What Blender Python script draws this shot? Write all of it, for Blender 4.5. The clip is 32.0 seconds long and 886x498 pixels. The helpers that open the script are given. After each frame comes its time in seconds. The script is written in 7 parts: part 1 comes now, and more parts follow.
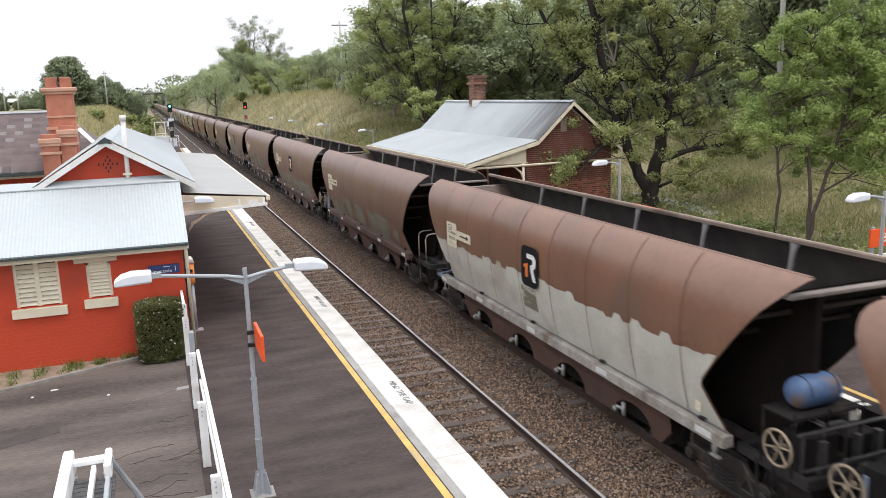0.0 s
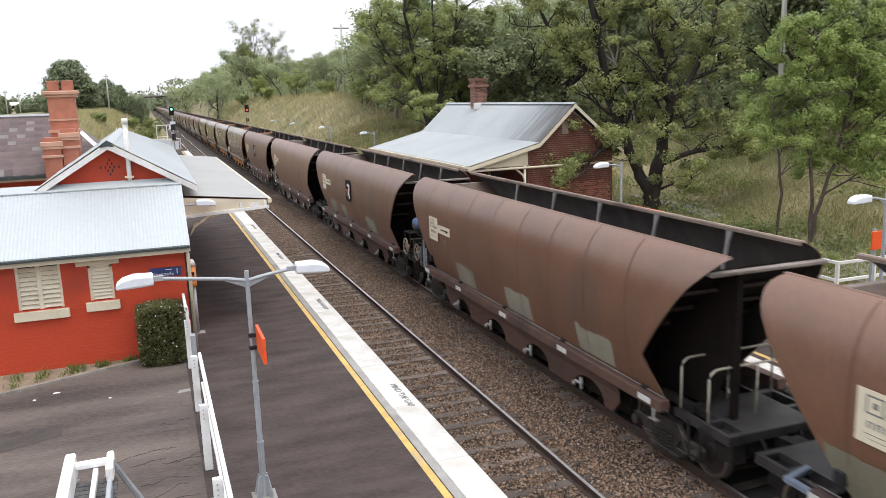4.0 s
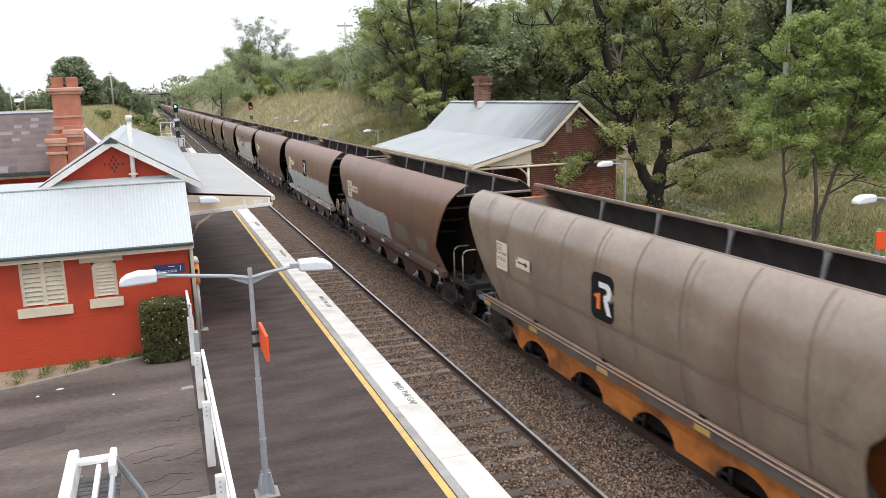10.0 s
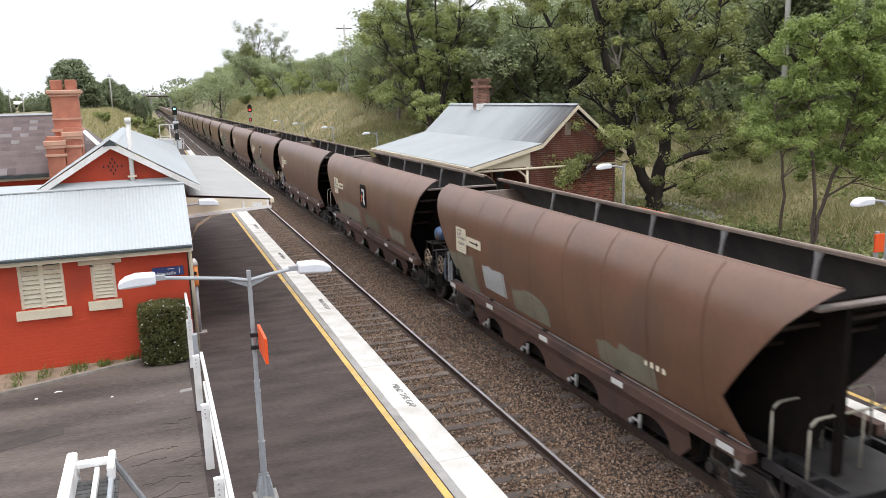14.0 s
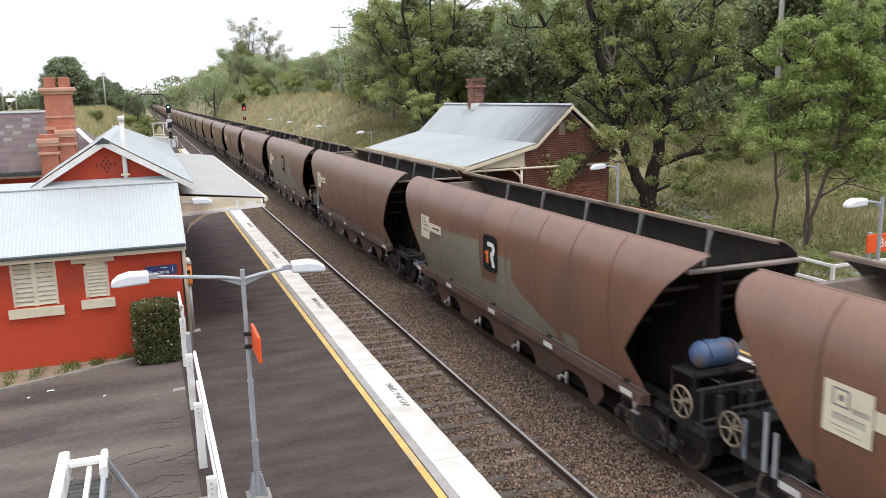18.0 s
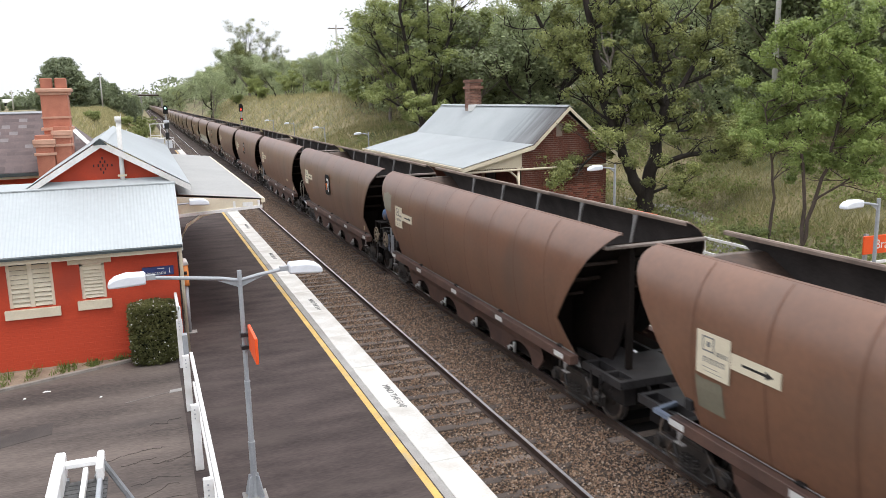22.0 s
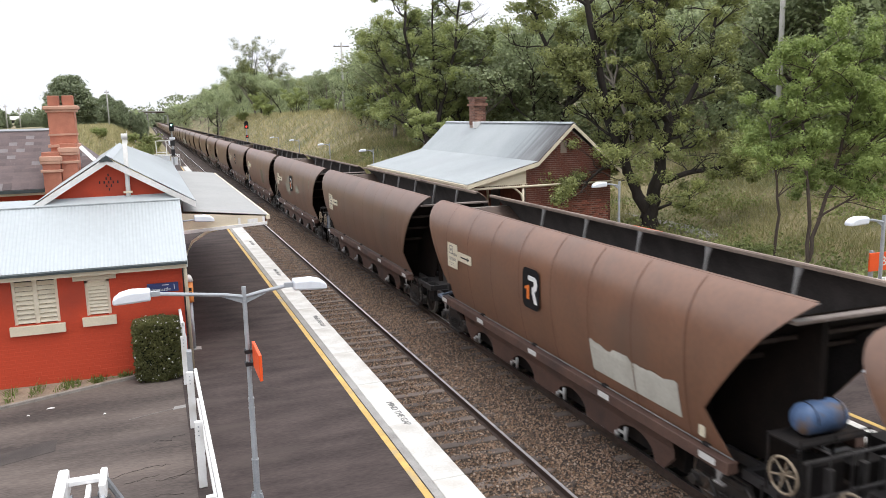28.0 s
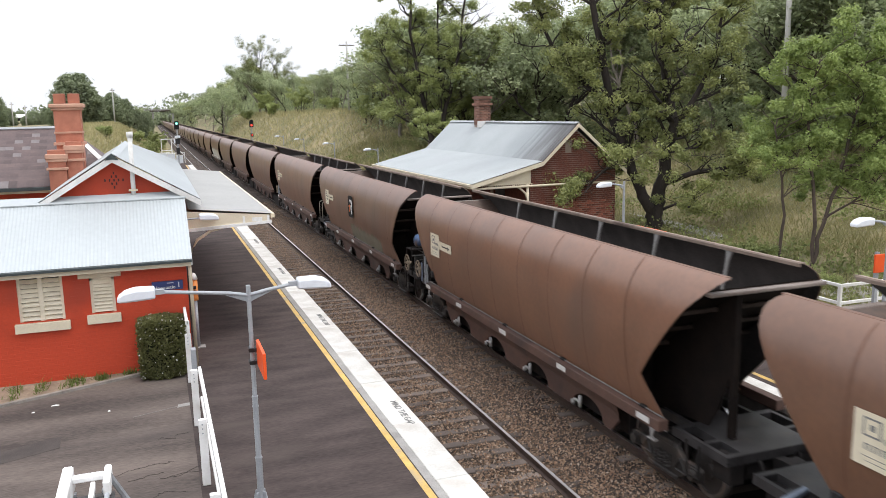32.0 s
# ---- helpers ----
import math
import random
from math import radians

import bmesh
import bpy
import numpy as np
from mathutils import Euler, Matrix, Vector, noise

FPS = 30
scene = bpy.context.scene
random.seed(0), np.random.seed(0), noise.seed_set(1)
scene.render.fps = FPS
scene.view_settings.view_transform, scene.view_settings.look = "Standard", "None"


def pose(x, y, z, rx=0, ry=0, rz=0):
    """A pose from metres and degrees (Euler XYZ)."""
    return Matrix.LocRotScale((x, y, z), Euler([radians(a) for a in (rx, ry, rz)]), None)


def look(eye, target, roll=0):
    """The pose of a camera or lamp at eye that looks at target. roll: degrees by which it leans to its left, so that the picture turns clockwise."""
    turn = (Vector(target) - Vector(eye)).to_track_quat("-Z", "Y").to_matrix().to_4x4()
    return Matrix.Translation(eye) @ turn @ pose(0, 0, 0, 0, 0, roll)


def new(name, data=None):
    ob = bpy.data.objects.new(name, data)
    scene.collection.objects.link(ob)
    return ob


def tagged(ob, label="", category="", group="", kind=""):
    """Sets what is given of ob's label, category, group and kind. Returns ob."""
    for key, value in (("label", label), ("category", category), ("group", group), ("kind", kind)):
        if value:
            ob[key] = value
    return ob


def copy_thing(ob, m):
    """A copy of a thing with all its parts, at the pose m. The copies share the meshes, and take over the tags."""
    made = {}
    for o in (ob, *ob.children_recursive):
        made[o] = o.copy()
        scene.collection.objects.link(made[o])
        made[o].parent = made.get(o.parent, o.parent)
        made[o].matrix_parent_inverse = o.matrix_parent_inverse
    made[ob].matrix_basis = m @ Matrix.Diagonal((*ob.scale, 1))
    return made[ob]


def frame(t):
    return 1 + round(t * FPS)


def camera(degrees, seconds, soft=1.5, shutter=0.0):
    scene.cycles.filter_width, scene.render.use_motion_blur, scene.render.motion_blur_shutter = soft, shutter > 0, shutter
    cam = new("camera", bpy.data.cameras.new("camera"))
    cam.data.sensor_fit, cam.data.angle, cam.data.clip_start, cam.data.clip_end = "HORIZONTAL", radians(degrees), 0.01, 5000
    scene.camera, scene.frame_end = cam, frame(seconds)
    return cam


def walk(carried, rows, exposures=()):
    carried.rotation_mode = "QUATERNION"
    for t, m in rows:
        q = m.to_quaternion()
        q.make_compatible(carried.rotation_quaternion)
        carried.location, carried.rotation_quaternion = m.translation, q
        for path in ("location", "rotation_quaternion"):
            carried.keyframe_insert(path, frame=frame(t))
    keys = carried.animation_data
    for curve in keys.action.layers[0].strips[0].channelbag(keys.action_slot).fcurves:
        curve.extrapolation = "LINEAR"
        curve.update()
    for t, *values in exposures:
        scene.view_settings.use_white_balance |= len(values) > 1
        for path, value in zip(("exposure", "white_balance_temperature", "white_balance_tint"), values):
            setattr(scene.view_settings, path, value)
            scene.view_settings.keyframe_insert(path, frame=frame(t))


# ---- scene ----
# ---- camera ----
EYE = (0.0, 0.0, 5.65)          # on the footbridge, above platform level z = 0
cam = camera(58.13, 32.0, soft=0.85, shutter=0.12)
ROT = (
    (0, 78.798, 1.769, -20.289), (0.5, 78.801, 1.757, -20.305), (1, 78.814, 1.771, -20.317), (1.5, 78.828, 1.810, -20.317),
    (2, 78.846, 1.836, -20.305), (2.5, 78.878, 1.847, -20.285), (3, 78.916, 1.878, -20.261), (3.5, 78.957, 1.882, -20.215),
    (5.5, 79.005, 1.809, -20.195), (6, 78.998, 1.789, -20.206), (6.5, 78.971, 1.764, -20.199), (7, 78.932, 1.752, -20.204),
    (7.5, 78.894, 1.724, -20.239), (8, 78.859, 1.645, -20.255), (8.5, 78.836, 1.572, -20.220), (9, 78.832, 1.548, -20.140),
    (9.5, 78.842, 1.580, -20.029), (10, 78.857, 1.666, -19.922), (10.5, 78.875, 1.743, -19.858), (11, 78.894, 1.776, -19.840),
    (11.5, 78.923, 1.782, -19.851), (12, 78.970, 1.763, -19.874), (12.5, 79.015, 1.724, -19.904), (13, 79.040, 1.684, -19.931),
    (13.5, 79.042, 1.662, -19.953), (14, 79.032, 1.636, -19.989), (14.5, 79.018, 1.597, -20.042), (16.5, 79.014, 1.485, -20.346),
    (17, 78.999, 1.433, -20.356), (17.5, 78.989, 1.395, -20.365), (18, 78.983, 1.383, -20.376), (18.5, 78.964, 1.380, -20.384),
    (19, 78.922, 1.376, -20.384), (19.5, 78.867, 1.387, -20.402), (20, 78.824, 1.405, -20.457), (20.5, 78.823, 1.427, -20.526),
    (21, 78.878, 1.437, -20.576), (21.5, 78.973, 1.383, -20.593), (22, 79.066, 1.302, -20.568), (22.5, 79.140, 1.265, -20.505),
    (23, 79.199, 1.323, -20.433), (23.5, 79.266, 1.473, -20.378), (24, 79.357, 1.592, -20.328), (24.5, 79.463, 1.657, -20.277),
    (25, 79.569, 1.708, -20.241), (25.5, 79.671, 1.703, -20.226), (27.5, 80.229, 1.478, -20.210), (28, 80.264, 1.331, -20.248),
    (28.5, 80.275, 1.222, -20.268), (29, 80.259, 1.195, -20.280), (29.5, 80.231, 1.204, -20.282), (30, 80.197, 1.208, -20.257),
    (30.5, 80.166, 1.178, -20.193), (31, 80.149, 1.128, -20.101), (31.5, 80.166, 1.123, -20.004), (32, 80.225, 1.130, -19.903),
)
walk(cam, [(t, pose(*EYE, a, b, c)) for t, a, b, c in ROT], exposures=[(0, 0.5), (32, 0.5)])

# ---- world and light: bright overcast ----
world = bpy.data.worlds.new("sky")
scene.world = world
world.use_nodes = True
wn, wl = world.node_tree.nodes, world.node_tree.links
wn.clear()
sky = wn.new("ShaderNodeTexSky")
sky.sky_type, sky.sun_disc = "NISHITA", False
sky.sun_elevation, sky.sun_rotation = radians(74), radians(146)
coord = wn.new("ShaderNodeTexCoord")
cloud = wn.new("ShaderNodeTexNoise")
cloud.inputs["Scale"].default_value, cloud.inputs["Detail"].default_value = 2.2, 5.0
cramp = wn.new("ShaderNodeValToRGB")
cramp.color_ramp.elements[0].position, cramp.color_ramp.elements[0].color = 0.3, (9.6, 9.9, 10.75, 1)
cramp.color_ramp.elements[1].position, cramp.color_ramp.elements[1].color = 0.75, (11.2, 11.2, 11.85, 1)
wmix = wn.new("ShaderNodeMix")
wmix.data_type = "RGBA"
wmix.inputs[0].default_value = 0.93
bg = wn.new("ShaderNodeBackground")
bg.inputs["Strength"].default_value = 0.095
wout = wn.new("ShaderNodeOutputWorld")
wl.new(coord.outputs["Generated"], cloud.inputs["Vector"])
wl.new(cloud.outputs["Fac"], cramp.inputs["Fac"])
wl.new(sky.outputs["Color"], wmix.inputs[6])
wl.new(cramp.outputs["Color"], wmix.inputs[7])
# an overcast sky is brighter overhead than at the horizon
wsep, wgrad, wmul = wn.new("ShaderNodeSeparateXYZ"), wn.new("ShaderNodeMapRange"), wn.new("ShaderNodeVectorMath")
wmul.operation = "SCALE"
wgrad.inputs[3].default_value, wgrad.inputs[4].default_value = 0.76, 1.38
wl.new(coord.outputs["Generated"], wsep.inputs[0])
wl.new(wsep.outputs[2], wgrad.inputs[0])
wl.new(wmix.outputs[2], wmul.inputs[0])
wl.new(wgrad.outputs[0], wmul.inputs["Scale"])
wl.new(wmul.outputs[0], bg.inputs["Color"])
wl.new(bg.outputs["Background"], wout.inputs["Surface"])
sun = new("sun", bpy.data.lights.new("sun", "SUN"))
sun.data.energy, sun.data.angle, sun.data.color = 1.3, radians(25), (1.0, 0.97, 0.94)
sun.matrix_world = look((8, -12, 50), (0, 0, 0))

# ---- fitted lines of the place ----
EDGE, RAIL, T1, T2, EDGE2 = 4.29, -1.05, 5.79, 9.43, 10.95
PITCH = 16.2


# ---- small mesh helpers ----
def mat(name, c1, c2=None, rough=0.7, metal=0.0, scale=3.0, fine=40.0, bump=0.15, dist=0.01, spec=0.4, obj=0.0, stretch=(1, 1, 1), c3=None, coat=0.0):
    """Two-scale mottled material; obj: how far objects differ in value; c3: colour of sparse stains."""
    m = bpy.data.materials.new(name)
    m.use_nodes = True
    n, l = m.node_tree.nodes, m.node_tree.links
    b = n["Principled BSDF"]
    b.inputs["Roughness"].default_value, b.inputs["Metallic"].default_value = rough, metal
    b.inputs["Specular IOR Level"].default_value = spec
    b.inputs["Coat Weight"].default_value = coat
    c2 = c2 or tuple(x * 0.75 for x in c1)
    geo = n.new("ShaderNodeTexCoord")
    mp = n.new("ShaderNodeMapping")
    mp.inputs["Scale"].default_value = stretch
    l.new(geo.outputs["Object"], mp.inputs["Vector"])
    big, small = n.new("ShaderNodeTexNoise"), n.new("ShaderNodeTexNoise")
    big.inputs["Scale"].default_value, big.inputs["Detail"].default_value = scale, 6
    small.inputs["Scale"].default_value, small.inputs["Detail"].default_value = fine, 4
    for t in (big, small):
        l.new(mp.outputs[0], t.inputs["Vector"])
    add = n.new("ShaderNodeMath")
    add.operation = "MULTIPLY_ADD"
    add.inputs[1].default_value = 0.6
    l.new(small.outputs["Fac"], add.inputs[0])
    l.new(big.outputs["Fac"], add.inputs[2])
    ramp = n.new("ShaderNodeValToRGB")
    e = ramp.color_ramp.elements
    e[0].position, e[0].color = 0.55, (*c2, 1)
    e[1].position, e[1].color = 1.02, (*c1, 1)
    l.new(add.outputs[0], ramp.inputs["Fac"])
    out = ramp.outputs["Color"]
    if c3:
        st = n.new("ShaderNodeTexNoise")
        st.inputs["Scale"].default_value, st.inputs["Detail"].default_value = scale * 0.55, 8
        l.new(mp.outputs[0], st.inputs["Vector"])
        sr = n.new("ShaderNodeMapRange")
        sr.inputs[1].default_value, sr.inputs[2].default_value = 0.55, 0.72
        l.new(st.outputs["Fac"], sr.inputs[0])
        mx = n.new("ShaderNodeMix")
        mx.data_type = "RGBA"
        mx.inputs[7].default_value = (*c3, 1)
        l.new(sr.outputs[0], mx.inputs[0])
        l.new(out, mx.inputs[6])
        out = mx.outputs[2]
    if obj:
        oi = n.new("ShaderNodeObjectInfo")
        mr = n.new("ShaderNodeMapRange")
        mr.inputs[3].default_value, mr.inputs[4].default_value = 1 - obj, 1 + obj
        l.new(oi.outputs["Random"], mr.inputs[0])
        hs = n.new("ShaderNodeHueSaturation")
        l.new(mr.outputs[0], hs.inputs["Value"])
        l.new(out, hs.inputs["Color"])
        out = hs.outputs[0]
    l.new(out, b.inputs["Base Color"])
    if bump:
        bp = n.new("ShaderNodeBump")
        bp.inputs["Strength"].default_value, bp.inputs["Distance"].default_value = bump, dist
        l.new(add.outputs[0], bp.inputs["Height"])
        l.new(bp.outputs[0], b.inputs["Normal"])
    return m


def glow(name, c, s):
    m = bpy.data.materials.new(name)
    m.use_nodes = True
    b = m.node_tree.nodes["Principled BSDF"]
    b.inputs["Base Color"].default_value = (*c, 1)
    b.inputs["Emission Color"].default_value = (*c, 1)
    b.inputs["Emission Strength"].default_value = s
    return m


def box(bm, x0, x1, y0, y1, z0, z1, m=None):
    co = [(x, y, z) for z in (z0, z1) for y in (y0, y1) for x in (x0, x1)]
    v = [bm.verts.new(m @ Vector(c) if m else c) for c in co]
    for f in ((0, 2, 3, 1), (4, 5, 7, 6), (0, 1, 5, 4), (2, 6, 7, 3), (0, 4, 6, 2), (1, 3, 7, 5)):
        bm.faces.new([v[i] for i in f])
    return v


def tube(bm, pts, r, n=8, r2=None, cap=True):
    """A tube along points; r2: radius at the end."""
    pts = [Vector(p) for p in pts]
    rings = []
    for i, p in enumerate(pts):
        d = (pts[min(i + 1, len(pts) - 1)] - pts[max(i - 1, 0)]).normalized()
        a = d.cross(Vector((0, 0, 1)) if abs(d.z) < 0.9 else Vector((1, 0, 0))).normalized()
        b = d.cross(a)
        rr = r if r2 is None else r + (r2 - r) * i / (len(pts) - 1)
        rings.append([bm.verts.new(p + (a * math.cos(2 * math.pi * k / n) + b * math.sin(2 * math.pi * k / n)) * rr) for k in range(n)])
    for q, w in zip(rings, rings[1:]):
        for k in range(n):
            bm.faces.new((q[k], q[(k + 1) % n], w[(k + 1) % n], w[k]))
    if cap:
        bm.faces.new(rings[0][::-1])
        bm.faces.new(rings[-1])


def extrude(bm, poly, axis, a, b):
    """A prism of a 2D polygon; axis 'x': poly is (y, z), 'y': (x, z), 'z': (x, y)."""
    def at(p, d):
        return {"x": (d, p[0], p[1]), "y": (p[0], d, p[1]), "z": (p[0], p[1], d)}[axis]
    lo, hi = [bm.verts.new(at(p, a)) for p in poly], [bm.verts.new(at(p, b)) for p in poly]
    n = len(poly)
    for i in range(n):
        bm.faces.new((lo[i], lo[(i + 1) % n], hi[(i + 1) % n], hi[i]))
    bm.faces.new(lo[::-1])
    bm.faces.new(hi)


def sheet(bm, rows):
    """A grid of points to faces."""
    vs = [[bm.verts.new(p) for p in r] for r in rows]
    for q, w in zip(vs, vs[1:]):
        for i in range(len(q) - 1):
            bm.faces.new((q[i], q[i + 1], w[i + 1], w[i]))
    return vs


def mesh_of(name, bm, material, smooth=False, bevel=0.0):
    bmesh.ops.recalc_face_normals(bm, faces=bm.faces)
    if bevel:
        bmesh.ops.bevel(bm, geom=bm.edges[:], offset=bevel, segments=1, affect="EDGES", clamp_overlap=True)
    me = bpy.data.meshes.new(name)
    bm.to_mesh(me)
    bm.free()
    for m in (material if isinstance(material, (list, tuple)) else [material]):
        me.materials.append(m)
    if smooth:
        me.polygons.foreach_set("use_smooth", [True] * len(me.polygons))
    return me


def part(name, bm, material, parent, label="", smooth=False, bevel=0.0, m=None):
    """One mesh object from a bmesh (or a mesh to share) under a thing or a part."""
    me = bm if isinstance(bm, bpy.types.Mesh) else mesh_of(name, bm, material, smooth, bevel)
    ob = new(name, me)
    ob.parent = parent
    if m:
        ob.matrix_basis = m
    if label:
        ob["label"] = label
    return ob


def thing(name, label, category, group="", m=None, kind=""):
    ob = tagged(new(name), label, category, group, kind)
    ob.empty_display_size = 0.2
    if m:
        ob.matrix_basis = m
    return ob


def solid(name, bm, material, label, category="", kind="", smooth=False, bevel=0.0, m=None, group=""):
    ob = new(name, mesh_of(name, bm, material, smooth, bevel))
    if m:
        ob.matrix_basis = m
    return tagged(ob, label, category, group, kind)


def B():
    return bmesh.new()


def boxed(*a, m=None):
    bm = B()
    box(bm, *a, m=m)
    return bm

# ---- materials ----
M_asphalt = mat("asphalt", (0.08, 0.062, 0.057), (0.036, 0.028, 0.0265), 0.95, scale=1.5, fine=17, bump=0.6, spec=0.2, stretch=(0.5, 1.3, 1), c3=(0.074, 0.059, 0.053))
M_forecourt = mat("worn_asphalt", (0.15, 0.122, 0.106), (0.055, 0.045, 0.041), 0.92, scale=0.9, fine=24, bump=0.45, spec=0.25, stretch=(0.3, 1.3, 1), c3=(0.06, 0.051, 0.048))
M_white = mat("white_paint", (0.80, 0.80, 0.78), (0.62, 0.61, 0.58), 0.55, scale=1.5, fine=20, bump=0.05)
M_coping = mat("coping_paint", (0.62, 0.61, 0.58), (0.46, 0.44, 0.4), 0.75, scale=2.2, fine=30, bump=0.15, spec=0.25, obj=0.07, c3=(0.45, 0.42, 0.38))
M_concrete = mat("concrete", (0.33, 0.32, 0.30), (0.2, 0.19, 0.18), 0.85, scale=2, fine=40)
M_yellow = mat("yellow_line", (0.62, 0.41, 0.12), (0.42, 0.29, 0.1), 0.7, scale=3, fine=30, bump=0.1, c3=(0.33, 0.28, 0.2))
# bed colour is lowered to paint the shaded gaps between the loose stones
M_ballast = mat("ballast", (0.09, 0.065, 0.05), (0.03, 0.022, 0.019), 0.95, scale=1.2, fine=22, bump=0.8, dist=0.03)
M_stone = mat("ballast_stone", (0.2, 0.15, 0.108), (0.1, 0.08, 0.066), 0.9, scale=14, fine=60, bump=0.2)
M_sleeper = mat("sleeper", (0.15, 0.12, 0.102), (0.075, 0.06, 0.052), 0.9, scale=2.5, fine=40, obj=0.35, c3=(0.06, 0.045, 0.038))
M_railside = mat("rail_rust", (0.075, 0.048, 0.036), (0.045, 0.03, 0.025), 0.8, scale=6, fine=60)
M_railtop = mat("rail_steel", (0.8, 0.8, 0.8), (0.7, 0.7, 0.7), 0.4, metal=1.0, scale=8, fine=30, bump=0.02)
M_red = mat("red_painted_brick", (0.56, 0.066, 0.024), (0.44, 0.05, 0.019), 0.65, scale=1.6, fine=24, bump=0.2, c3=(0.4, 0.055, 0.026))
M_cream = mat("cream_paint", (0.72, 0.64, 0.48), (0.6, 0.53, 0.4), 0.6, scale=2, fine=30, bump=0.06)
M_louvre = mat("shutter_paint", (0.82, 0.76, 0.6), (0.7, 0.63, 0.48), 0.6, scale=3, fine=30, bump=0.05, obj=0.06)
M_tin = mat("zinc_roof", (0.435, 0.47, 0.48), (0.385, 0.415, 0.425), 0.5, metal=0.2, scale=0.35, fine=9, bump=0.02)
M_tin2 = mat("worn_zinc_roof", (0.385, 0.415, 0.42), (0.335, 0.36, 0.365), 0.5, metal=0.15, scale=0.7, fine=12, bump=0.03, c3=(0.36, 0.38, 0.39))
M_canopy = mat("cream_grey_canopy_roof", (0.37, 0.37, 0.355), (0.31, 0.31, 0.3), 0.5, metal=0.1, scale=0.5, fine=10, bump=0.02)
M_slate = mat("slate", (0.115, 0.08, 0.076), (0.066, 0.048, 0.048), 0.6, scale=2.5, fine=40, obj=0.2)
M_chimney = mat("chimney_brick", (0.47, 0.19, 0.12), (0.32, 0.115, 0.075), 0.75, scale=3, fine=40, obj=0.12)
M_render = mat("chimney_render", (0.56, 0.33, 0.235), (0.42, 0.24, 0.17), 0.8, scale=3, fine=40)
M_brick = mat("dark_brick", (0.29, 0.095, 0.06), (0.14, 0.05, 0.038), 0.85, scale=7, fine=60, obj=0.42)
M_brickc = mat("brown_chimney_brick", (0.27, 0.14, 0.1), (0.13, 0.066, 0.05), 0.85, scale=7, fine=60, obj=0.35)
M_mortar = mat("mortar", (0.36, 0.29, 0.24), (0.25, 0.2, 0.165), 0.9)
M_gutter = mat("dark_gutter", (0.055, 0.07, 0.07), (0.035, 0.045, 0.047), 0.5)
M_galv = mat("galvanised_steel", (0.4, 0.42, 0.44), (0.31, 0.33, 0.35), 0.5, metal=0.2, scale=5, fine=40, bump=0.03)
M_lamp = mat("lamp_housing", (0.74, 0.77, 0.81), (0.66, 0.69, 0.74), 0.35, scale=3, bump=0.0)
M_orange = mat("orange_sign", (0.82, 0.1, 0.018), (0.74, 0.085, 0.016), 0.5, scale=3, bump=0.0)
M_navy = mat("navy_sign", (0.035, 0.05, 0.16), (0.03, 0.042, 0.13), 0.5, bump=0.0)
M_black = mat("black_paint", (0.02, 0.02, 0.021), (0.012, 0.012, 0.013), 0.6)
M_greytext = mat("grey_lettering", (0.22, 0.22, 0.21), (0.13, 0.13, 0.13), 0.7, bump=0)
M_soil = mat("soil", (0.32, 0.25, 0.18), (0.16, 0.12, 0.085), 0.95, scale=3, fine=30, bump=0.5)
M_ground = mat("dry_grass_ground", (0.3, 0.245, 0.14), (0.08, 0.09, 0.04), 0.95, scale=0.3, fine=3, bump=0.6, dist=0.05, c3=(0.085, 0.105, 0.038))

# ---- ground: one sheet with the track bed, banks and far fields ----
def ground_z(x, y):
    """Height of the land: station level, shallow track cutting, bank with the wood."""
    def s(a, b, v):
        u = min(1, max(0, (v - a) / (b - a)))
        return u * u * (3 - 2 * u)
    z = -0.12
    far = s(48, 75, y)
    z += -1.6 * s(3.0, 5.0, x) * (1 - s(10.6, 12.4, x))          # track bed
    z += far * (-1.0) * s(-1.5, 1.0, x) * (1 - s(3.0, 5.0, x))
    z += -1.0 * far * s(10.6, 12.4, x) * (1 - s(12.6, 14, x))
    near = 1 - s(55, 115, y)
    z += 4.4 * near * s(20, 43, x) + 6.1 * (1 - near) * s(12.6, 25, x) + 7 * s(48, 150, x)
    z += (4.6 * s(66, 135, y) * (1 - s(330, 500, y))) * (1 - s(-8, 0.6, x)) * (1 - s(25, 60, -x)) - 3.0 * s(60, 150, -x)
    z += 0.25 * noise.noise(Vector((x * 0.11, y * 0.11, 3.1))) * s(14, 22, abs(x - 2))
    return z


def make_ground():
    xs = [-900, -500, -250, -150, -100, -70, -50, -35, -25, -18, -12, -9, -7, -5, -3, -1.5, 0, 1.5, 3, 3.6, 4.2, 5, 7, 9, 10.6, 11.2, 11.8, 12.4, 14, 16, 18, 20, 22, 24, 26, 28, 31, 34, 38, 44, 52, 62, 75, 95, 120, 160, 250, 500, 1200]
    ys = [-300, -100, -50, -25, -10, 0, 10, 20, 30, 40, 48, 55, 62, 70, 80, 90, 100, 112, 125, 140, 160, 185, 215, 250, 300, 350, 420, 520, 700, 1000, 1600, 3000]
    bm = B()
    sheet(bm, [[(x, y, ground_z(x, y)) for x in xs] for y in ys])
    solid("ground", bm, M_ground, "rough dry grass land rising to a wooded bank", kind="structure", smooth=True)


make_ground()


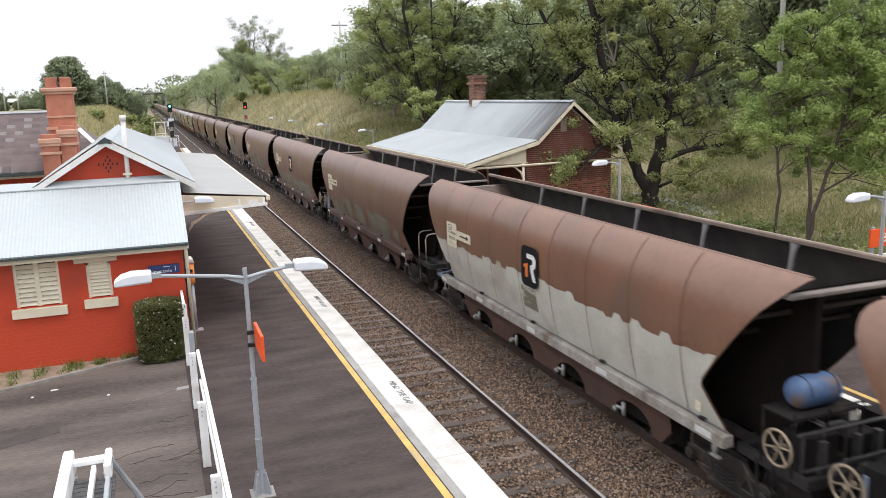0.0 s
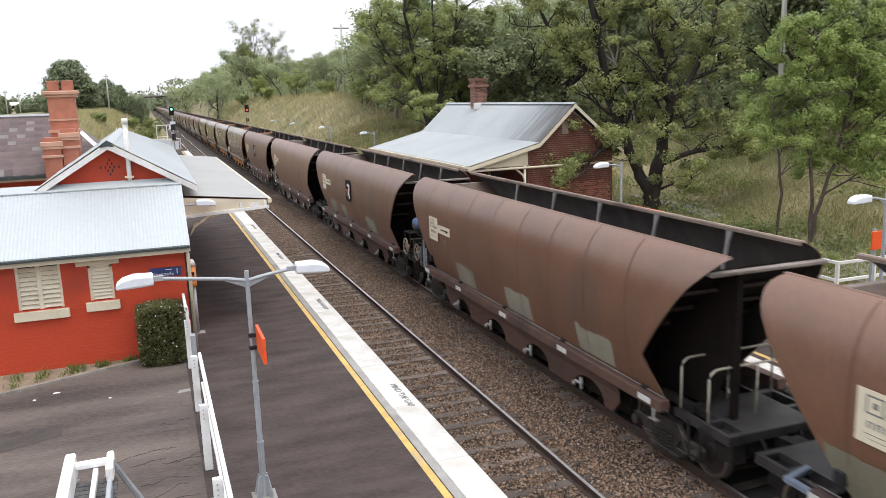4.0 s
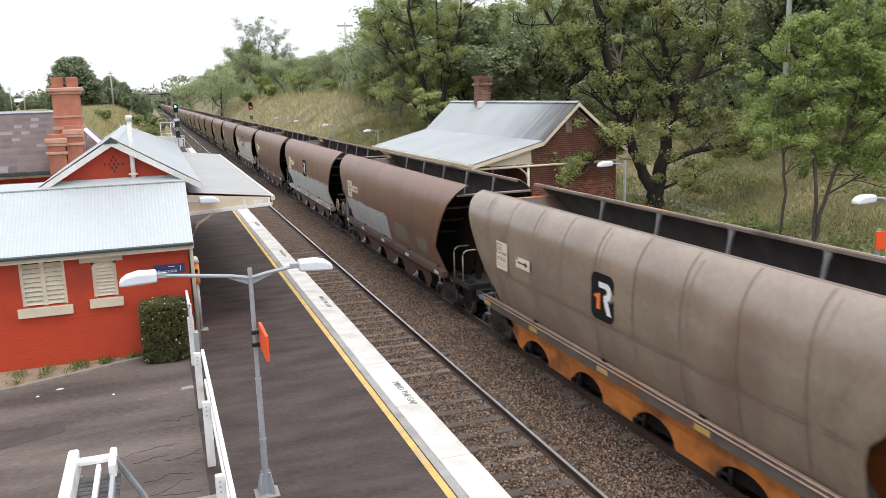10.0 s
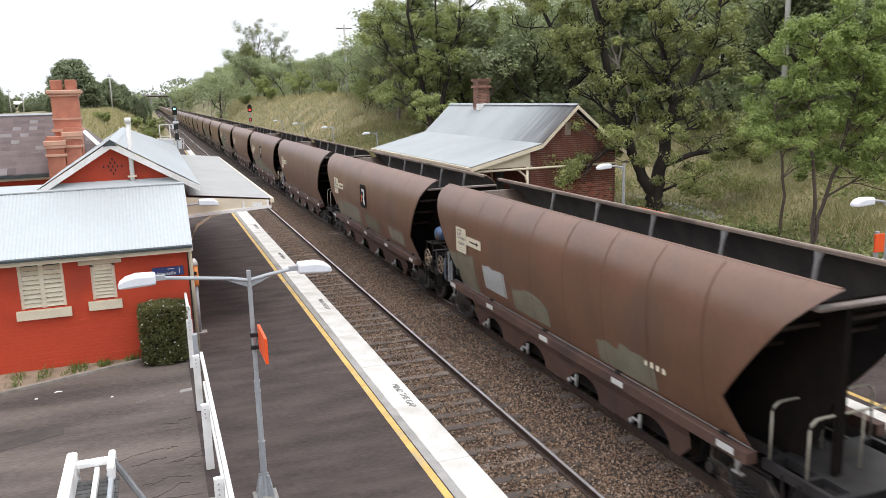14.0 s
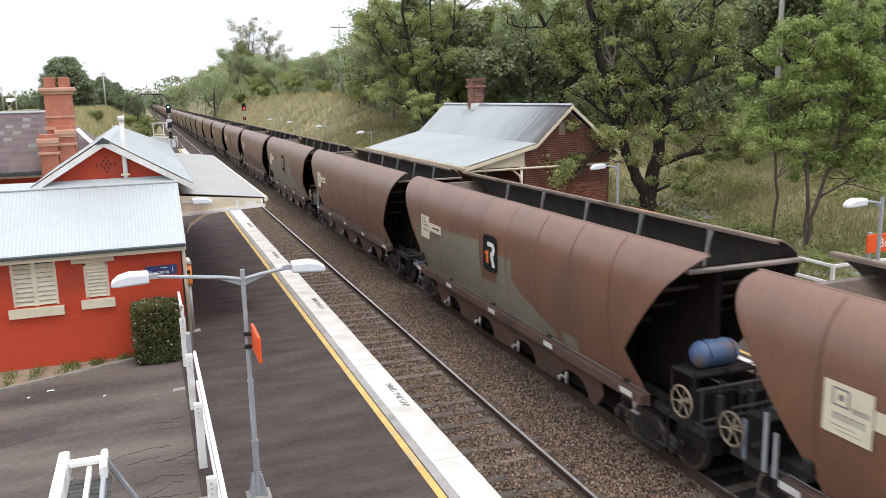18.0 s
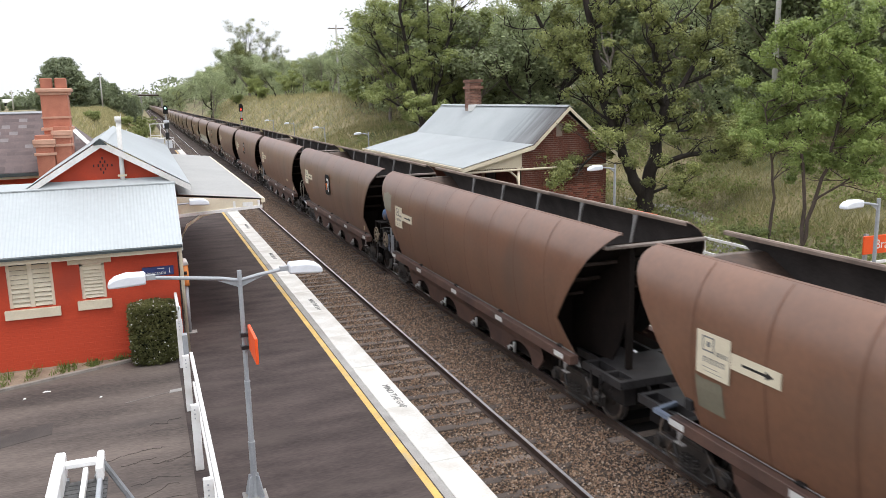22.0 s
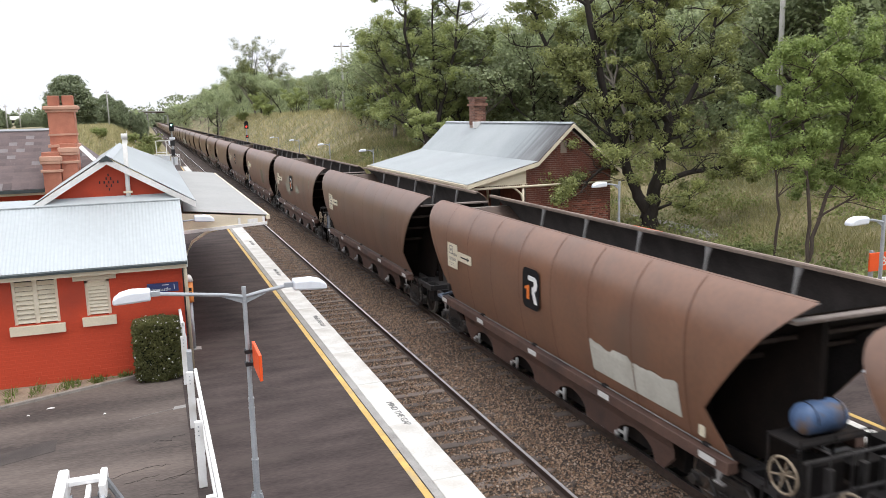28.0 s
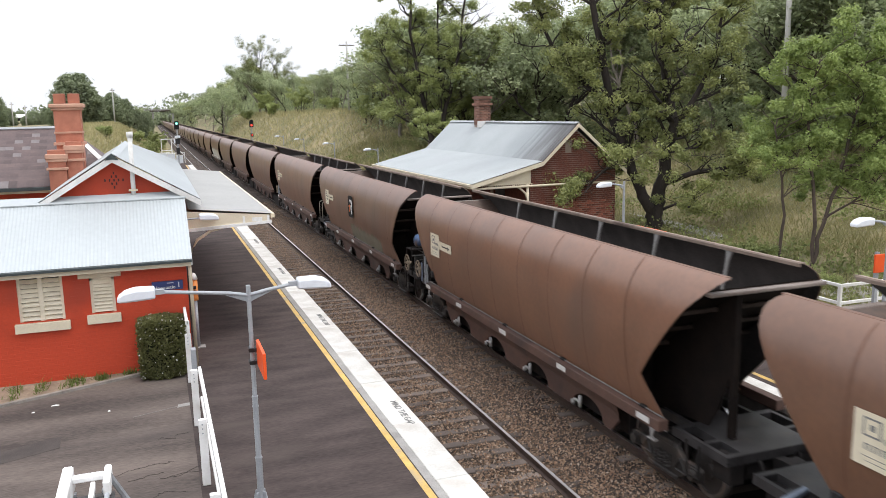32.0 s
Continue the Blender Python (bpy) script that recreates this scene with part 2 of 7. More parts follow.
def platforms():
    # platform with the main building: asphalt deck, coping, yellow line
    bm = boxed(0.3, 3.74, -2, 104, -1.2, 0.0)
    ob = solid("platform_1", bm, M_asphalt, "dark asphalt station platform with worn surface", kind="structure")
    y = -1.0
    rnd = random.Random(4)
    slab = mesh_of("coping_slab", boxed(3.74, EDGE, 0, 2.385, -0.16, 0.012), M_coping, bevel=0.012)
    while y < 99:
        part("coping_slab", slab, None, ob, m=pose(rnd.uniform(-0.006, 0.006), y, rnd.uniform(-0.003, 0.004)))
        y += 2.4
    part("platform_wall", boxed(3.78, 4.16, -2, 100, -1.3, -0.16), M_concrete, ob, "stained concrete wall below the coping")
    part("edge_strip", boxed(3.6, 3.735, -2, 100, -0.02, 0.004), M_concrete, ob, "grey concrete edging strip")
    part("yellow_line", boxed(3.46, 3.575, -2, 100, -0.02, 0.006), M_yellow, ob, "worn yellow safety line")
    for y0 in (13.92, 21.42, 29, 36.5):
        t = new("mind_the_gap_lettering", bpy.data.curves.new("lettering", "FONT"))
        t.data.body, t.data.size, t.data.extrude = "MIND THE GAP", 0.185, 0.002
        t.data.align_x, t.data.align_y = "CENTER", "CENTER"
        t.data.materials.append(M_greytext)
        t.parent = ob
        t.matrix_basis = pose(4.08, y0, 0.016, 0, 0, -90)
    # far platform
    bm = boxed(EDGE2 + 0.55, 15.6, -2, 100, -1.2, 0.0)
    ob = solid("platform_2", bm, M_asphalt, "dark asphalt platform across the tracks", kind="structure")
    y = -1.0
    slab2 = mesh_of("coping_slab", boxed(EDGE2, EDGE2 + 0.55, 0, 2.385, -0.16, 0.012), M_coping, bevel=0.012)
    while y < 99:
        part("coping_slab", slab2, None, ob, m=pose(rnd.uniform(-0.006, 0.006), y, 0))
        y += 2.4
    for y0 in (7.5, 15, 22.5):
        t = new("mind_the_gap_lettering", bpy.data.curves.new("lettering", "FONT"))
        t.data.body, t.data.size, t.data.extrude = "MIND THE GAP", 0.185, 0.002
        t.data.align_x, t.data.align_y = "CENTER", "CENTER"
        t.data.materials.append(M_greytext)
        t.parent = ob
        t.matrix_basis = pose(EDGE2 + 0.22, y0, 0.016, 0, 0, 90)
    part("platform_wall", boxed(EDGE2 + 0.12, EDGE2 + 0.54, -2, 100, -1.3, -0.16), M_concrete, ob)
    part("yellow_line", boxed(EDGE2 + 0.72, EDGE2 + 0.83, -2, 100, -0.02, 0.006), M_yellow, ob)
    # forecourt beside platform 1
    bm = boxed(-14, 0.3, -6, 18.7, -0.3, -0.004)
    solid("forecourt", bm, M_forecourt, "worn grey asphalt station forecourt with cracks", kind="structure")


platforms()


def track(xc, name):
    ob = thing(name, "railway track of timber sleepers and steel rails in ballast", "railway track", kind="structure")
    prof = [(-0.075, 0), (0.075, 0), (0.075, 0.012), (0.012, 0.03), (0.012, 0.115), (0.036, 0.125), (0.036, 0.155), (-0.036, 0.155), (-0.036, 0.125), (-0.012, 0.115), (-0.012, 0.03), (-0.075, 0.012)]
    for sx in (-0.7525, 0.7525):
        bm = B()
        extrude(bm, [(xc + sx + p, RAIL - 0.16 + q) for p, q in prof], "y", -30, 900)
        part("rail", bm, M_railside, ob, "rusty steel rail")
        part("rail_head", boxed(xc + sx - 0.03, xc + sx + 0.03, -30, 900, RAIL - 0.006, RAIL), M_railtop, ob, "polished running surface")
    sl = mesh_of("sleeper", boxed(-1.22, 1.22, -0.115, 0.115, -0.13, 0), M_sleeper, bevel=0.012)
    rnd = random.Random(int(xc))
    y, i = 4.0, 0
    while i < 170:
        part("sleeper", sl, None, ob, m=pose(xc + rnd.uniform(-0.05, 0.05), y, RAIL - 0.158 + rnd.uniform(-0.016, 0.01), 0, 0, rnd.uniform(-1.2, 1.2)))
        y += 0.63 + rnd.uniform(-0.03, 0.03)
        i += 1
    bm = B()
    while y < 500:
        box(bm, xc - 1.22, xc + 1.22, y - 0.115, y + 0.115, RAIL - 0.27, RAIL - 0.15)
        y += 0.63
    tagged(part("far_sleepers", bm, M_sleeper, ob), kind="stuff")
    return ob


track(T1, "track_1")
track(T2, "track_2")


def ballast():
    bm = B()
    prof = [(4.2, -1.42), (4.5, -1.24), (5.0, -1.245), (5.79, -1.25), (6.6, -1.245), (7.1, -1.245), (7.6, -1.27), (8.1, -1.245), (8.7, -1.245), (9.43, -1.25), (10.2, -1.245), (10.7, -1.245), (11.0, -1.42)]
    ys = [-30, 0, 20, 60, 120, 250, 500, 950]
    sheet(bm, [[(x, y, z) for x, z in prof] for y in ys])
    solid("ballast_bed", bm, M_ballast, "brown ballast bed with the shade between stones in its colour", kind="structure")
    # near-black strip: coal dust plus the shade under the train, both in the colour
    bm = B()
    sheet(bm, [[(8.62, y, -1.24), (9.43, y, -1.222), (10.24, y, -1.24)] for y in (-30, 100, 950)])
    solid("coal_and_shade_bed", bm, mat("coal_dust_and_shade", (0.03, 0.026, 0.024), (0.013, 0.012, 0.012), 0.95, scale=2, fine=40, bump=0.8, dist=0.02), "coal dust and painted shade between the rails of the far track", kind="structure")
    # loose stones near the platforms, real geometry
    rnd = random.Random(8)
    pick = []
    for _ in range(160000):
        y = 5 + 60 * rnd.random() ** 1.7
        x = rnd.uniform(4.55, 8.75)
        pick.append((x, y))
    vs, fs = [], []
    for _ in range(20000):                              # stones that lie over the sleepers
        pick.append((rnd.choice((min(6.4, max(5.18, rnd.gauss(5.79, 0.2))), min(6.4, max(5.18, rnd.gauss(5.79, 0.25))), rnd.uniform(4.6, 4.8), rnd.uniform(6.8, 7.1))), 5 + 55 * rnd.random() ** 1.6))
    for i, (x, y) in enumerate(pick):
        z = np.interp(x, [p[0] for p in prof], [p[1] for p in prof]) + (0.035 if i >= 160000 else 0)
        r = rnd.uniform(0.017, 0.037)
        a = [rnd.uniform(0.65, 1.25) * r for _ in range(6)]
        dz = rnd.uniform(-0.012, 0.026)
        t = rnd.uniform(0, 6.28)
        c, s = math.cos(t), math.sin(t)
        base = len(vs)
        for (px, py, pz) in ((a[0], 0, 0), (0, a[1], 0), (-a[2], 0, 0), (0, -a[3], 0), (a[4] * 0.3, a[5] * 0.3, a[4] * 0.9)):
            vs.append((x + px * c - py * s, y + px * s + py * c, z + pz + dz))
        fs += [(base, base + 1, base + 4), (base + 1, base + 2, base + 4), (base + 2, base + 3, base + 4), (base + 3, base, base + 4)]
    me = bpy.data.meshes.new("ballast_stones")
    me.from_pydata(vs, [], fs)
    m = M_stone
    n, l = m.node_tree.nodes, m.node_tree.links
    g = n.new("ShaderNodeNewGeometry")
    tone = n.new("ShaderNodeValToRGB")
    e = tone.color_ramp.elements
    e[0].position, e[0].color = 0.0, (0.03, 0.024, 0.021, 1)
    e[1].position, e[1].color = 1.0, (0.32, 0.26, 0.21, 1)
    for p, c in ((0.3, (0.095, 0.07, 0.052)), (0.5, (0.18, 0.108, 0.066)), (0.7, (0.205, 0.14, 0.1)), (0.88, (0.28, 0.19, 0.125))):
        q = e.new(p)
        q.color = (*c, 1)
    b = n["Principled BSDF"]
    l.new(g.outputs["Random Per Island"], tone.inputs[0])
    l.new(tone.outputs[0], b.inputs["Base Color"])
    me.materials.append(m)
    tagged(new("ballast_stones", me), "loose brown and grey ballast stones", "ballast", kind="stuff")


ballast()

# ---- station buildings ----
def corrugated(bm, x0, x1, lo, hi, period=0.076, amp=0.008, along="x"):
    """A corrugated sheet; lo and hi are (other axis, z) of the low and the high edge, ribs run from one to the other."""
    n = int(abs(x1 - x0) / period * 4)
    rows = []
    for p in (lo, hi):
        r = []
        for i in range(n + 1):
            a = x0 + (x1 - x0) * i / n
            z = p[1] + amp * math.cos(i * math.pi / 2)
            r.append((a, p[0], z) if along == "x" else (p[0], a, z))
        rows.append(r)
    sheet(bm, rows)


def brick_wall(parent, plane, u0, u1, z0, z1, at, face, material, holes=(), keep=lambda u, z: True, most=300, bl=0.23, bh=0.076, j=0.01, depth=0.02):
    """Bricks proud of a wall: plane 'y' (u is x) or 'x' (u is y); the nearest are parts, the rest one part."""
    rnd = random.Random(int(u0 * 31 + z1 * 7))
    me = mesh_of("brick", boxed(0, bl, *((-depth, 0.01) if face < 0 else (-0.01, depth)), 0, bh), material, bevel=0.004)
    rest, made, row, z = B(), 0, 0, z0
    while z + bh <= z1:
        u = u0 + (-(bl + j) / 2 if row % 2 else 0)
        while u < u1:
            a, b = max(u, u0), min(u + bl, u1)
            ok = b - a > 0.05 and keep((a + b) / 2, z + bh / 2) and not any(h[0] < b and a < h[1] and h[2] < z + bh and z < h[3] for h in holes)
            if ok:
                jit = rnd.uniform(-0.003, 0.003)
                if made < most and b - a > bl - 0.001:
                    m = pose(a, at + jit, z) if plane == "y" else pose(at + jit, a, z) @ Matrix.Rotation(math.pi / 2, 4, "Z")
                    part("brick", me, None, parent, m=m)
                    made += 1
                else:
                    d = (at + jit - depth, at + 0.01) if face < 0 else (at - 0.01, at + jit + depth)
                    box(rest, a, b, d[0], d[1], z, z + bh) if plane == "y" else box(rest, d[0], d[1], a, b, z, z + bh)
            u += bl + j
        z += bh + j
        row += 1
    if len(rest.verts):
        tagged(part("bricks_rest", rest, material, parent), kind="stuff")
    else:
        rest.free()


def station_house():
    # gabled red-painted building with an annexe in front, canopy on the platform side
    ob = thing("station_building", "red painted brick station building with zinc roofs", "building")
    yw = 18.6
    wins = [(-2.95, -2.06, 1.38, 2.38), (-1.53, -1.03, 1.44, 2.23), (-4.6, -3.75, 1.38, 2.38)]
    bm = B()
    xs = [-9.0] + sorted(v for w in wins for v in w[:2]) + [0.5]
    for a, b in zip(xs, xs[1:]):
        w = [w for w in wins if w[0] == a and w[1] == b]
        if w:
            box(bm, a, b, yw, yw + 0.24, -0.2, w[0][2])
            box(bm, a, b, yw, yw + 0.24, w[0][3], 2.5)
        else:
            box(bm, a, b, yw, yw + 0.24, -0.2, 2.5)
    bmesh.ops.remove_doubles(bm, verts=bm.verts, dist=0.001)
    front = part("annexe_wall", bm, M_red, ob, "red painted brick wall of the annexe")
    brick_wall(front, "y", -4.9, 0.5, -0.1, 2.46, yw, -1, M_red, [(w[0] - 0.02, w[1] + 0.02, w[2] - 0.02, w[3] + 0.02) for w in wins], depth=0.004, j=0.006)
    bm = B()
    extrude(bm, [(yw + 0.24, -0.2), (20.4, -0.2), (20.4, 3.8), (yw + 0.24, 2.62)], "x", 0.26, 0.5)
    part("annexe_end_wall", bm, M_red, ob)
    part("inner_floor", boxed(-9, 0.26, yw + 0.24, 20.4, -0.2, -0.1), M_concrete, ob)
    # roof of the annexe
    bm = B()
    corrugated(bm, -9.2, 0.63, (18.3, 2.545), (20.42, 3.83))
    part("annexe_roof", bm, M_tin, ob, "pale corrugated zinc roof", smooth=True)
    part("roof_lining", boxed(-9.1, 0.55, 0, 2.4, -0.05, -0.03, m=pose(0, 18.32, 2.54, math.degrees(math.atan2(1.285, 2.12)))), M_cream, ob)
    bm = B()
    extrude(bm, [(20.2, 3.735), (20.4, 3.875), (20.55, 3.85), (20.55, 3.82), (20.4, 3.84), (20.2, 3.71)], "x", -9.2, 0.65)
    part("ridge_cap", bm, M_tin, ob)
    bm = B()
    extrude(bm, [(18.22, 2.48), (18.31, 2.48), (18.31, 2.54), (18.22, 2.53)], "x", -9.2, 0.62)
    part("gutter", bm, M_gutter, ob, "dark green gutter")
    part("fascia", boxed(-9.2, 0.6, 18.312, 18.34, 2.38, 2.53), M_cream, ob)
    bm = B()
    extrude(bm, [(18.3, 2.4), (18.3, 2.53), (20.4, 3.81), (20.4, 3.68)], "x", 0.6, 0.63)
    part("barge_board", bm, M_white, ob)
    for i, (a, b, z0, z1) in enumerate(wins):
        w = part("window", boxed(a, b, yw + 0.14, yw + 0.18, z0, z1), M_black, ob, "closed cream louvred shutters")
        c = (a + b) / 2
        stiles = [(a, a + 0.06), (b - 0.06, b)] + ([(c - 0.045, c + 0.045)] if i != 1 else [])
        for s0, s1 in stiles:
            part("stile", boxed(s0, s1, yw + 0.05, yw + 0.1, z0, z1), M_louvre, w)
        part("head_rail", boxed(a, b, yw + 0.05, yw + 0.1, z1 - 0.06, z1), M_louvre, w)
        n = 9
        for k in range(n):
            zz = z0 + 0.02 + (z1 - z0 - 0.09) * k / n
            for s0, s1 in ([(a + 0.06, c - 0.045), (c + 0.045, b - 0.06)] if i != 1 else [(a + 0.06, b - 0.06)]):
                part("louvre", boxed(s0, s1, 0, 0.012, 0, 0.1, m=pose(0, yw + 0.045, zz, -38)), M_louvre, w)
        part("sill", boxed(a - 0.1, b + 0.09, yw - 0.09, yw + 0.1, z0 - 0.22, z0 - 0.02), M_cream, w, "cream painted sill", bevel=0.008)
        part("lintel", boxed(a - 0.22, b + 0.15, yw - 0.03, yw + 0.1, z1 + 0.002, z1 + 0.1), M_cream, w, bevel=0.006)
    # gable behind the annexe
    yg = 20.5
    bm = B()
    extrude(bm, [(-2.3, 0), (0.55, 0), (0.55, 3.7), (-0.93, 4.7), (-2.4, 3.75)], "y", yg, yg + 0.24)
    gw = part("gable_wall", bm, M_red, ob, "red painted gable wall")
    for r, q in ((0, 0), (0, 1), (0, -1), (1, 0.5), (1, -0.5), (-1, 0.5), (-1, -0.5), (2, 0), (-2, 0), (0, 2), (0, -2)):
        part("vent_slot", boxed(-0.93 + q * 0.1 - 0.014, -0.93 + q * 0.1 + 0.014, yg - 0.012, yg - 0.002, 4.2 + r * 0.085 - 0.031, 4.2 + r * 0.085 + 0.031), M_black, gw)
    part("side_wall", boxed(0.31, 0.55, yg + 0.24, 39, -0.2, 3.65), M_red, ob)
    for k, y in enumerate((23.5, 26.5, 29.5, 33)):
        part("platform_door" if k % 2 else "platform_window", boxed(0.56, 0.6, y, y + 1.0, 0.02 if k % 2 else 0.9, 2.2), M_cream, ob)
    # roof of the gabled part: ridge along the track, hipped beyond
    xa, za, xr, zr, xl, zl = -0.93, 4.82, 1.0, 3.66, -2.65, 3.72
    for nm, x1, z1 in (("roof_slope", xr, zr), ("roof_slope", xl, zl)):
        bm = B()
        d = Vector((x1 - xa, 0, z1 - za)).length
        n = int((31 - yg + 0.3) / 0.076 * 4)
        rows = []
        for u in (0, 1):
            rows.append([(xa + (x1 - xa) * u, yg - 0.25 + (31 - yg + 0.25 + (8.5 if u else 0)) * i / n, za + (z1 - za) * u + 0.011 * math.cos(i * math.pi / 2)) for i in range(n + 1)])
        sheet(bm, rows)
        part(nm, bm, M_tin, ob, smooth=True)
    for x1, z1 in ((xr, zr), (xl, zl)):
        bm = B()
        extrude(bm, [(xa, za - 0.03), (x1, z1 - 0.02), (x1, z1 - 0.16), (xa, za - 0.19)], "y", yg - 0.27, yg - 0.23)
        part("barge_board", bm, M_white, ob, "white barge board")
    bm = B()
    extrude(bm, [(xa - 0.16, za - 0.14), (xa, za + 0.02), (xa + 0.16, za - 0.14), (xa, za - 0.12)], "y", yg - 0.285, yg - 0.22)
    part("gable_cap", bm, M_gutter, ob, "dark green gable cap")
    bm = B()
    extrude(bm, [(xa - 0.14, za - 0.06), (xa, za + 0.03), (xa + 0.14, za - 0.06), (xa, za)], "y", yg - 0.25, 31)
    part("ridge_cap", bm, M_tin, ob)
    bm = B()
    tube(bm, [(-0.52, yg - 0.1, 3.6), (-0.5, yg - 0.1, 5.25)], 0.055, 10)
    tube(bm, [(-0.5, yg - 0.1, 5.2), (-0.5, yg - 0.1, 5.33)], 0.075, 10)
    part("vent_pipe", bm, M_white, ob, "white vent pipe", smooth=True)
    part("pipe_bracket", boxed(-0.62, -0.42, yg - 0.17, yg - 0.02, 3.93, 3.97), M_cream, ob)
    # canopy over the platform
    bm = B()
    n = int(17 / 0.076 * 4)
    rows = []
    for x, z in ((0.7, 3.42), (2.7, 3.2)):
        rows.append([(x, 20.3 + 17 * i / n, z + 0.008 * math.cos(i * math.pi / 2)) for i in range(n + 1)])
    sheet(bm, rows)
    part("canopy_roof", bm, M_canopy, ob, "cream-grey corrugated canopy roof", smooth=True)
    part("canopy_lining", boxed(0.6, 2.66, 20.36, 37.2, 3.12, 3.15), M_cream, ob)
    bm = B()
    extrude(bm, [(0.62, 2.93), (2.62, 3.02), (2.62, 3.18), (0.62, 3.37)], "y", 20.3, 20.34)
    part("canopy_end_board", bm, M_cream, ob, "cream tapered end board")
    bm = B()
    extrude(bm, [(0.6, 2.86), (2.68, 2.97), (2.68, 3.04), (0.6, 2.94)], "y", 20.27, 20.36)
    part("canopy_beam", bm, M_white, ob)
    for x in (2.0, 2.6):
        part("cover_batten", boxed(x - 0.03, x + 0.03, 20.285, 20.3, 3.0, 3.2 - 0.03), M_white, ob)
    part("small_notice", boxed(2.2, 2.45, 20.285, 20.299, 3.03, 3.13), M_white, ob, "small white notice")
    part("edge_gutter", boxed(2.66, 2.76, 20.28, 37.3, 3.1, 3.2), M_cream, ob)
    for i in range(60):
        bm = B()
        y = 20.35 + i * 0.28
        extrude(bm, [(y, 3.1)] + [(y + 0.14 - 0.13 * math.cos(math.pi * q / 6), 2.99 - 0.07 * math.sin(math.pi * q / 6)) for q in range(7)] + [(y + 0.28, 3.1)], "x", 2.68, 2.7)
        part("valance_board", bm, M_cream, ob)
    for y in (20.35, 25.9, 31.4, 36.9):
        bm = B()
        tube(bm, [(0.62, y, 1.9), (0.66, y, 2.3), (0.85, y, 2.65), (1.2, y, 2.86), (1.6, y, 2.95)], 0.04, 6)
        part("canopy_bracket", bm, M_cream, ob, smooth=True)
    # downpipe and marker column at the corner
    bm = B()
    tube(bm, [(0.55, 18.45, 2.45), (0.57, 18.52, 2.3), (0.58, 18.52, 0.0)], 0.04, 8)
    part("downpipe", bm, M_cream, ob, smooth=True)


station_house()


def marker_column():
    ob = thing("help_post", "grey steel post with an orange banded head", "post")
    bm = B()
    tube(bm, [(0.69, 20.1, 0), (0.69, 20.1, 1.2)], 0.05, 12)
    part("post", bm, M_galv, ob, smooth=True)
    bm = B()
    tube(bm, [(0.69, 20.1, 1.2), (0.69, 20.1, 1.3), (0.69, 20.1, 1.72)], 0.085, 14)
    part("orange_band", bm, mat("amber_panel", (0.75, 0.28, 0.07), (0.62, 0.22, 0.06), 0.5, bump=0), ob, "orange band with a dark sign", smooth=True)
    for z in (1.42, 1.53):
        part("sign_ring", boxed(0.65, 0.73, 20.0, 20.013, z - 0.04, z + 0.04), M_black, ob)
    bm = B()
    tube(bm, [(0.69, 20.1, 1.72), (0.69, 20.1, 1.83), (0.69, 20.1, 1.88)], 0.1, 14, 0.03)
    part("cap", bm, M_white, ob, smooth=True)
    part("base_plate", boxed(0.6, 0.86, 19.97, 20.23, 0.0, 0.02), M_concrete, ob)


marker_column()


def text(body, size, m, material, parent, name="lettering"):
    t = new(name, bpy.data.curves.new(name, "FONT"))
    t.data.body, t.data.size, t.data.extrude = body, size, 0.002
    t.data.align_x, t.data.align_y = "CENTER", "CENTER"
    t.data.materials.append(material)
    t.parent = parent
    t.matrix_basis = m
    return t


def platform_number():
    ob = thing("platform_sign", "navy direction sign with white lettering on the red wall", "sign")
    part("board", boxed(-0.26, 0.4, 18.5, 18.56, 1.84, 2.04), M_navy, ob)
    text("Newcastle", 0.11, pose(-0.0, 18.495, 1.9, 90), M_white, ob)
    text("1", 0.17, pose(0.31, 18.495, 1.94, 90), M_white, ob)
    part("small_words", boxed(0.06, 0.2, 18.496, 18.5, 1.99, 2.005), M_white, ob)
    part("bracket", boxed(-0.02, 0.04, 18.56, 18.61, 1.86, 1.98), M_galv, ob)


platform_number()


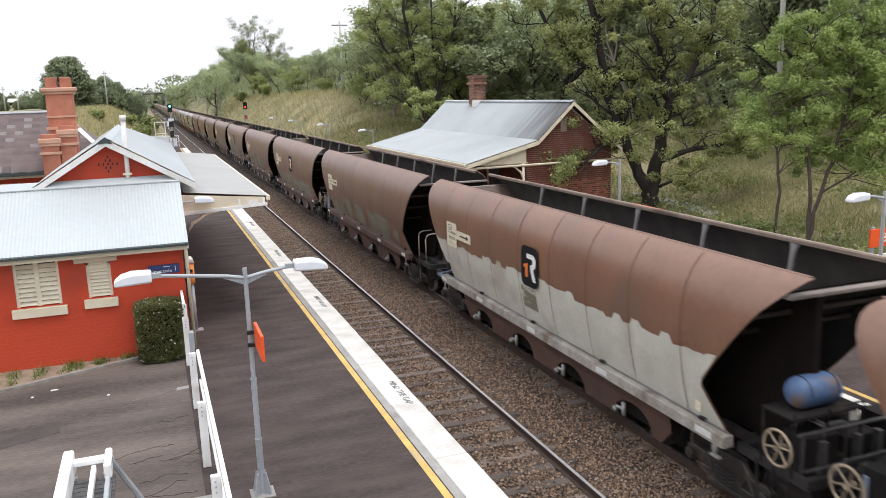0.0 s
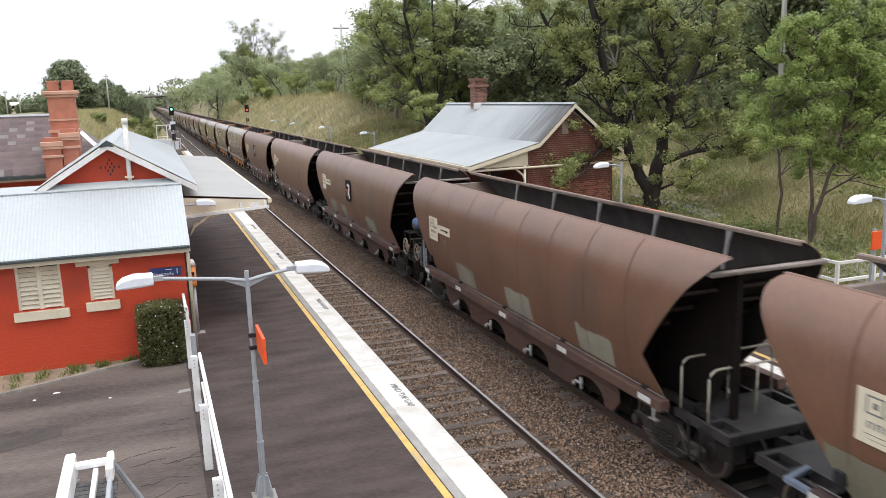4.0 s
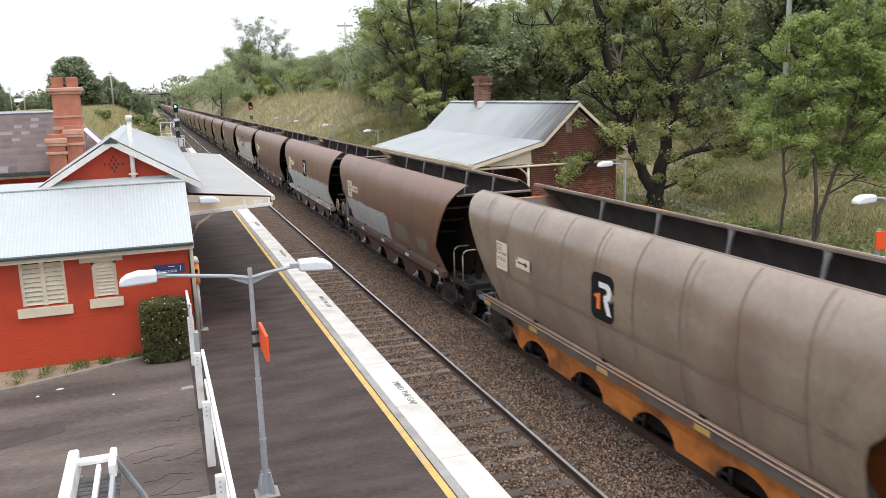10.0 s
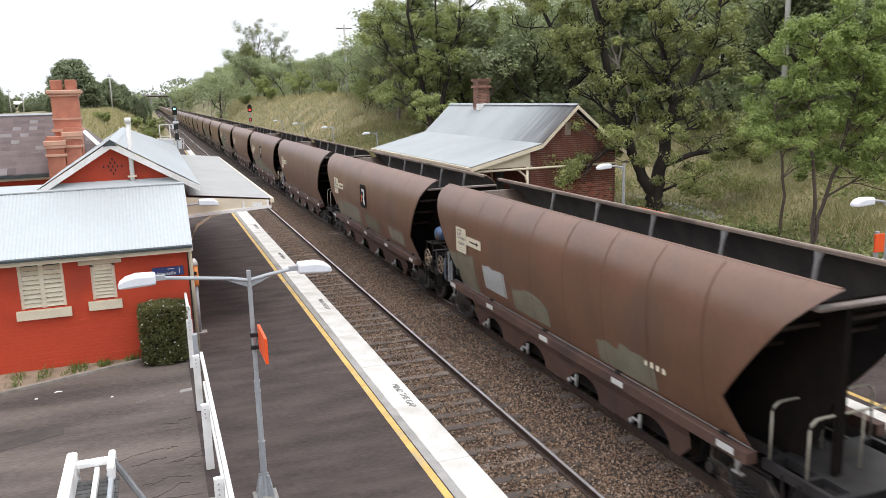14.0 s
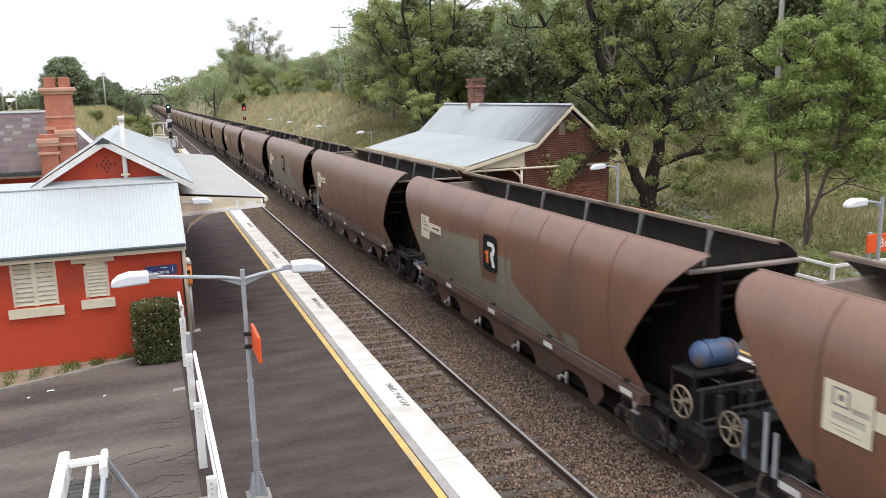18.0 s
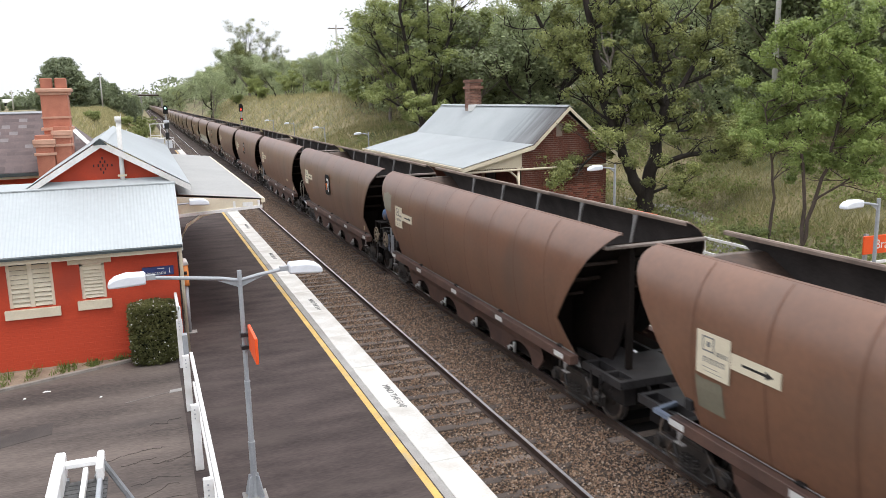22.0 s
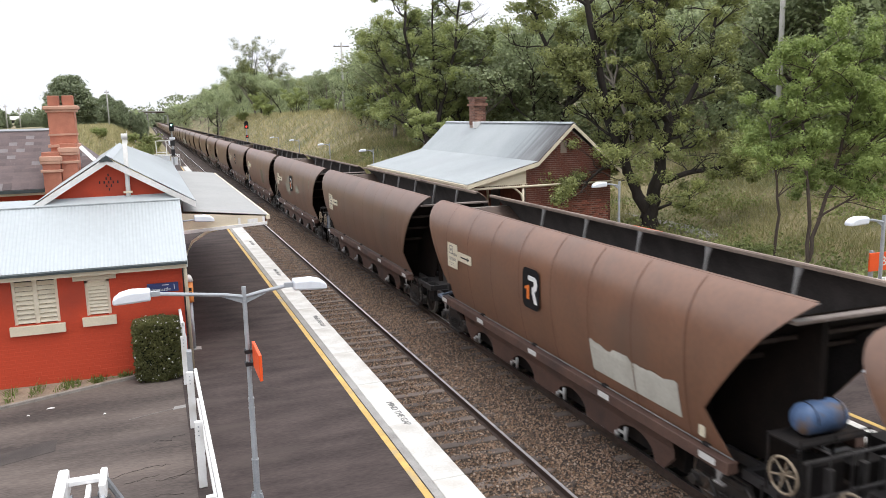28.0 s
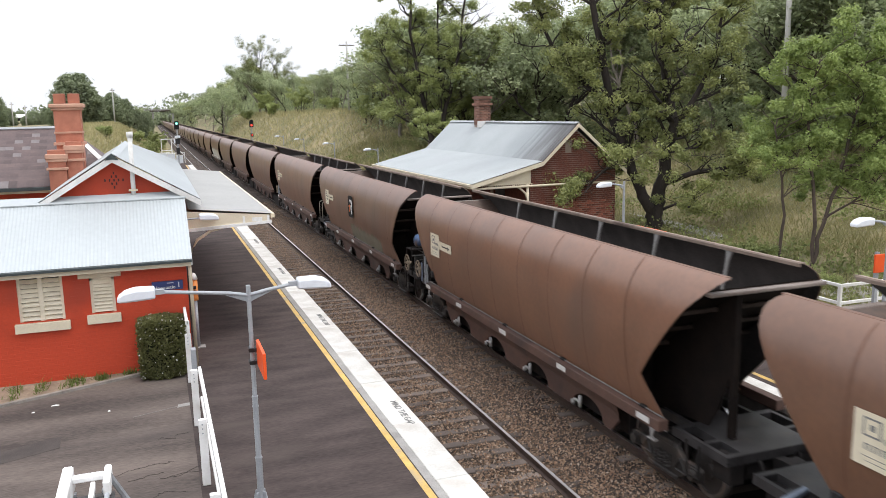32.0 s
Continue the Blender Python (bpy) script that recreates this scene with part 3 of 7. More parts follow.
def slate_house():
    ob = thing("residence", "red brick house with a dark slate roof and tall chimneys", "house")
    y0, y1, yb, ze, zr = 28.0, 31.0, 34.0, 3.55, 5.33
    bm = B()
    box(bm, -16, -1.2, y0 + 0.35, y0 + 0.6, -0.2, ze)
    part("front_wall", bm, M_red, ob)
    part("back_wall", boxed(-16, -1.2, yb - 0.6, yb - 0.35, -0.2, ze), M_red, ob)
    part("end_wall", boxed(-1.44, -1.2, y0 + 0.6, yb - 0.6, -0.2, ze), M_red, ob)
    part("window_head", boxed(-5.4, -3.9, y0 + 0.28, y0 + 0.35, 2.95, 3.2), M_cream, ob, "cream arched window head")
    part("window", boxed(-5.2, -4.1, y0 + 0.3, y0 + 0.34, 1.5, 2.95), M_cream, ob)
    xr, xe = -2.75, -0.9
    bm = B()
    sheet(bm, [[(-16, y0, ze), (xe, y0, ze)], [(-16, y1, zr), (xr, y1, zr)], [(-16, yb, ze), (xe, yb, ze)]])
    v = [bm.verts.new(p) for p in ((xe, y0, ze), (xr, y1, zr), (xe, yb, ze))]
    bm.faces.new(v)
    roof = part("roof", bm, M_slate, ob, "dark weathered slate roof")
    # slates
    d = Vector((0, y1 - y0, zr - ze))
    ln = d.length
    d.normalize()
    nv = Vector((0, -d.z, d.y))
    rot = math.degrees(math.atan2(d.z, d.y))
    me = mesh_of("slate", boxed(0, 0.245, 0, 0.36, 0.004, 0.014), M_slate, bevel=0.0)
    me2 = mesh_of("slate", boxed(0, 0.245, 0, 0.36, 0.004, 0.016), mat("pale_slate", (0.19, 0.165, 0.162), (0.13, 0.112, 0.112), 0.5, scale=5), bevel=0.0)
    rnd = random.Random(5)
    k, s = 0, 0.0
    rest = B()
    while s < ln - 0.2:
        x = -7.6 + (0.125 if k % 2 else 0)
        lim = xe + (xr - xe) * s / ln - 0.2
        while x < lim:
            p = Vector((x, y0, ze)) + d * s + nv * 0.004
            m = Matrix.Translation(p) @ pose(0, 0, 0, rot + 1.6, 0, rnd.uniform(-0.6, 0.6))
            pale = rnd.random() < 0.14
            if x > -5.2 and k % 2 == 0:
                part("slate", me2 if pale else me, None, roof, m=m)
            else:
                box(rest, 0, 0.245, 0, 0.36, 0.004, 0.014, m=m)
            x += 0.25
        s += 0.2
        k += 1
    tagged(part("slates_rest", rest, M_slate, roof), kind="stuff")
    bm = B()
    tube(bm, [(-16, y1, zr + 0.03), (xr, y1, zr + 0.03)], 0.07, 6)
    part("ridge_tile", bm, M_galv, ob)
    bm = B()
    extrude(bm, [(-0.1, 0), (0, 0.05), (0.1, 0), (0, 0.02)], "y", 0, 1)
    a, b = Vector((xr, y1, zr + 0.02)), Vector((xe, y0, ze + 0.02))
    q = (b - a)
    mm = Matrix.Translation(a) @ q.to_track_quat("Y", "Z").to_matrix().to_4x4() @ Matrix.Diagonal((1, q.length, 1, 1))
    bmesh.ops.transform(bm, matrix=mm, verts=bm.verts)
    part("hip_flashing", bm, M_white, ob)
    part("gutter", boxed(-16, xe, y0 - 0.1, y0 + 0.02, ze - 0.1, ze), M_gutter, ob)
    part("fascia", boxed(-16, xe, y0 + 0.02, y0 + 0.06, ze - 0.18, ze - 0.02), M_cream, ob)

    # chimneys: tall double stack behind, lower stack in front
    ch = part("chimney", boxed(-2.9, -2.12, 28.4, 29.1, 3.2, 5.95), M_chimney, ob, "tall painted brick chimney")
    part("band", boxed(-2.97, -2.05, 28.33, 29.17, 4.83, 4.92), M_render, ch)
    part("band", boxed(-2.93, -2.09, 28.37, 29.13, 5.2, 5.26), M_render, ch)
    part("cap", boxed(-2.96, -2.06, 28.34, 29.16, 5.93, 6.01), M_render, ch, bevel=0.02)
    part("cap", boxed(-3.02, -2.0, 28.28, 29.22, 6.01, 6.14), M_render, ch, bevel=0.03)
    for x in (-2.72, -2.3):
        bm = B()
        extrude(bm, [(x - 0.17, 28.6), (x + 0.17, 28.6), (x + 0.17, 28.94), (x - 0.17, 28.94)], "z", 6.14, 6.46)
        part("chimney_pot", bm, M_chimney, ch, bevel=0.02)
    for x0, x1, y0_, z1 in ((-3.12, -2.62, 27.7, 4.7), (-2.6, -2.14, 27.95, 4.95)):
        c = part("chimney_breast", boxed(x0, x1, y0_, 28.4, 2.9, z1), M_chimney, ob)
        part("band", boxed(x0 - 0.06, x1 + 0.06, y0_ - 0.06, 28.36, z1 - 0.62, z1 - 0.54), M_render, c, bevel=0.01)
        part("band", boxed(x0 - 0.07, x1 + 0.07, y0_ - 0.07, 28.37, z1 - 0.28, z1 - 0.12), M_render, c, bevel=0.02)
        part("band", boxed(x0 - 0.05, x1 + 0.05, y0_ - 0.05, 28.38, z1 - 0.36, z1 - 0.28), M_render, c, bevel=0.01)


slate_house()


def waiting_house():
    """The brick building on the far platform."""
    ob = thing("waiting_building", "dark red brick building with a pale zinc roof", "building")
    ya, yb = 31.3, 46.5
    xl, xw, xr = 15.3, 17.45, 19.55
    bm = B()
    extrude(bm, [(xl, -0.1), (xr, -0.1), (xr, 3.15), (xw, 4.85), (15.75, 3.4), (xl, 3.25)], "y", ya, ya + 0.24)
    w = part("gable_wall", bm, M_mortar, ob, "dark red brick gable wall")
    brick_wall(w, "y", xl, xr, 0.0, 4.8, ya, -1, M_brick, keep=lambda u, z: z < 3.0 or abs(u - xw) < (4.85 - z) * 1.2, most=300, depth=0.012, j=0.014)
    part("end_wall", boxed(xl, xr, yb - 0.24, yb, -0.1, 3.2), M_brick, ob)
    part("side_wall", boxed(xl, xl + 0.24, ya + 0.24, yb - 0.24, -0.1, 3.2), M_brick, ob)
    part("back_wall", boxed(xr - 0.24, xr, ya + 0.24, yb - 0.24, -0.1, 3.2), M_brick, ob)
    pts = [(12.45, 2.62), (15.77, 3.46), (17.5, 5.07), (19.95, 2.95)]
    for (x0, z0), (x1, z1), nm in zip(pts, pts[1:], ("awning_roof", "roof_slope", "roof_slope")):
        bm = B()
        n = int((yb - ya + 0.6) / 0.076 * 4)
        rows = [[(x, ya - 0.3 + (yb - ya + 0.6) * i / n, z + 0.01 * math.cos(i * math.pi / 2)) for i in range(n + 1)] for x, z in ((x0, z0), (x1, z1))]
        sheet(bm, rows)
        part(nm, bm, M_tin3 if z0 > 3 else M_tin2, ob, "pale corrugated zinc, rusty grey at the gable" if z0 > 3 else "pale corrugated zinc", smooth=True)
    bm = B()
    extrude(bm, [(17.36, 5.03), (17.5, 5.11), (17.64, 4.98), (17.5, 5.06)], "y", ya - 0.3, yb + 0.3)
    part("ridge_cap", bm, M_tin, ob)
    for (x0, z0), (x1, z1) in zip(pts, pts[1:]):
        bm = B()
        extrude(bm, [(x0, z0 - 0.03), (x1, z1 - 0.03), (x1, z1 - 0.2), (x0, z0 - 0.2)], "y", ya - 0.33, ya - 0.29)
        part("barge_board", bm, M_cream, ob, "cream barge board")
    bm = B()
    extrude(bm, [(12.75, 2.5), (15.28, 3.12), (15.28, 2.52), (12.9, 2.5)], "y", ya - 0.1, ya - 0.06)
    part("awning_end_panel", bm, M_cream, ob, "cream boarded awning end")
    for i in range(24):
        x = 12.95 + i * 0.1
        bm = B()
        extrude(bm, [(x, 2.52), (x + 0.1, 2.52), (x + 0.05, 2.45)], "y", ya - 0.12, ya - 0.1)
        part("valance_board", bm, M_cream, ob)
    bm = B()
    tube(bm, [(12.5, ya - 0.2, 2.4), (19.5, ya - 0.2, 2.42)], 0.05, 8)
    part("tie_pipe", bm, M_cream, ob, "cream horizontal pipe", smooth=True)
    part("fascia", boxed(12.4, 12.46, ya - 0.3, yb + 0.3, 2.42, 2.6), M_cream, ob)
    part("gutter", boxed(12.3, 12.41, ya - 0.3, yb + 0.3, 2.52, 2.61), M_cream, ob)
    part("awning_lining", boxed(12.6, 15.3, ya, yb, 2.5, 2.53), M_cream, ob)
    for y in (ya - 0.15, 35, 39, 43):
        bm = B()
        tube(bm, [(15.1, y, 0), (15.1, y, 2.5)], 0.06, 8)
        tube(bm, [(15.1, y, 1.75), (15.0, y, 2.1), (14.7, y, 2.35), (14.4, y, 2.45)], 0.045, 6)
        part("awning_bracket", bm, M_cream, ob, smooth=True)
    part("door", boxed(15.26, 15.3, 34, 35, 0, 2.1), M_gutter, ob)
    part("roof_vent", boxed(17.0, 17.3, ya - 0.02, ya - 0.004, 3.75, 4.3), M_mortar, ob)
    yc = 41.8
    ch = part("chimney", boxed(17.15, 17.8, yc - 0.4, yc + 0.4, 4.6, 6.35), M_mortar, ob, "brown brick chimney")
    brick_wall(ch, "y", 17.15, 17.8, 4.9, 6.35, yc - 0.4, -1, M_brickc, most=60, depth=0.012)
    brick_wall(ch, "x", yc - 0.4, yc + 0.4, 4.9, 6.35, 17.15, -1, M_brickc, most=60, depth=0.012)
    part("corbel", boxed(17.06, 17.89, yc - 0.49, yc + 0.49, 5.95, 6.08), M_brickc, ch)
    part("corbel", boxed(17.08, 17.87, yc - 0.47, yc + 0.47, 6.3, 6.45), M_brickc, ch)
    part("flashing", boxed(17.0, 17.95, yc - 0.6, yc - 0.41, 4.75, 5.1), M_white, ch)


M_tin3 = mat("weathered_zinc", (0.395, 0.425, 0.43), (0.34, 0.37, 0.375), 0.5, metal=0.15, scale=0.6, fine=10, bump=0.03)


def streaks(m, y_end, span):
    """Dark rust staining that gathers towards the gable end of a roof."""
    n, l = m.node_tree.nodes, m.node_tree.links
    b = n["Principled BSDF"]
    src = b.inputs["Base Color"].links[0].from_socket
    tc = n.new("ShaderNodeTexCoord")
    sep = n.new("ShaderNodeSeparateXYZ")
    l.new(tc.outputs["Object"], sep.inputs[0])
    mr = n.new("ShaderNodeMapRange")
    mr.inputs[1].default_value, mr.inputs[2].default_value = y_end + span, y_end
    l.new(sep.outputs[1], mr.inputs[0])
    ns = n.new("ShaderNodeTexNoise")
    mp = n.new("ShaderNodeMapping")
    mp.inputs["Scale"].default_value = (0.3, 2.2, 0.3)
    l.new(tc.outputs["Object"], mp.inputs[0])
    l.new(mp.outputs[0], ns.inputs["Vector"])
    ns.inputs["Scale"].default_value = 1.2
    mu = n.new("ShaderNodeMath")
    mu.operation = "MULTIPLY_ADD"
    mu.inputs[1].default_value = 0.9
    l.new(ns.outputs[0], mu.inputs[0])
    l.new(mr.outputs[0], mu.inputs[2])
    m2 = n.new("ShaderNodeMapRange")
    m2.inputs[1].default_value, m2.inputs[2].default_value = 0.62, 1.45
    l.new(mu.outputs[0], m2.inputs[0])
    mx = n.new("ShaderNodeMix")
    mx.data_type = "RGBA"
    mx.inputs[7].default_value = (0.1, 0.095, 0.095, 1)
    l.new(m2.outputs[0], mx.inputs[0])
    l.new(src, mx.inputs[6])
    l.new(mx.outputs[2], b.inputs["Base Color"])


streaks(M_tin3, 31.0, 4.2)
waiting_house()


# ---- platform furniture ----
def lamp_head(parent, x, y, z, sgn, length=0.62):
    def at(u, w, h):
        return (x + sgn * u, y + w, z + h)
    bm = B()
    sec = [(0.0, 0.1, 0.06, -0.05), (0.02, 0.12, 0.075, -0.06), (0.3, 0.13, 0.08, -0.07), (0.46, 0.125, 0.05, -0.075), (0.55, 0.11, 0.0, -0.075), (0.57, 0.09, -0.03, -0.07)]
    prof = [(1, -0.7), (1, 0.55), (0.8, 0.95), (0.4, 1), (-0.4, 1), (-0.8, 0.95), (-1, 0.55), (-1, -0.7), (-0.8, -1), (0.8, -1), (1, -0.7)]
    rows = [[at(u, w * a, (hi + lo) / 2 + (hi - lo) / 2 * b) for a, b in prof] for u, w, hi, lo in sec]
    vs = sheet(bm, rows)
    bm.faces.new(vs[0][:-1])
    bm.faces.new(vs[-1][:-1])
    bmesh.ops.scale(bm, vec=(0.82, 0.9, 1.12), space=Matrix.Translation((-x, -y, -z)), verts=bm.verts)
    return part("lamp_head", bm, M_lamp, parent, "pale grey lamp housing", bevel=0.006)


def lathe(x, y, prof, n=16):
    """A post turned from a list of (height, radius)."""
    bm = B()
    sheet(bm, [[(x + r * math.cos(2 * math.pi * k / n), y + r * math.sin(2 * math.pi * k / n), z) for k in range(n + 1)] for z, r in prof])
    bmesh.ops.remove_doubles(bm, verts=bm.verts, dist=0.0005)
    return bm


def double_lamp():
    ob = thing("platform_lamp", "grey steel platform lamp post with two heads", "street lamp")
    x, y = 1.08, 10.97
    part("pole", lathe(x, y, ((0.02, 0.047), (0.84, 0.047), (0.86, 0.04), (1.74, 0.039), (1.76, 0.032), (3.36, 0.031), (3.365, 0.005))), M_galv, ob, smooth=False)
    for z in (0.85, 1.62, 1.76):
        bm = B()
        tube(bm, [(x, y, z - 0.012), (x, y, z + 0.012)], 0.051 if z < 1 else 0.044, 14)
        part("collar", bm, M_galv, ob)
    part("base_plate", boxed(x - 0.17, x + 0.17, y - 0.17, y + 0.17, 0.0, 0.02), M_concrete, ob)
    for a in range(4):
        bm = B()
        extrude(bm, [(0.045, 0.02), (0.16, 0.02), (0.16, 0.07), (0.09, 0.34), (0.045, 0.34)], "y", -0.01, 0.01)
        part("gusset", bm, M_galv, ob, m=pose(x, y, 0, 0, 0, a * 90 + 45))
    for sgn, xe, ze in ((-1, -0.12, 3.38), (1, 1.75, 3.33)):
        bm = B()
        tube(bm, [(x, y, 3.22), (x + sgn * 0.25, y, 3.27), (xe, y, ze)], 0.026, 8)
        extrude(bm, [(x, 3.0 + 0.2), (x + sgn * 0.3, 3.245), (x, 3.12)], "y", y - 0.006, y + 0.006)
        part("arm", bm, M_galv, ob, smooth=False)
        part("spigot", boxed(min(xe, xe - sgn * 0.12), max(xe, xe - sgn * 0.12), y - 0.03, y + 0.03, ze - 0.035, ze + 0.03), M_galv, ob)
        lamp_head(ob, xe, y, ze - 0.01, sgn)
    part("name_board", boxed(1.135, 1.175, 10.2, 10.94, 2.24, 2.59), M_orange, ob, "orange name board parallel to the track", bevel=0.004)
    for z in (2.27, 2.45):
        part("clamp", boxed(1.03, 1.14, 10.9, 11.04, z - 0.025, z + 0.025), M_black, ob)


double_lamp()


def single_lamps():
    ob = thing("platform_lamp", "grey platform lamp post with one arm", "street lamp", "lamps on the far platform")
    part("pole", lathe(0, 0, ((0.0, 0.055), (1.19, 0.055), (1.21, 0.04), (3.36, 0.038), (3.365, 0.005))), M_galv, ob)
    bm = B()
    tube(bm, [(0, 0, 3.22), (-0.3, 0, 3.28), (-0.5, 0, 3.3)], 0.026, 8)
    extrude(bm, [(0, 3.24), (-0.25, 3.27), (0, 3.1)], "y", -0.006, 0.006)
    part("arm", bm, M_galv, ob)
    lamp_head(ob, -0.5, 0, 3.29, -1)
    part("base_plate", boxed(-0.2, 0.2, -0.2, 0.2, 0, 0.025), M_galv, ob)
    ob.matrix_basis = pose(13.95, 21.8, 0)
    for x, y in ((14.05, 12.1), (14.0, 51.5), (14.0, 65.0), (14.0, 79.0), (14.0, 92.0)):
        copy_thing(ob, pose(x, y, 0))


single_lamps()


M_strutg = mat("grey_brace", (0.2, 0.21, 0.22), (0.13, 0.135, 0.14), 0.5)
M_fence = mat("fence_paint", (0.86, 0.86, 0.85), (0.76, 0.75, 0.73), 0.5, scale=3, fine=30, bump=0.05, c3=(0.66, 0.64, 0.6))


def white_fence():
    ob = thing("platform_fence", "white painted rail fence beside the platform", "fence")
    for y in (4.4, 7.0, 9.6, 12.2, 14.77, 17.38):
        p = part("post", boxed(0.33, 0.455, y - 0.035, y + 0.035, 0, 1.08), M_fence, ob, bevel=0.01)
        for z in (0.86, 0.93, 1.0):
            part("bolt", boxed(0.375, 0.395, y - 0.043, y - 0.033, z - 0.01, z + 0.01), M_galv, p)
    part("top_rail", boxed(0.472, 0.53, 3, 15.0, 0.96, 1.06), M_fence, ob, bevel=0.008)
    part("lower_rail", boxed(0.48, 0.52, 3, 15.0, 0.4, 0.48), M_white, ob, bevel=0.008)
    part("far_rail", boxed(0.36, 0.42, 17.3, 18.6, 1.3, 1.4), M_white, ob, bevel=0.008)
    part("far_post", boxed(0.36, 0.42, 18.48, 18.58, 0, 1.35), M_white, ob, bevel=0.008)
    part("far_post", boxed(0.38, 0.44, 17.3, 17.37, 1.05, 1.38), M_white, ob, bevel=0.008)
    part("gate_box", boxed(0.42, 0.52, 16.9, 17.1, 0.25, 0.85), M_galv, ob, "grey steel gate box")


white_fence()


M_tread2 = mat("worn_ramp_tread", (0.11, 0.11, 0.11), (0.05, 0.05, 0.05), 0.6, scale=6)


def boarding_ramp():
    ob = thing("boarding_ramp", "white and grey folding boarding ramp on its trolley", "ramp")
    part("side_rail", boxed(-1.42, -1.29, 7.4, 10.85, 0.9, 1.2), M_fence, ob, bevel=0.02)
    part("side_rail", boxed(-0.92, -0.83, 10.3, 10.85, 0.95, 1.15), M_fence, ob, bevel=0.02)
    part("side_rail", boxed(-0.9, -0.84, 7.4, 10.2, 0.9, 1.05), M_galv, ob, bevel=0.01)
    part("end_beam", boxed(-1.29, -0.92, 10.55, 10.68, 1.07, 1.14), M_fence, ob, bevel=0.01)
    part("middle_rail", boxed(-1.08, -1.02, 7.4, 10.55, 0.98, 1.07), M_fence, ob, bevel=0.01)
    for i in range(26):
        y = 7.45 + i * 0.12
        part("ramp_slat", boxed(-1.29, -0.8, y, y + 0.105, 0.86, 0.89), M_tread2, ob)
    for x, y in ((-1.3, 7.6), (-1.3, 10.6), (-0.9, 7.6), (-0.92, 10.6)):
        part("leg", boxed(x - 0.04, x + 0.04, y - 0.04, y + 0.04, 0, 0.92), M_galv, ob)
    bm = B()
    tube(bm, [(-0.87, 10.64, 1.1), (-0.54, 10.39, 0.6), (-0.38, 10.2, 0.3), (-0.3, 10.1, 0.0)], 0.04, 6)
    part("brace", bm, M_strutg, ob)


boarding_ramp()


M_kerb = mat("grimy_kerb", (0.3, 0.275, 0.245), (0.17, 0.15, 0.13), 0.9, scale=4)


def garden():
    bm = B()
    extrude(bm, [(-12, 14.0), (0.28, 18.75), (0.28, 18.6), (0.5, 18.6), (0.5, 18.7), (-12, 18.7)], "z", -0.1, 0.02)
    solid("garden_bed", bm, M_soil, "strip of bare soil and weeds along the wall", kind="structure")
    bm = B()
    a, b = Vector((-12, 14.0, 0)), Vector((0.28, 18.75, 0))
    d = (b - a).normalized()
    n = Vector((d.y, -d.x, 0)) * 0.09
    extrude(bm, [tuple((a + n).xy), tuple((b + n).xy), tuple(b.xy), tuple(a.xy)], "z", -0.1, 0.05)
    solid("garden_kerb", bm, M_kerb, "low worn concrete kerb", kind="structure")
    bm = B()
    box(bm, -0.6, 0.45, 11.05, 11.15, -0.05, 0.05, m=pose(0, 0, 0, 0, 0, 0))
    solid("forecourt_kerb", bm, M_concrete, "short concrete kerb at the fence", kind="structure")


garden()

# ---- coal wagons ----
M_body = mat("brown_wagon_paint", (0.19, 0.093, 0.053), (0.136, 0.068, 0.04), 0.38, scale=0.7, fine=9, bump=0.03, spec=0.8, c3=(0.128, 0.074, 0.05), obj=0.13)
M_tan = mat("dusty_grey_wagon_paint", (0.265, 0.207, 0.152), (0.19, 0.146, 0.108), 0.24, scale=0.7, fine=9, bump=0.03, spec=0.95, c3=(0.17, 0.118, 0.085))
M_inside = mat("coal_blackened_steel", (0.075, 0.066, 0.062), (0.03, 0.027, 0.026), 0.75, scale=1.5, fine=20)
M_slope = mat("coal_stained_slope", (0.115, 0.075, 0.055), (0.045, 0.034, 0.029), 0.7, scale=1.2, fine=14)
# near black: shade of the recess under the slope sheet is put into this colour
M_endb = mat("shaded_end_steel", (0.015, 0.0105, 0.0085), (0.007, 0.0055, 0.005), 0.8, scale=2, fine=20, spec=0.12)
M_oran = mat("faded_orange_paint", (0.62, 0.22, 0.042), (0.38, 0.125, 0.03), 0.65, scale=2.2, fine=20, c3=(0.12, 0.055, 0.03))
M_oend = mat("rusty_orange_end", (0.33, 0.105, 0.028), (0.14, 0.045, 0.018), 0.7, scale=2, fine=20, c3=(0.07, 0.03, 0.02))
M_sill = mat("brown_sill_paint", (0.125, 0.07, 0.052), (0.075, 0.045, 0.036), 0.65, scale=2, fine=20, c3=(0.06, 0.04, 0.035))
M_sillw = mat("worn_white_sill_paint", (0.42, 0.4, 0.35), (0.2, 0.17, 0.145), 0.65, scale=2.5, fine=20, c3=(0.13, 0.085, 0.065))
M_sillg = mat("grey_sill_paint", (0.14, 0.12, 0.105), (0.085, 0.072, 0.062), 0.65, scale=2, fine=20, c3=(0.2, 0.08, 0.03))
M_pipe = mat("dusty_pipe", (0.42, 0.28, 0.2), (0.3, 0.2, 0.14), 0.6, bump=0)
M_pblue = mat("pale_grey_overpaint", (0.45, 0.47, 0.46), (0.37, 0.385, 0.38), 0.6, scale=1.5, fine=14, bump=0.02)
M_scrawl = mat("pale_grey_spray", (0.3, 0.3, 0.32), (0.17, 0.165, 0.175), 0.6, scale=3, fine=20, bump=0)
M_scrawld = mat("dark_grey_spray", (0.11, 0.106, 0.116), (0.06, 0.056, 0.06), 0.6, scale=3, fine=20, bump=0)
M_under = mat("grimy_underframe", (0.022, 0.019, 0.018), (0.01, 0.009, 0.009), 0.75, scale=3, fine=30, spec=0.2, c3=(0.038, 0.028, 0.023))
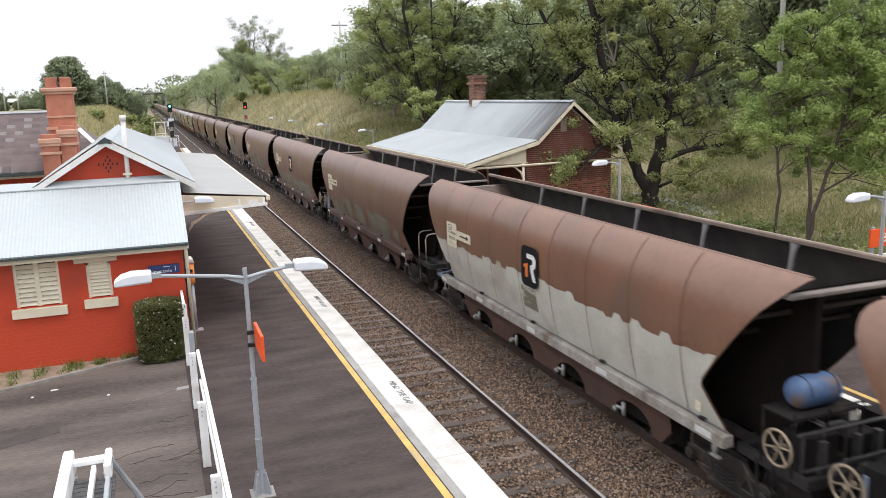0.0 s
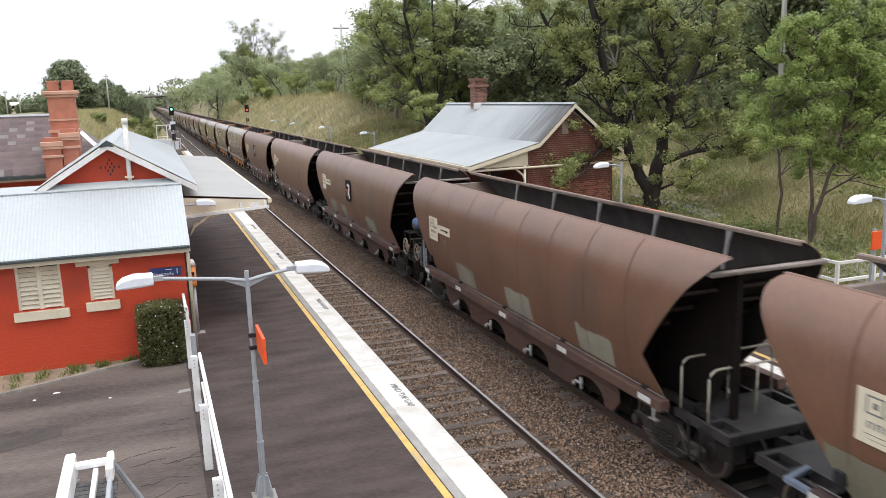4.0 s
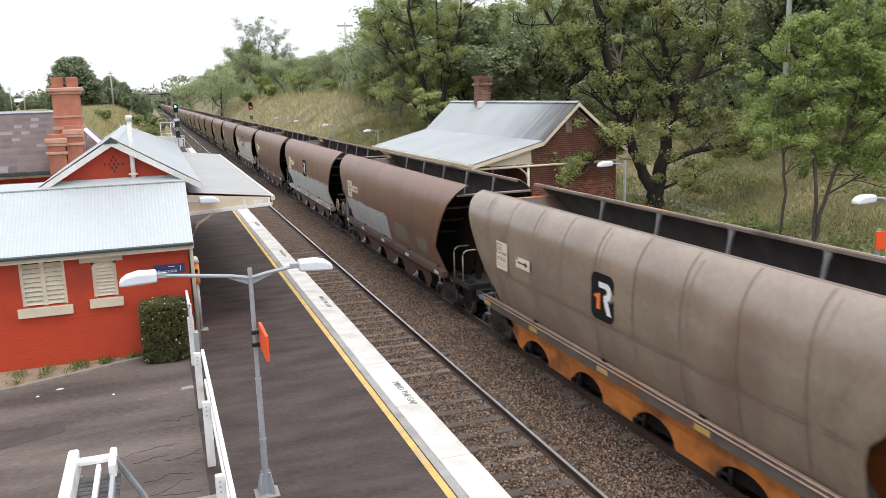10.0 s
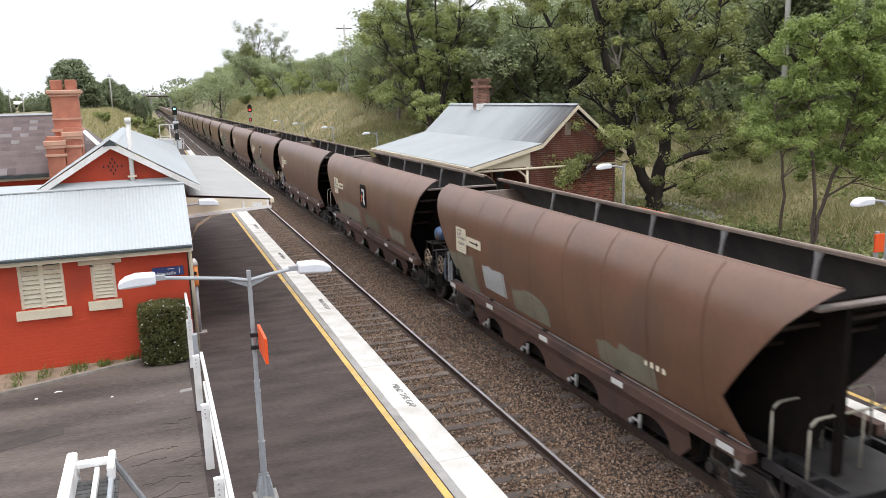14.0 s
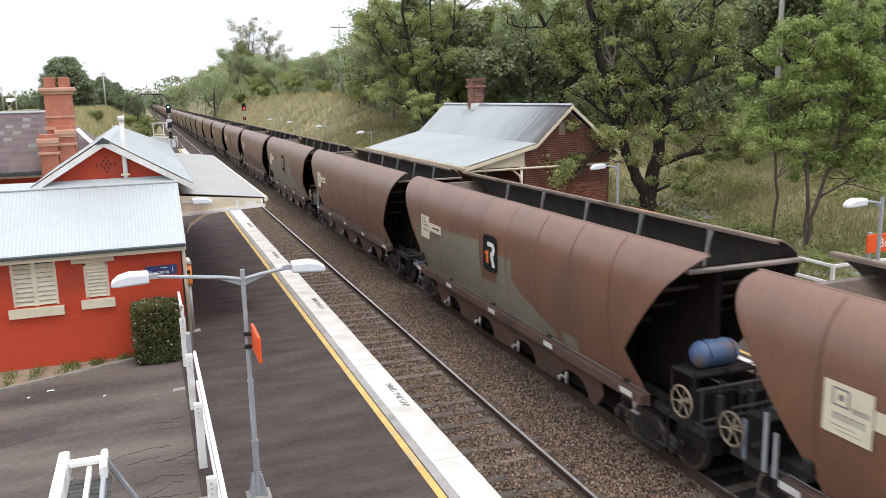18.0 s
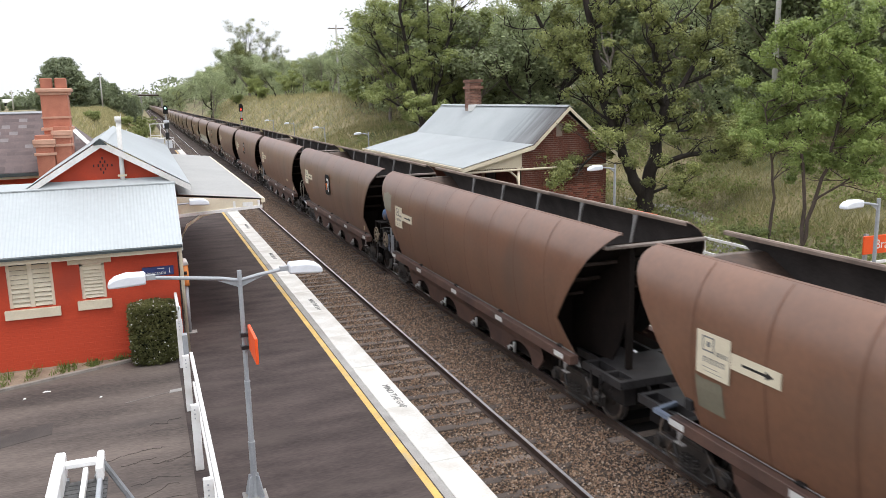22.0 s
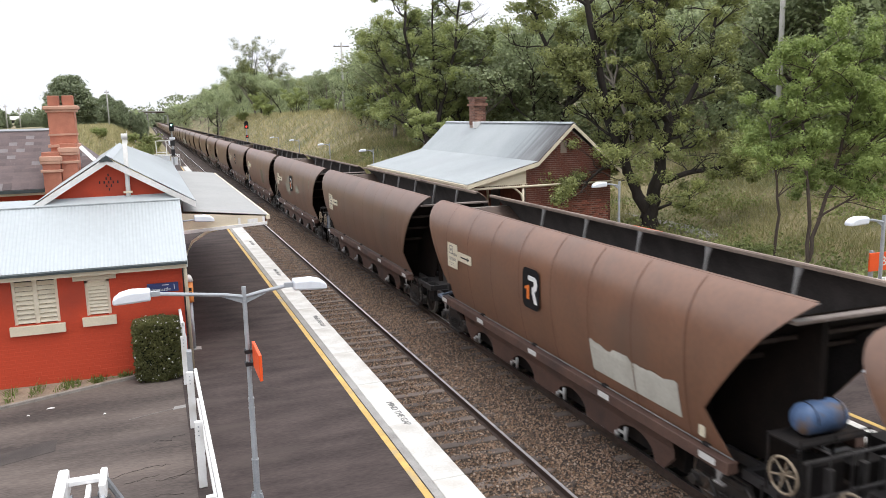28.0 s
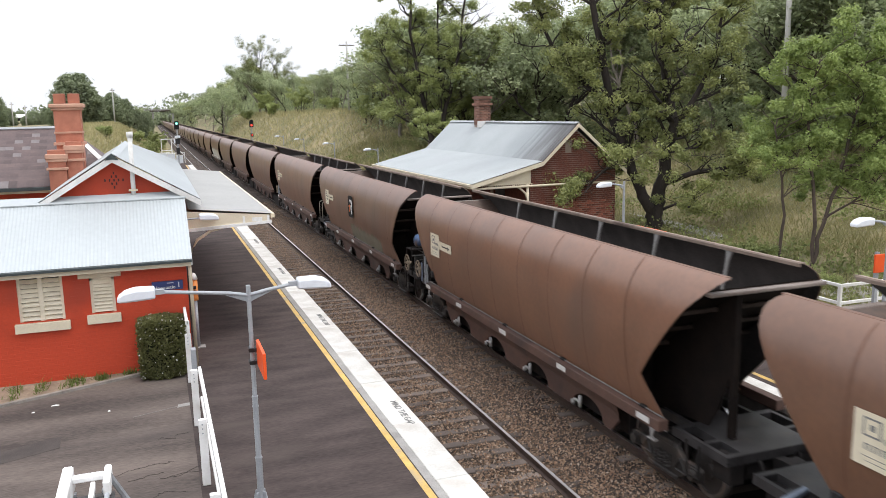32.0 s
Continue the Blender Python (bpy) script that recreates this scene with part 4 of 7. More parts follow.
M_bogie = mat("grimy_bogie_steel", (0.042, 0.036, 0.032), (0.014, 0.0125, 0.012), 0.5, scale=5, fine=30, spec=0.5, c3=(0.1, 0.07, 0.052))
M_rib = mat("dusty_rib_steel", (0.06, 0.043, 0.035), (0.024, 0.018, 0.015), 0.7, scale=2, fine=20, spec=0.2)
M_deck = mat("worn_deck_steel", (0.042, 0.04, 0.041), (0.017, 0.016, 0.0165), 0.45, scale=3, fine=25, c3=(0.05, 0.04, 0.035))
M_seam = mat("weld_seam", (0.16, 0.082, 0.054), (0.125, 0.066, 0.046), 0.48, bump=0)
M_seamt = mat("weld_seam_on_grey", (0.17, 0.13, 0.1), (0.13, 0.1, 0.08), 0.6, bump=0)
M_rim = mat("dusty_rim", (0.34, 0.265, 0.215), (0.2, 0.15, 0.12), 0.7, scale=1.2, fine=14, c3=(0.09, 0.06, 0.05))
M_gearp = mat("grimy_grey_pipe", (0.06, 0.056, 0.056), (0.026, 0.023, 0.022), 0.45, scale=6, spec=0.5)
M_lever = mat("worn_grey_lever", (0.46, 0.46, 0.45), (0.25, 0.24, 0.23), 0.55, scale=6)
M_handrail = mat("worn_cream_rail", (0.44, 0.41, 0.33), (0.22, 0.2, 0.16), 0.6, scale=6)
M_steelb = mat("blue_grey_step", (0.2, 0.24, 0.31), (0.13, 0.16, 0.21), 0.5, scale=5)
M_strut = mat("worn_strut", (0.25, 0.24, 0.23), (0.12, 0.11, 0.105), 0.6)
M_plate = mat("cream_data_panel", (0.72, 0.66, 0.5), (0.6, 0.54, 0.4), 0.6, scale=3, bump=0)
M_marker = mat("white_marker", (0.72, 0.72, 0.7), (0.5, 0.49, 0.46), 0.55, bump=0)
M_pwhite = mat("off_white_overpaint", (0.56, 0.55, 0.48), (0.45, 0.435, 0.375), 0.6, scale=1.5, fine=14, bump=0.02, c3=(0.38, 0.35, 0.29))
M_pgreen = mat("grey_green_overpaint", (0.21, 0.195, 0.14), (0.16, 0.148, 0.105), 0.6, scale=1.5, fine=14, bump=0.02)
M_pgrey = mat("light_grey_overpaint", (0.28, 0.265, 0.205), (0.22, 0.208, 0.16), 0.6, scale=1.5, fine=14, bump=0.02)
M_blue = mat("faded_blue_tank", (0.085, 0.145, 0.27), (0.055, 0.095, 0.185), 0.5, scale=4, fine=30, c3=(0.16, 0.11, 0.075))
M_wheelp = mat("brake_wheel_paint", (0.34, 0.28, 0.2), (0.18, 0.13, 0.09), 0.6, obj=0.35)
M_wheelt = mat("pale_brake_wheel_paint", (0.6, 0.58, 0.54), (0.42, 0.38, 0.33), 0.6)
M_wheel = mat("wheel_steel", (0.06, 0.052, 0.048), (0.035, 0.03, 0.028), 0.6, metal=0.4)
M_tread = mat("wheel_tread", (0.5, 0.5, 0.5), (0.4, 0.4, 0.4), 0.3, metal=1.0, bump=0)
# paler than the end sheets: the sky's gleam on the beam is painted in
M_beam = mat("sky_lit_beam_steel", (0.24, 0.2, 0.175), (0.1, 0.075, 0.062), 0.5, scale=2, fine=20)
M_panel = mat("emblem_black", (0.012, 0.012, 0.013), (0.008, 0.008, 0.009), 0.7, spec=0.15, bump=0)
M_logo_o = mat("orange_logo", (0.75, 0.2, 0.03), (0.66, 0.16, 0.03), 0.5, bump=0)
M_logo_w = mat("white_logo", (0.8, 0.8, 0.78), (0.7, 0.7, 0.68), 0.5, bump=0)

# height above rail : half width of the body side
PROF = ((1.12, 1.19), (1.3, 1.235), (1.6, 1.31), (2.0, 1.39), (2.45, 1.44), (2.85, 1.45), (3.15, 1.435), (3.4, 1.39), (3.6, 1.32), (3.75, 1.235), (3.88, 1.13), (3.96, 1.04), (4.0, 0.98))
LEAD = ((1.12, 1.76), (1.92, 2.36), (2.74, 1.68), (3.4, 1.12), (3.74, 0.77), (4.0, 0.52))
LEADT = ((1.12, 2.2), (1.9, 2.22), (2.2, 2.15), (2.6, 1.75), (3.0, 1.35), (3.4, 0.95), (3.75, 0.65), (3.9, 0.53), (4.0, 0.45))
TAIL = ((1.12, 13.75), (1.7, 14.25), (2.4, 14.8), (2.9, 15.2), (3.3, 15.5), (3.6, 15.68), (3.8, 15.72), (3.92, 15.68), (4.0, 15.55))


def ip(table, h):
    return float(np.interp(h, [a for a, _ in table], [b for _, b in table]))


def half(h):
    return ip(PROF, h)


HS = (1.12, 1.3, 1.6, 1.92, 2.2, 2.45, 2.74, 3.0, 3.2, 3.4, 3.55, 3.68, 3.79, 3.88, 3.95, 4.0)


def side_strip(bm, sgn, ya, yb, h0, h1, off):
    """A narrow strip on the curved side between two lengthwise places."""
    hs = sorted({h0, h1, *[h for h in HS if h0 < h < h1]})
    sheet(bm, [[(sgn * (half(h) + off), max(ya, ip(LEAD, h) + 0.01), h), (sgn * (half(h) + off), min(yb, ip(TAIL, h) - 0.01), h)] for h in hs])


SEAMS = {"b": (1.2, 2.8, 4.35, 5.88, 7.45, 9.05, 10.7, 12.28, 13.92, 15.4), "t": (1.75, 3.15, 4.55, 5.95, 7.35, 8.75, 10.15, 11.55, 12.95, 14.35)}


def puff(s, y, h):
    """The slight bulge of the sheet between two seams."""
    ys = (0.3,) + SEAMS[s] + (15.8,)
    for a, b in zip(ys, ys[1:]):
        if a <= y <= b:
            return (0.045 if s == "t" else 0.005) * max(0.0, math.sin(math.pi * (y - a) / (b - a))) ** 0.7 * min(1, (h - 1.1) * 1.5) * min(1, (4.02 - h) * 6)
    return 0.0


def wagon_side(s, sgn):
    """One side sheet of the hopper, curved in at the top, with its thickness at the edges."""
    bm = B()
    rows = []
    cuts = (0.3,) + SEAMS[s] + (15.8,)
    grid = [a + (b - a) * q / 6 for a, b in zip(cuts, cuts[1:]) for q in range(6)] + [15.8]
    lead = LEADT if s == "t" else LEAD
    for h in HS:
        a, b = ip(lead, h), ip(TAIL, h)
        row = []
        for q in grid:
            y = a + (q - 0.3) * (cuts[2] - a) / (cuts[2] - 0.3) if q < cuts[2] else b - (15.8 - q) * (b - cuts[-3]) / (15.8 - cuts[-3]) if q > cuts[-3] else q
            row.append((sgn * (half(h) + puff(s, q, h)), y, h))
        rows.append(row)
    sheet(bm, rows)
    for tab in (lead, TAIL):
        sheet(bm, [[(sgn * half(h), ip(tab, h), h), (sgn * (half(h) - 0.018), ip(tab, h), h)] for h in HS])
    return bm


def side_lining(sgn):
    bm = B()
    sheet(bm, [[(sgn * (half(h) - 0.04), ip(LEAD, h) + 0.002, h), (sgn * (half(h) - 0.04), 8, h), (sgn * (half(h) - 0.04), ip(TAIL, h) - 0.002, h)] for h in HS])
    return bm


def wagon_lining():
    """Slope sheets at both ends and the hopper floor."""
    bm = B()
    for pts in (((0.95, 3.72), (4.6, 1.2)), ((15.3, 3.72), (11.6, 1.2))):
        rows = []
        for k in range(6):
            u = k / 5
            y, h = pts[0][0] + (pts[1][0] - pts[0][0]) * u, pts[0][1] + (pts[1][1] - pts[0][1]) * u
            w = half(h) - 0.035
            rows.append([(-w, y, h), (0, y, h), (w, y, h)])
        sheet(bm, rows)
    box(bm, -1.16, 1.16, 4.5, 11.7, 1.17, 1.2)
    return bm


def wheel_mesh(r=0.46):
    bm = B()
    for sx in (-0.7525, 0.7525):
        s = -1 if sx < 0 else 1
        prof = [(-0.07, r + 0.028), (-0.045, r + 0.028), (-0.035, r), (0.06, r - 0.004), (0.06, r - 0.07), (0.03, r - 0.09), (0.02, 0.16), (0.07, 0.13), (0.07, 0.0)]
        prev = None
        rows = []
        for p, q in prof:
            rows.append([(sx + s * p, q * math.cos(2 * math.pi * k / 20), r + q * math.sin(2 * math.pi * k / 20)) for k in range(21)])
        sheet(bm, rows)
        back = [(-0.07, r + 0.028), (-0.07, 0.0)]
        sheet(bm, [[(sx + s * p, q * math.cos(2 * math.pi * k / 20), r + q * math.sin(2 * math.pi * k / 20)) for k in range(21)] for p, q in back])
    tube(bm, [(-0.7, 0, r), (0.7, 0, r)], 0.08, 8)
    bmesh.ops.remove_doubles(bm, verts=bm.verts, dist=0.0005)
    for f in bm.faces:
        d = [math.hypot(v.co.y, v.co.z - r) for v in f.verts]
        if min(d) > r - 0.08 and max(d) < r + 0.01:
            f.material_index = 1
    return bm


def brake_wheel_mesh(r=0.27):
    bm = B()
    tube(bm, [(0, r * math.cos(2 * math.pi * k / 18), r * math.sin(2 * math.pi * k / 18)) for k in range(19)], 0.022, 6, cap=False)
    return bm


def brake_wheel(w, y, paint, key):
    def spoke():
        bm = B()
        tube(bm, [(0, 0, -0.26), (0.03, 0, 0), (0, 0, 0.26)], 0.016, 5)
        return bm
    def hub():
        bm = B()
        tube(bm, [(-0.03, 0, 0), (0.14, 0, 0)], 0.05, 8)
        return bm
    b = part("brake_wheel", shared("bwheel" + key, brake_wheel_mesh, paint, smooth=True), None, w, "spoked brake wheel in worn pale paint", m=pose(-1.3, y, 1.48))
    part("hub", shared("bhub" + key, hub, paint), None, b)
    for q in range(3):
        part("spoke", shared("bspoke" + key, spoke, paint), None, b, m=pose(0, 0, 0, q * 60 + 17))


def side_frame_mesh():
    bm = B()
    poly = [(-1.02, 0.4), (-1.02, 0.56), (-0.9, 0.62), (-0.55, 0.6), (-0.34, 0.8), (0.34, 0.8), (0.55, 0.6), (0.9, 0.62), (1.02, 0.56), (1.02, 0.4), (0.95, 0.34), (0.72, 0.4), (0.42, 0.2), (-0.42, 0.2), (-0.72, 0.4), (-0.95, 0.34)]
    extrude(bm, poly, "x", -0.05, 0.05)
    for y in (-0.5, 0.5):                              # flanged windows beside the spring nest
        for a, b in (((y - 0.16, 0.36), (y + 0.16, 0.36)), ((y - 0.16, 0.36), (y, 0.6)), ((y + 0.16, 0.36), (y, 0.6))):
            for sx in (-0.065, 0.065):
                tube(bm, [(sx, *a), (sx, *b)], 0.03, 4)
    for sx in (-0.06, 0.06):
        box(bm, sx - 0.03, sx + 0.03, -0.34, 0.34, 0.74, 0.83)
        box(bm, sx - 0.03, sx + 0.03, -0.44, 0.44, 0.17, 0.24)
    return bm


def spring_mesh():
    bm = B()
    for dy in (-0.16, 0, 0.16):
        pts = [(0.075 * math.cos(k * 1.05), dy + 0.06 * math.sin(k * 1.05), 0.3 + 0.011 * k) for k in range(24)]
        tube(bm, pts, 0.016, 5)
    return bm


def axlebox_mesh():
    bm = B()
    box(bm, -0.07, 0.07, -0.12, 0.12, 0.34, 0.58)
    tube(bm, [(0.05, 0, 0.46), (0.14, 0, 0.46)], 0.1, 12)
    return bm


SHARED = {}


def shared(key, fn, material, smooth=False, bevel=0.0):
    if key not in SHARED:
        SHARED[key] = mesh_of(key, fn(), material, smooth, bevel)
    return SHARED[key]


LEVERS = (4.85, 7.28, 9.7, 12.12)


def skirt_mesh():
    """Folded lower hopper side with four arched openings."""
    bm = B()
    top, lo = 1.03, 0.32
    for sgn in (-1, 1):
        pts = [(3.3, 0.62), (3.6, lo)]
        for c in (y - 0.32 for y in LEVERS):
            pts += [(c - 0.7, lo)]
            pts += [(c + 0.64 * math.cos(math.pi - math.pi * k / 10), lo + 0.03 + 0.37 * math.sin(math.pi * k / 10)) for k in range(11)]
            pts += [(c + 0.7, lo)]
        pts += [(12.75, lo), (13.1, 0.62)]
        sheet(bm, [[(sgn * 1.2, y, z), (sgn * 1.215, y, 0.78), (sgn * 1.225, y, 0.8), (sgn * 1.29, y, top)] for y, z in pts])
        sheet(bm, [[(sgn * 1.2, y, z), (sgn * 1.16, y, z)] for y, z in pts])
    return bm


def lever_mesh():
    """Hooked door lever with its clevis."""
    bm = B()
    tube(bm, [(0, 0.24, 0.42), (0, 0.2, 0.49), (0, 0.0, 0.5), (0, -0.03, 0.44)], 0.03, 6)
    box(bm, -0.03, 0.03, -0.08, -0.02, 0.38, 0.64)
    box(bm, -0.045, 0.045, 0.2, 0.28, 0.38, 0.46)
    return bm


def rail_loop_mesh():
    bm = B()
    tube(bm, [(-1.0, 0, 1.07), (-1.0, 0, 1.84), (-0.97, 0, 1.93), (-0.88, 0, 1.99), (-0.78, 0, 2.0), (0.78, 0, 2.0), (0.88, 0, 1.99), (0.97, 0, 1.93), (1.0, 0, 1.84), (1.0, 0, 1.07)], 0.022, 6)
    tube(bm, [(0, 0, 1.07), (0, 0, 2.0)], 0.02, 6)
    return bm


def tank_shelf_mesh():
    bm = B()
    box(bm, -1.2, 0.1, 0.5, 1.15, 1.92, 1.95)
    for x in (-1.18, 0.08):
        for y in (0.52, 1.13):
            tube(bm, [(x, y, 1.06), (x, y, 1.96)], 0.022, 6)
    for x in (-1.2, -0.55, 0.1):
        tube(bm, [(x, 0.5, 1.92), (x, 0.5, 2.05)], 0.016, 6)
    tube(bm, [(-1.2, 0.5, 2.04), (0.1, 0.5, 2.04)], 0.016, 6)
    for x in (-0.8, -0.3):                             # straps round the tank
        tube(bm, [(x, 0.83 + 0.25 * math.cos(math.pi * q / 8), 2.2 + 0.25 * math.sin(math.pi * q / 8)) for q in range(9)], 0.009, 4)
    return bm


def cylinder_mesh():
    """Brake cylinder, slack lever and hoses hanging under an end."""
    bm = B()
    tube(bm, [(-0.62, 0.55, 0.72), (0.1, 0.55, 0.72)], 0.2, 12)
    tube(bm, [(0.1, 0.55, 0.72), (0.6, 0.6, 0.7)], 0.05, 8)
    box(bm, -0.95, -0.68, 0.35, 0.8, 0.55, 0.98)
    tube(bm, [(-1.05, 0.3, 0.98), (-1.05, 1.5, 0.92)], 0.03, 6)
    tube(bm, [(-0.5, 0.2, 0.98), (-0.46, 0.0, 0.6), (-0.3, -0.12, 0.52), (-0.12, -0.1, 0.6)], 0.03, 6)
    tube(bm, [(-1.2, 0.85, 1.08), (-1.2, 0.85, 0.5), (-1.2, 1.15, 0.46)], 0.022, 6)
    tube(bm, [(-1.2, 1.15, 0.46), (-1.2, 1.2, 1.08)], 0.022, 6)
    box(bm, 0.3, 0.8, 0.3, 0.9, 0.5, 0.95)
    return bm


def sill_bracket_mesh():
    bm = B()
    extrude(bm, [(1.8, 1.05), (1.95, 1.05), (1.93, 0.93), (1.9, 0.87), (1.84, 0.87), (1.86, 0.93)], "x", -1.43, -1.412)
    box(bm, -1.46, -1.37, 1.76, 1.98, 0.845, 0.87)
    return bm


def gear_box_mesh():
    bm = B()
    extrude(bm, [(-1, 1.04), (1, 1.04), (1, 1.7), (0.55, 1.7), (0.55, 1.3), (0.45, 1.3), (0.45, 1.5), (-0.2, 1.5), (-0.2, 1.25), (-0.35, 1.25), (-0.35, 1.62), (-0.95, 1.62), (-0.95, 1.2), (-1, 1.2)], "y", 0.5, 0.95)
    return bm


def gear_mesh(bundle):
    """Brake rigging boxes and pipes on the end platform."""
    bm = B()
    tube(bm, [(-1.2, 0.42, 1.75), (1.2, 0.42, 1.75)], 0.025, 6)
    tube(bm, [(-1.2, 0.9, 1.3), (1.2, 0.9, 1.34)], 0.03, 6)
    tube(bm, [(-1.1, 0.42, 1.15), (-1.1, 0.42, 1.78)], 0.025, 6)
    tube(bm, [(-0.3, 0.42, 1.15), (-0.3, 0.42, 1.78)], 0.025, 6)
    tube(bm, [(0.6, 0.42, 1.15), (0.6, 0.42, 1.78)], 0.025, 6)
    tube(bm, [(-0.8, 1.0, 1.85), (-0.8, 0.35, 1.85), (-0.8, 0.3, 1.3)], 0.02, 6)
    for q in range(4 if bundle else 0):
        tube(bm, [(-1.15, 1.6, 1.45 + 0.05 * q), (-0.9, 1.2, 1.5 + 0.06 * q), (-0.2, 0.9 - 0.1 * q, 1.62 + 0.05 * q), (0.9, 0.8 - 0.1 * q, 1.66 + 0.04 * q)], 0.016, 5)
    for x in (-0.75, -0.1, 0.3, 0.8):
        box(bm, x - 0.05, x + 0.05, 0.34, 0.44, 1.05, 1.6)
    tube(bm, [(-1.15, 0.3, 1.25), (1.15, 0.3, 1.25)], 0.022, 6)
    return bm


def end_frame(w, key, material, rib):
    """An upright post at the leading end and full-width ribs across the slope behind it."""
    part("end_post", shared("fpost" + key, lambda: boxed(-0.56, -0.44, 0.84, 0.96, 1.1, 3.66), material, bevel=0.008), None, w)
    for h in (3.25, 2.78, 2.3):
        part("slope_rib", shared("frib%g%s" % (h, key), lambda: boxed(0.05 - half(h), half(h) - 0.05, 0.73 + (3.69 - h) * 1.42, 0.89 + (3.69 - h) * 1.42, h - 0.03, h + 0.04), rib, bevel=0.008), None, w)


def end_sheet_mesh(tail):
    """The sloping end plate, the bulkhead below it and the upright web that carries it."""
    bm = B()
    sheet(bm, [[(-w, y, h), (w, y, h)] for w, y, h in ((1.16, 0.87, 3.69), (half(2.87) - 0.03, 2.04, 2.87), (half(2.05) - 0.03, 3.2, 2.05), (half(1.6) - 0.03, 3.2, 1.6), (1.1, 3.2, 0.9))])
    extrude(bm, [(0.9, 3.66), (3.19, 2.05), (3.19, 0.95), (1.5, 1.1), (1.25, 1.5), (0.95, 2.3)], "x", -0.515, -0.485)
    if tail:
        bmesh.ops.transform(bm, matrix=Matrix.Translation((0, PITCH, 0)) @ Matrix.Diagonal((1, -1, 1, 1)), verts=bm.verts)
    return bm


def deck_mesh():
    bm = B()
    xs, ys = (-1.08, -1.0, -0.72, -0.64, -0.2, 0.2, 0.64, 0.72, 1.0, 1.08), (0.3, 0.42, 0.9, 1.0, 1.62, 1.76, 2.6)
    for i, (x0, x1) in enumerate(zip(xs, xs[1:])):
        for j, (y0, y1) in enumerate(zip(ys, ys[1:])):
            if i in (2, 4, 6) or j in (0, 2, 4) or i in (0, 8) and j < 4 or 2 <= i <= 6 and j < 4:
                box(bm, x0, x1, y0, y1, 0.92, 1.08)
    bmesh.ops.remove_doubles(bm, verts=bm.verts, dist=0.001)
    return bm


def coupler_mesh():
    bm = B()
    box(bm, -0.1, 0.1, -0.02, 0.5, 0.72, 0.92)
    box(bm, -0.17, 0.17, -0.1, 0.12, 0.68, 0.98)
    tube(bm, [(-0.45, 0.3, 0.95), (-0.4, 0.0, 0.5), (-0.35, -0.1, 0.55)], 0.025, 6)
    tube(bm, [(0.4, 0.3, 0.95), (0.36, 0.02, 0.5), (0.33, -0.08, 0.55)], 0.025, 6)
    return bm


FLIP = Matrix.Translation((0, PITCH, 0)) @ Matrix.Rotation(math.pi, 4, "Z")


def patch(bm, y0, y1, h0, h1, seed, ragged=0.12, tilt=0.0):
    """A ragged-edged field of overpaint lying on the near side."""
    rnd = random.Random(seed)
    n = max(2, int((y1 - y0) / 0.1))
    cols, d = [], 0.0
    for i in range(n + 1):
        y = y0 + (y1 - y0) * i / n
        if i % 3 == 0:
            d = rnd.uniform(-ragged, ragged)
        top = h1 + d + rnd.uniform(-0.02, 0.02) + tilt * (y - y0)
        top = min(max(top, h0 + 0.1), 3.5)
        cols.append([(-(half(h) + puff("b", y, h) + 0.005), y, h) for h in [h0 + (top - h0) * k / 9 for k in range(10)] if True])
    keep = []
    for c in cols:
        keep.append([(x, max(y, ip(LEAD, h) + 0.02), h) if y < 6 else (x, min(y, ip(TAIL, h) - 0.02), h) for x, y, h in c])
    sheet(bm, keep)


def scrawl(bm, y0, y1, h0, h1, seed):
    """Sprayed loops and strokes, outlines only."""
    rnd = random.Random(seed)
    y = y1
    while y > y0 + 0.25:
        w = min(rnd.uniform(0.32, 0.5), y - y0)
        c, hc = y - w / 2, (h0 + h1) / 2
        n, arc = 22, rnd.choice((360, 360, 290, 250))
        rot, sq = rnd.uniform(0, 360), rnd.uniform(0.55, 0.95)
        rows = []
        for i in range(n + 1):
            a = radians(rot + arc * i / n)
            ca, sa = math.cos(a), math.sin(a)
            f = 0.5 * (1 + 0.12 * math.sin(3 * a + seed))
            row = []
            for q in (1.0, 0.82):
                yy = c + w * f * q * math.copysign(abs(ca) ** sq, ca)
                hh = hc + (h1 - h0) * f * q * math.copysign(abs(sa) ** sq, sa)
                row.append((-(half(hh) + puff("b", yy, hh) + 0.009), yy, hh))
            rows.append(row)
        sheet(bm, rows)
        if rnd.random() < 0.7:
            hh = hc + rnd.uniform(-0.1, 0.1)
            sheet(bm, [[(-(half(z) + puff("b", yy, z) + 0.011), yy, z) for z in (hh, hh + 0.045)] for yy in (c - w * 0.36, c, c + w * 0.36)])
        y -= w * rnd.uniform(0.9, 1.05)


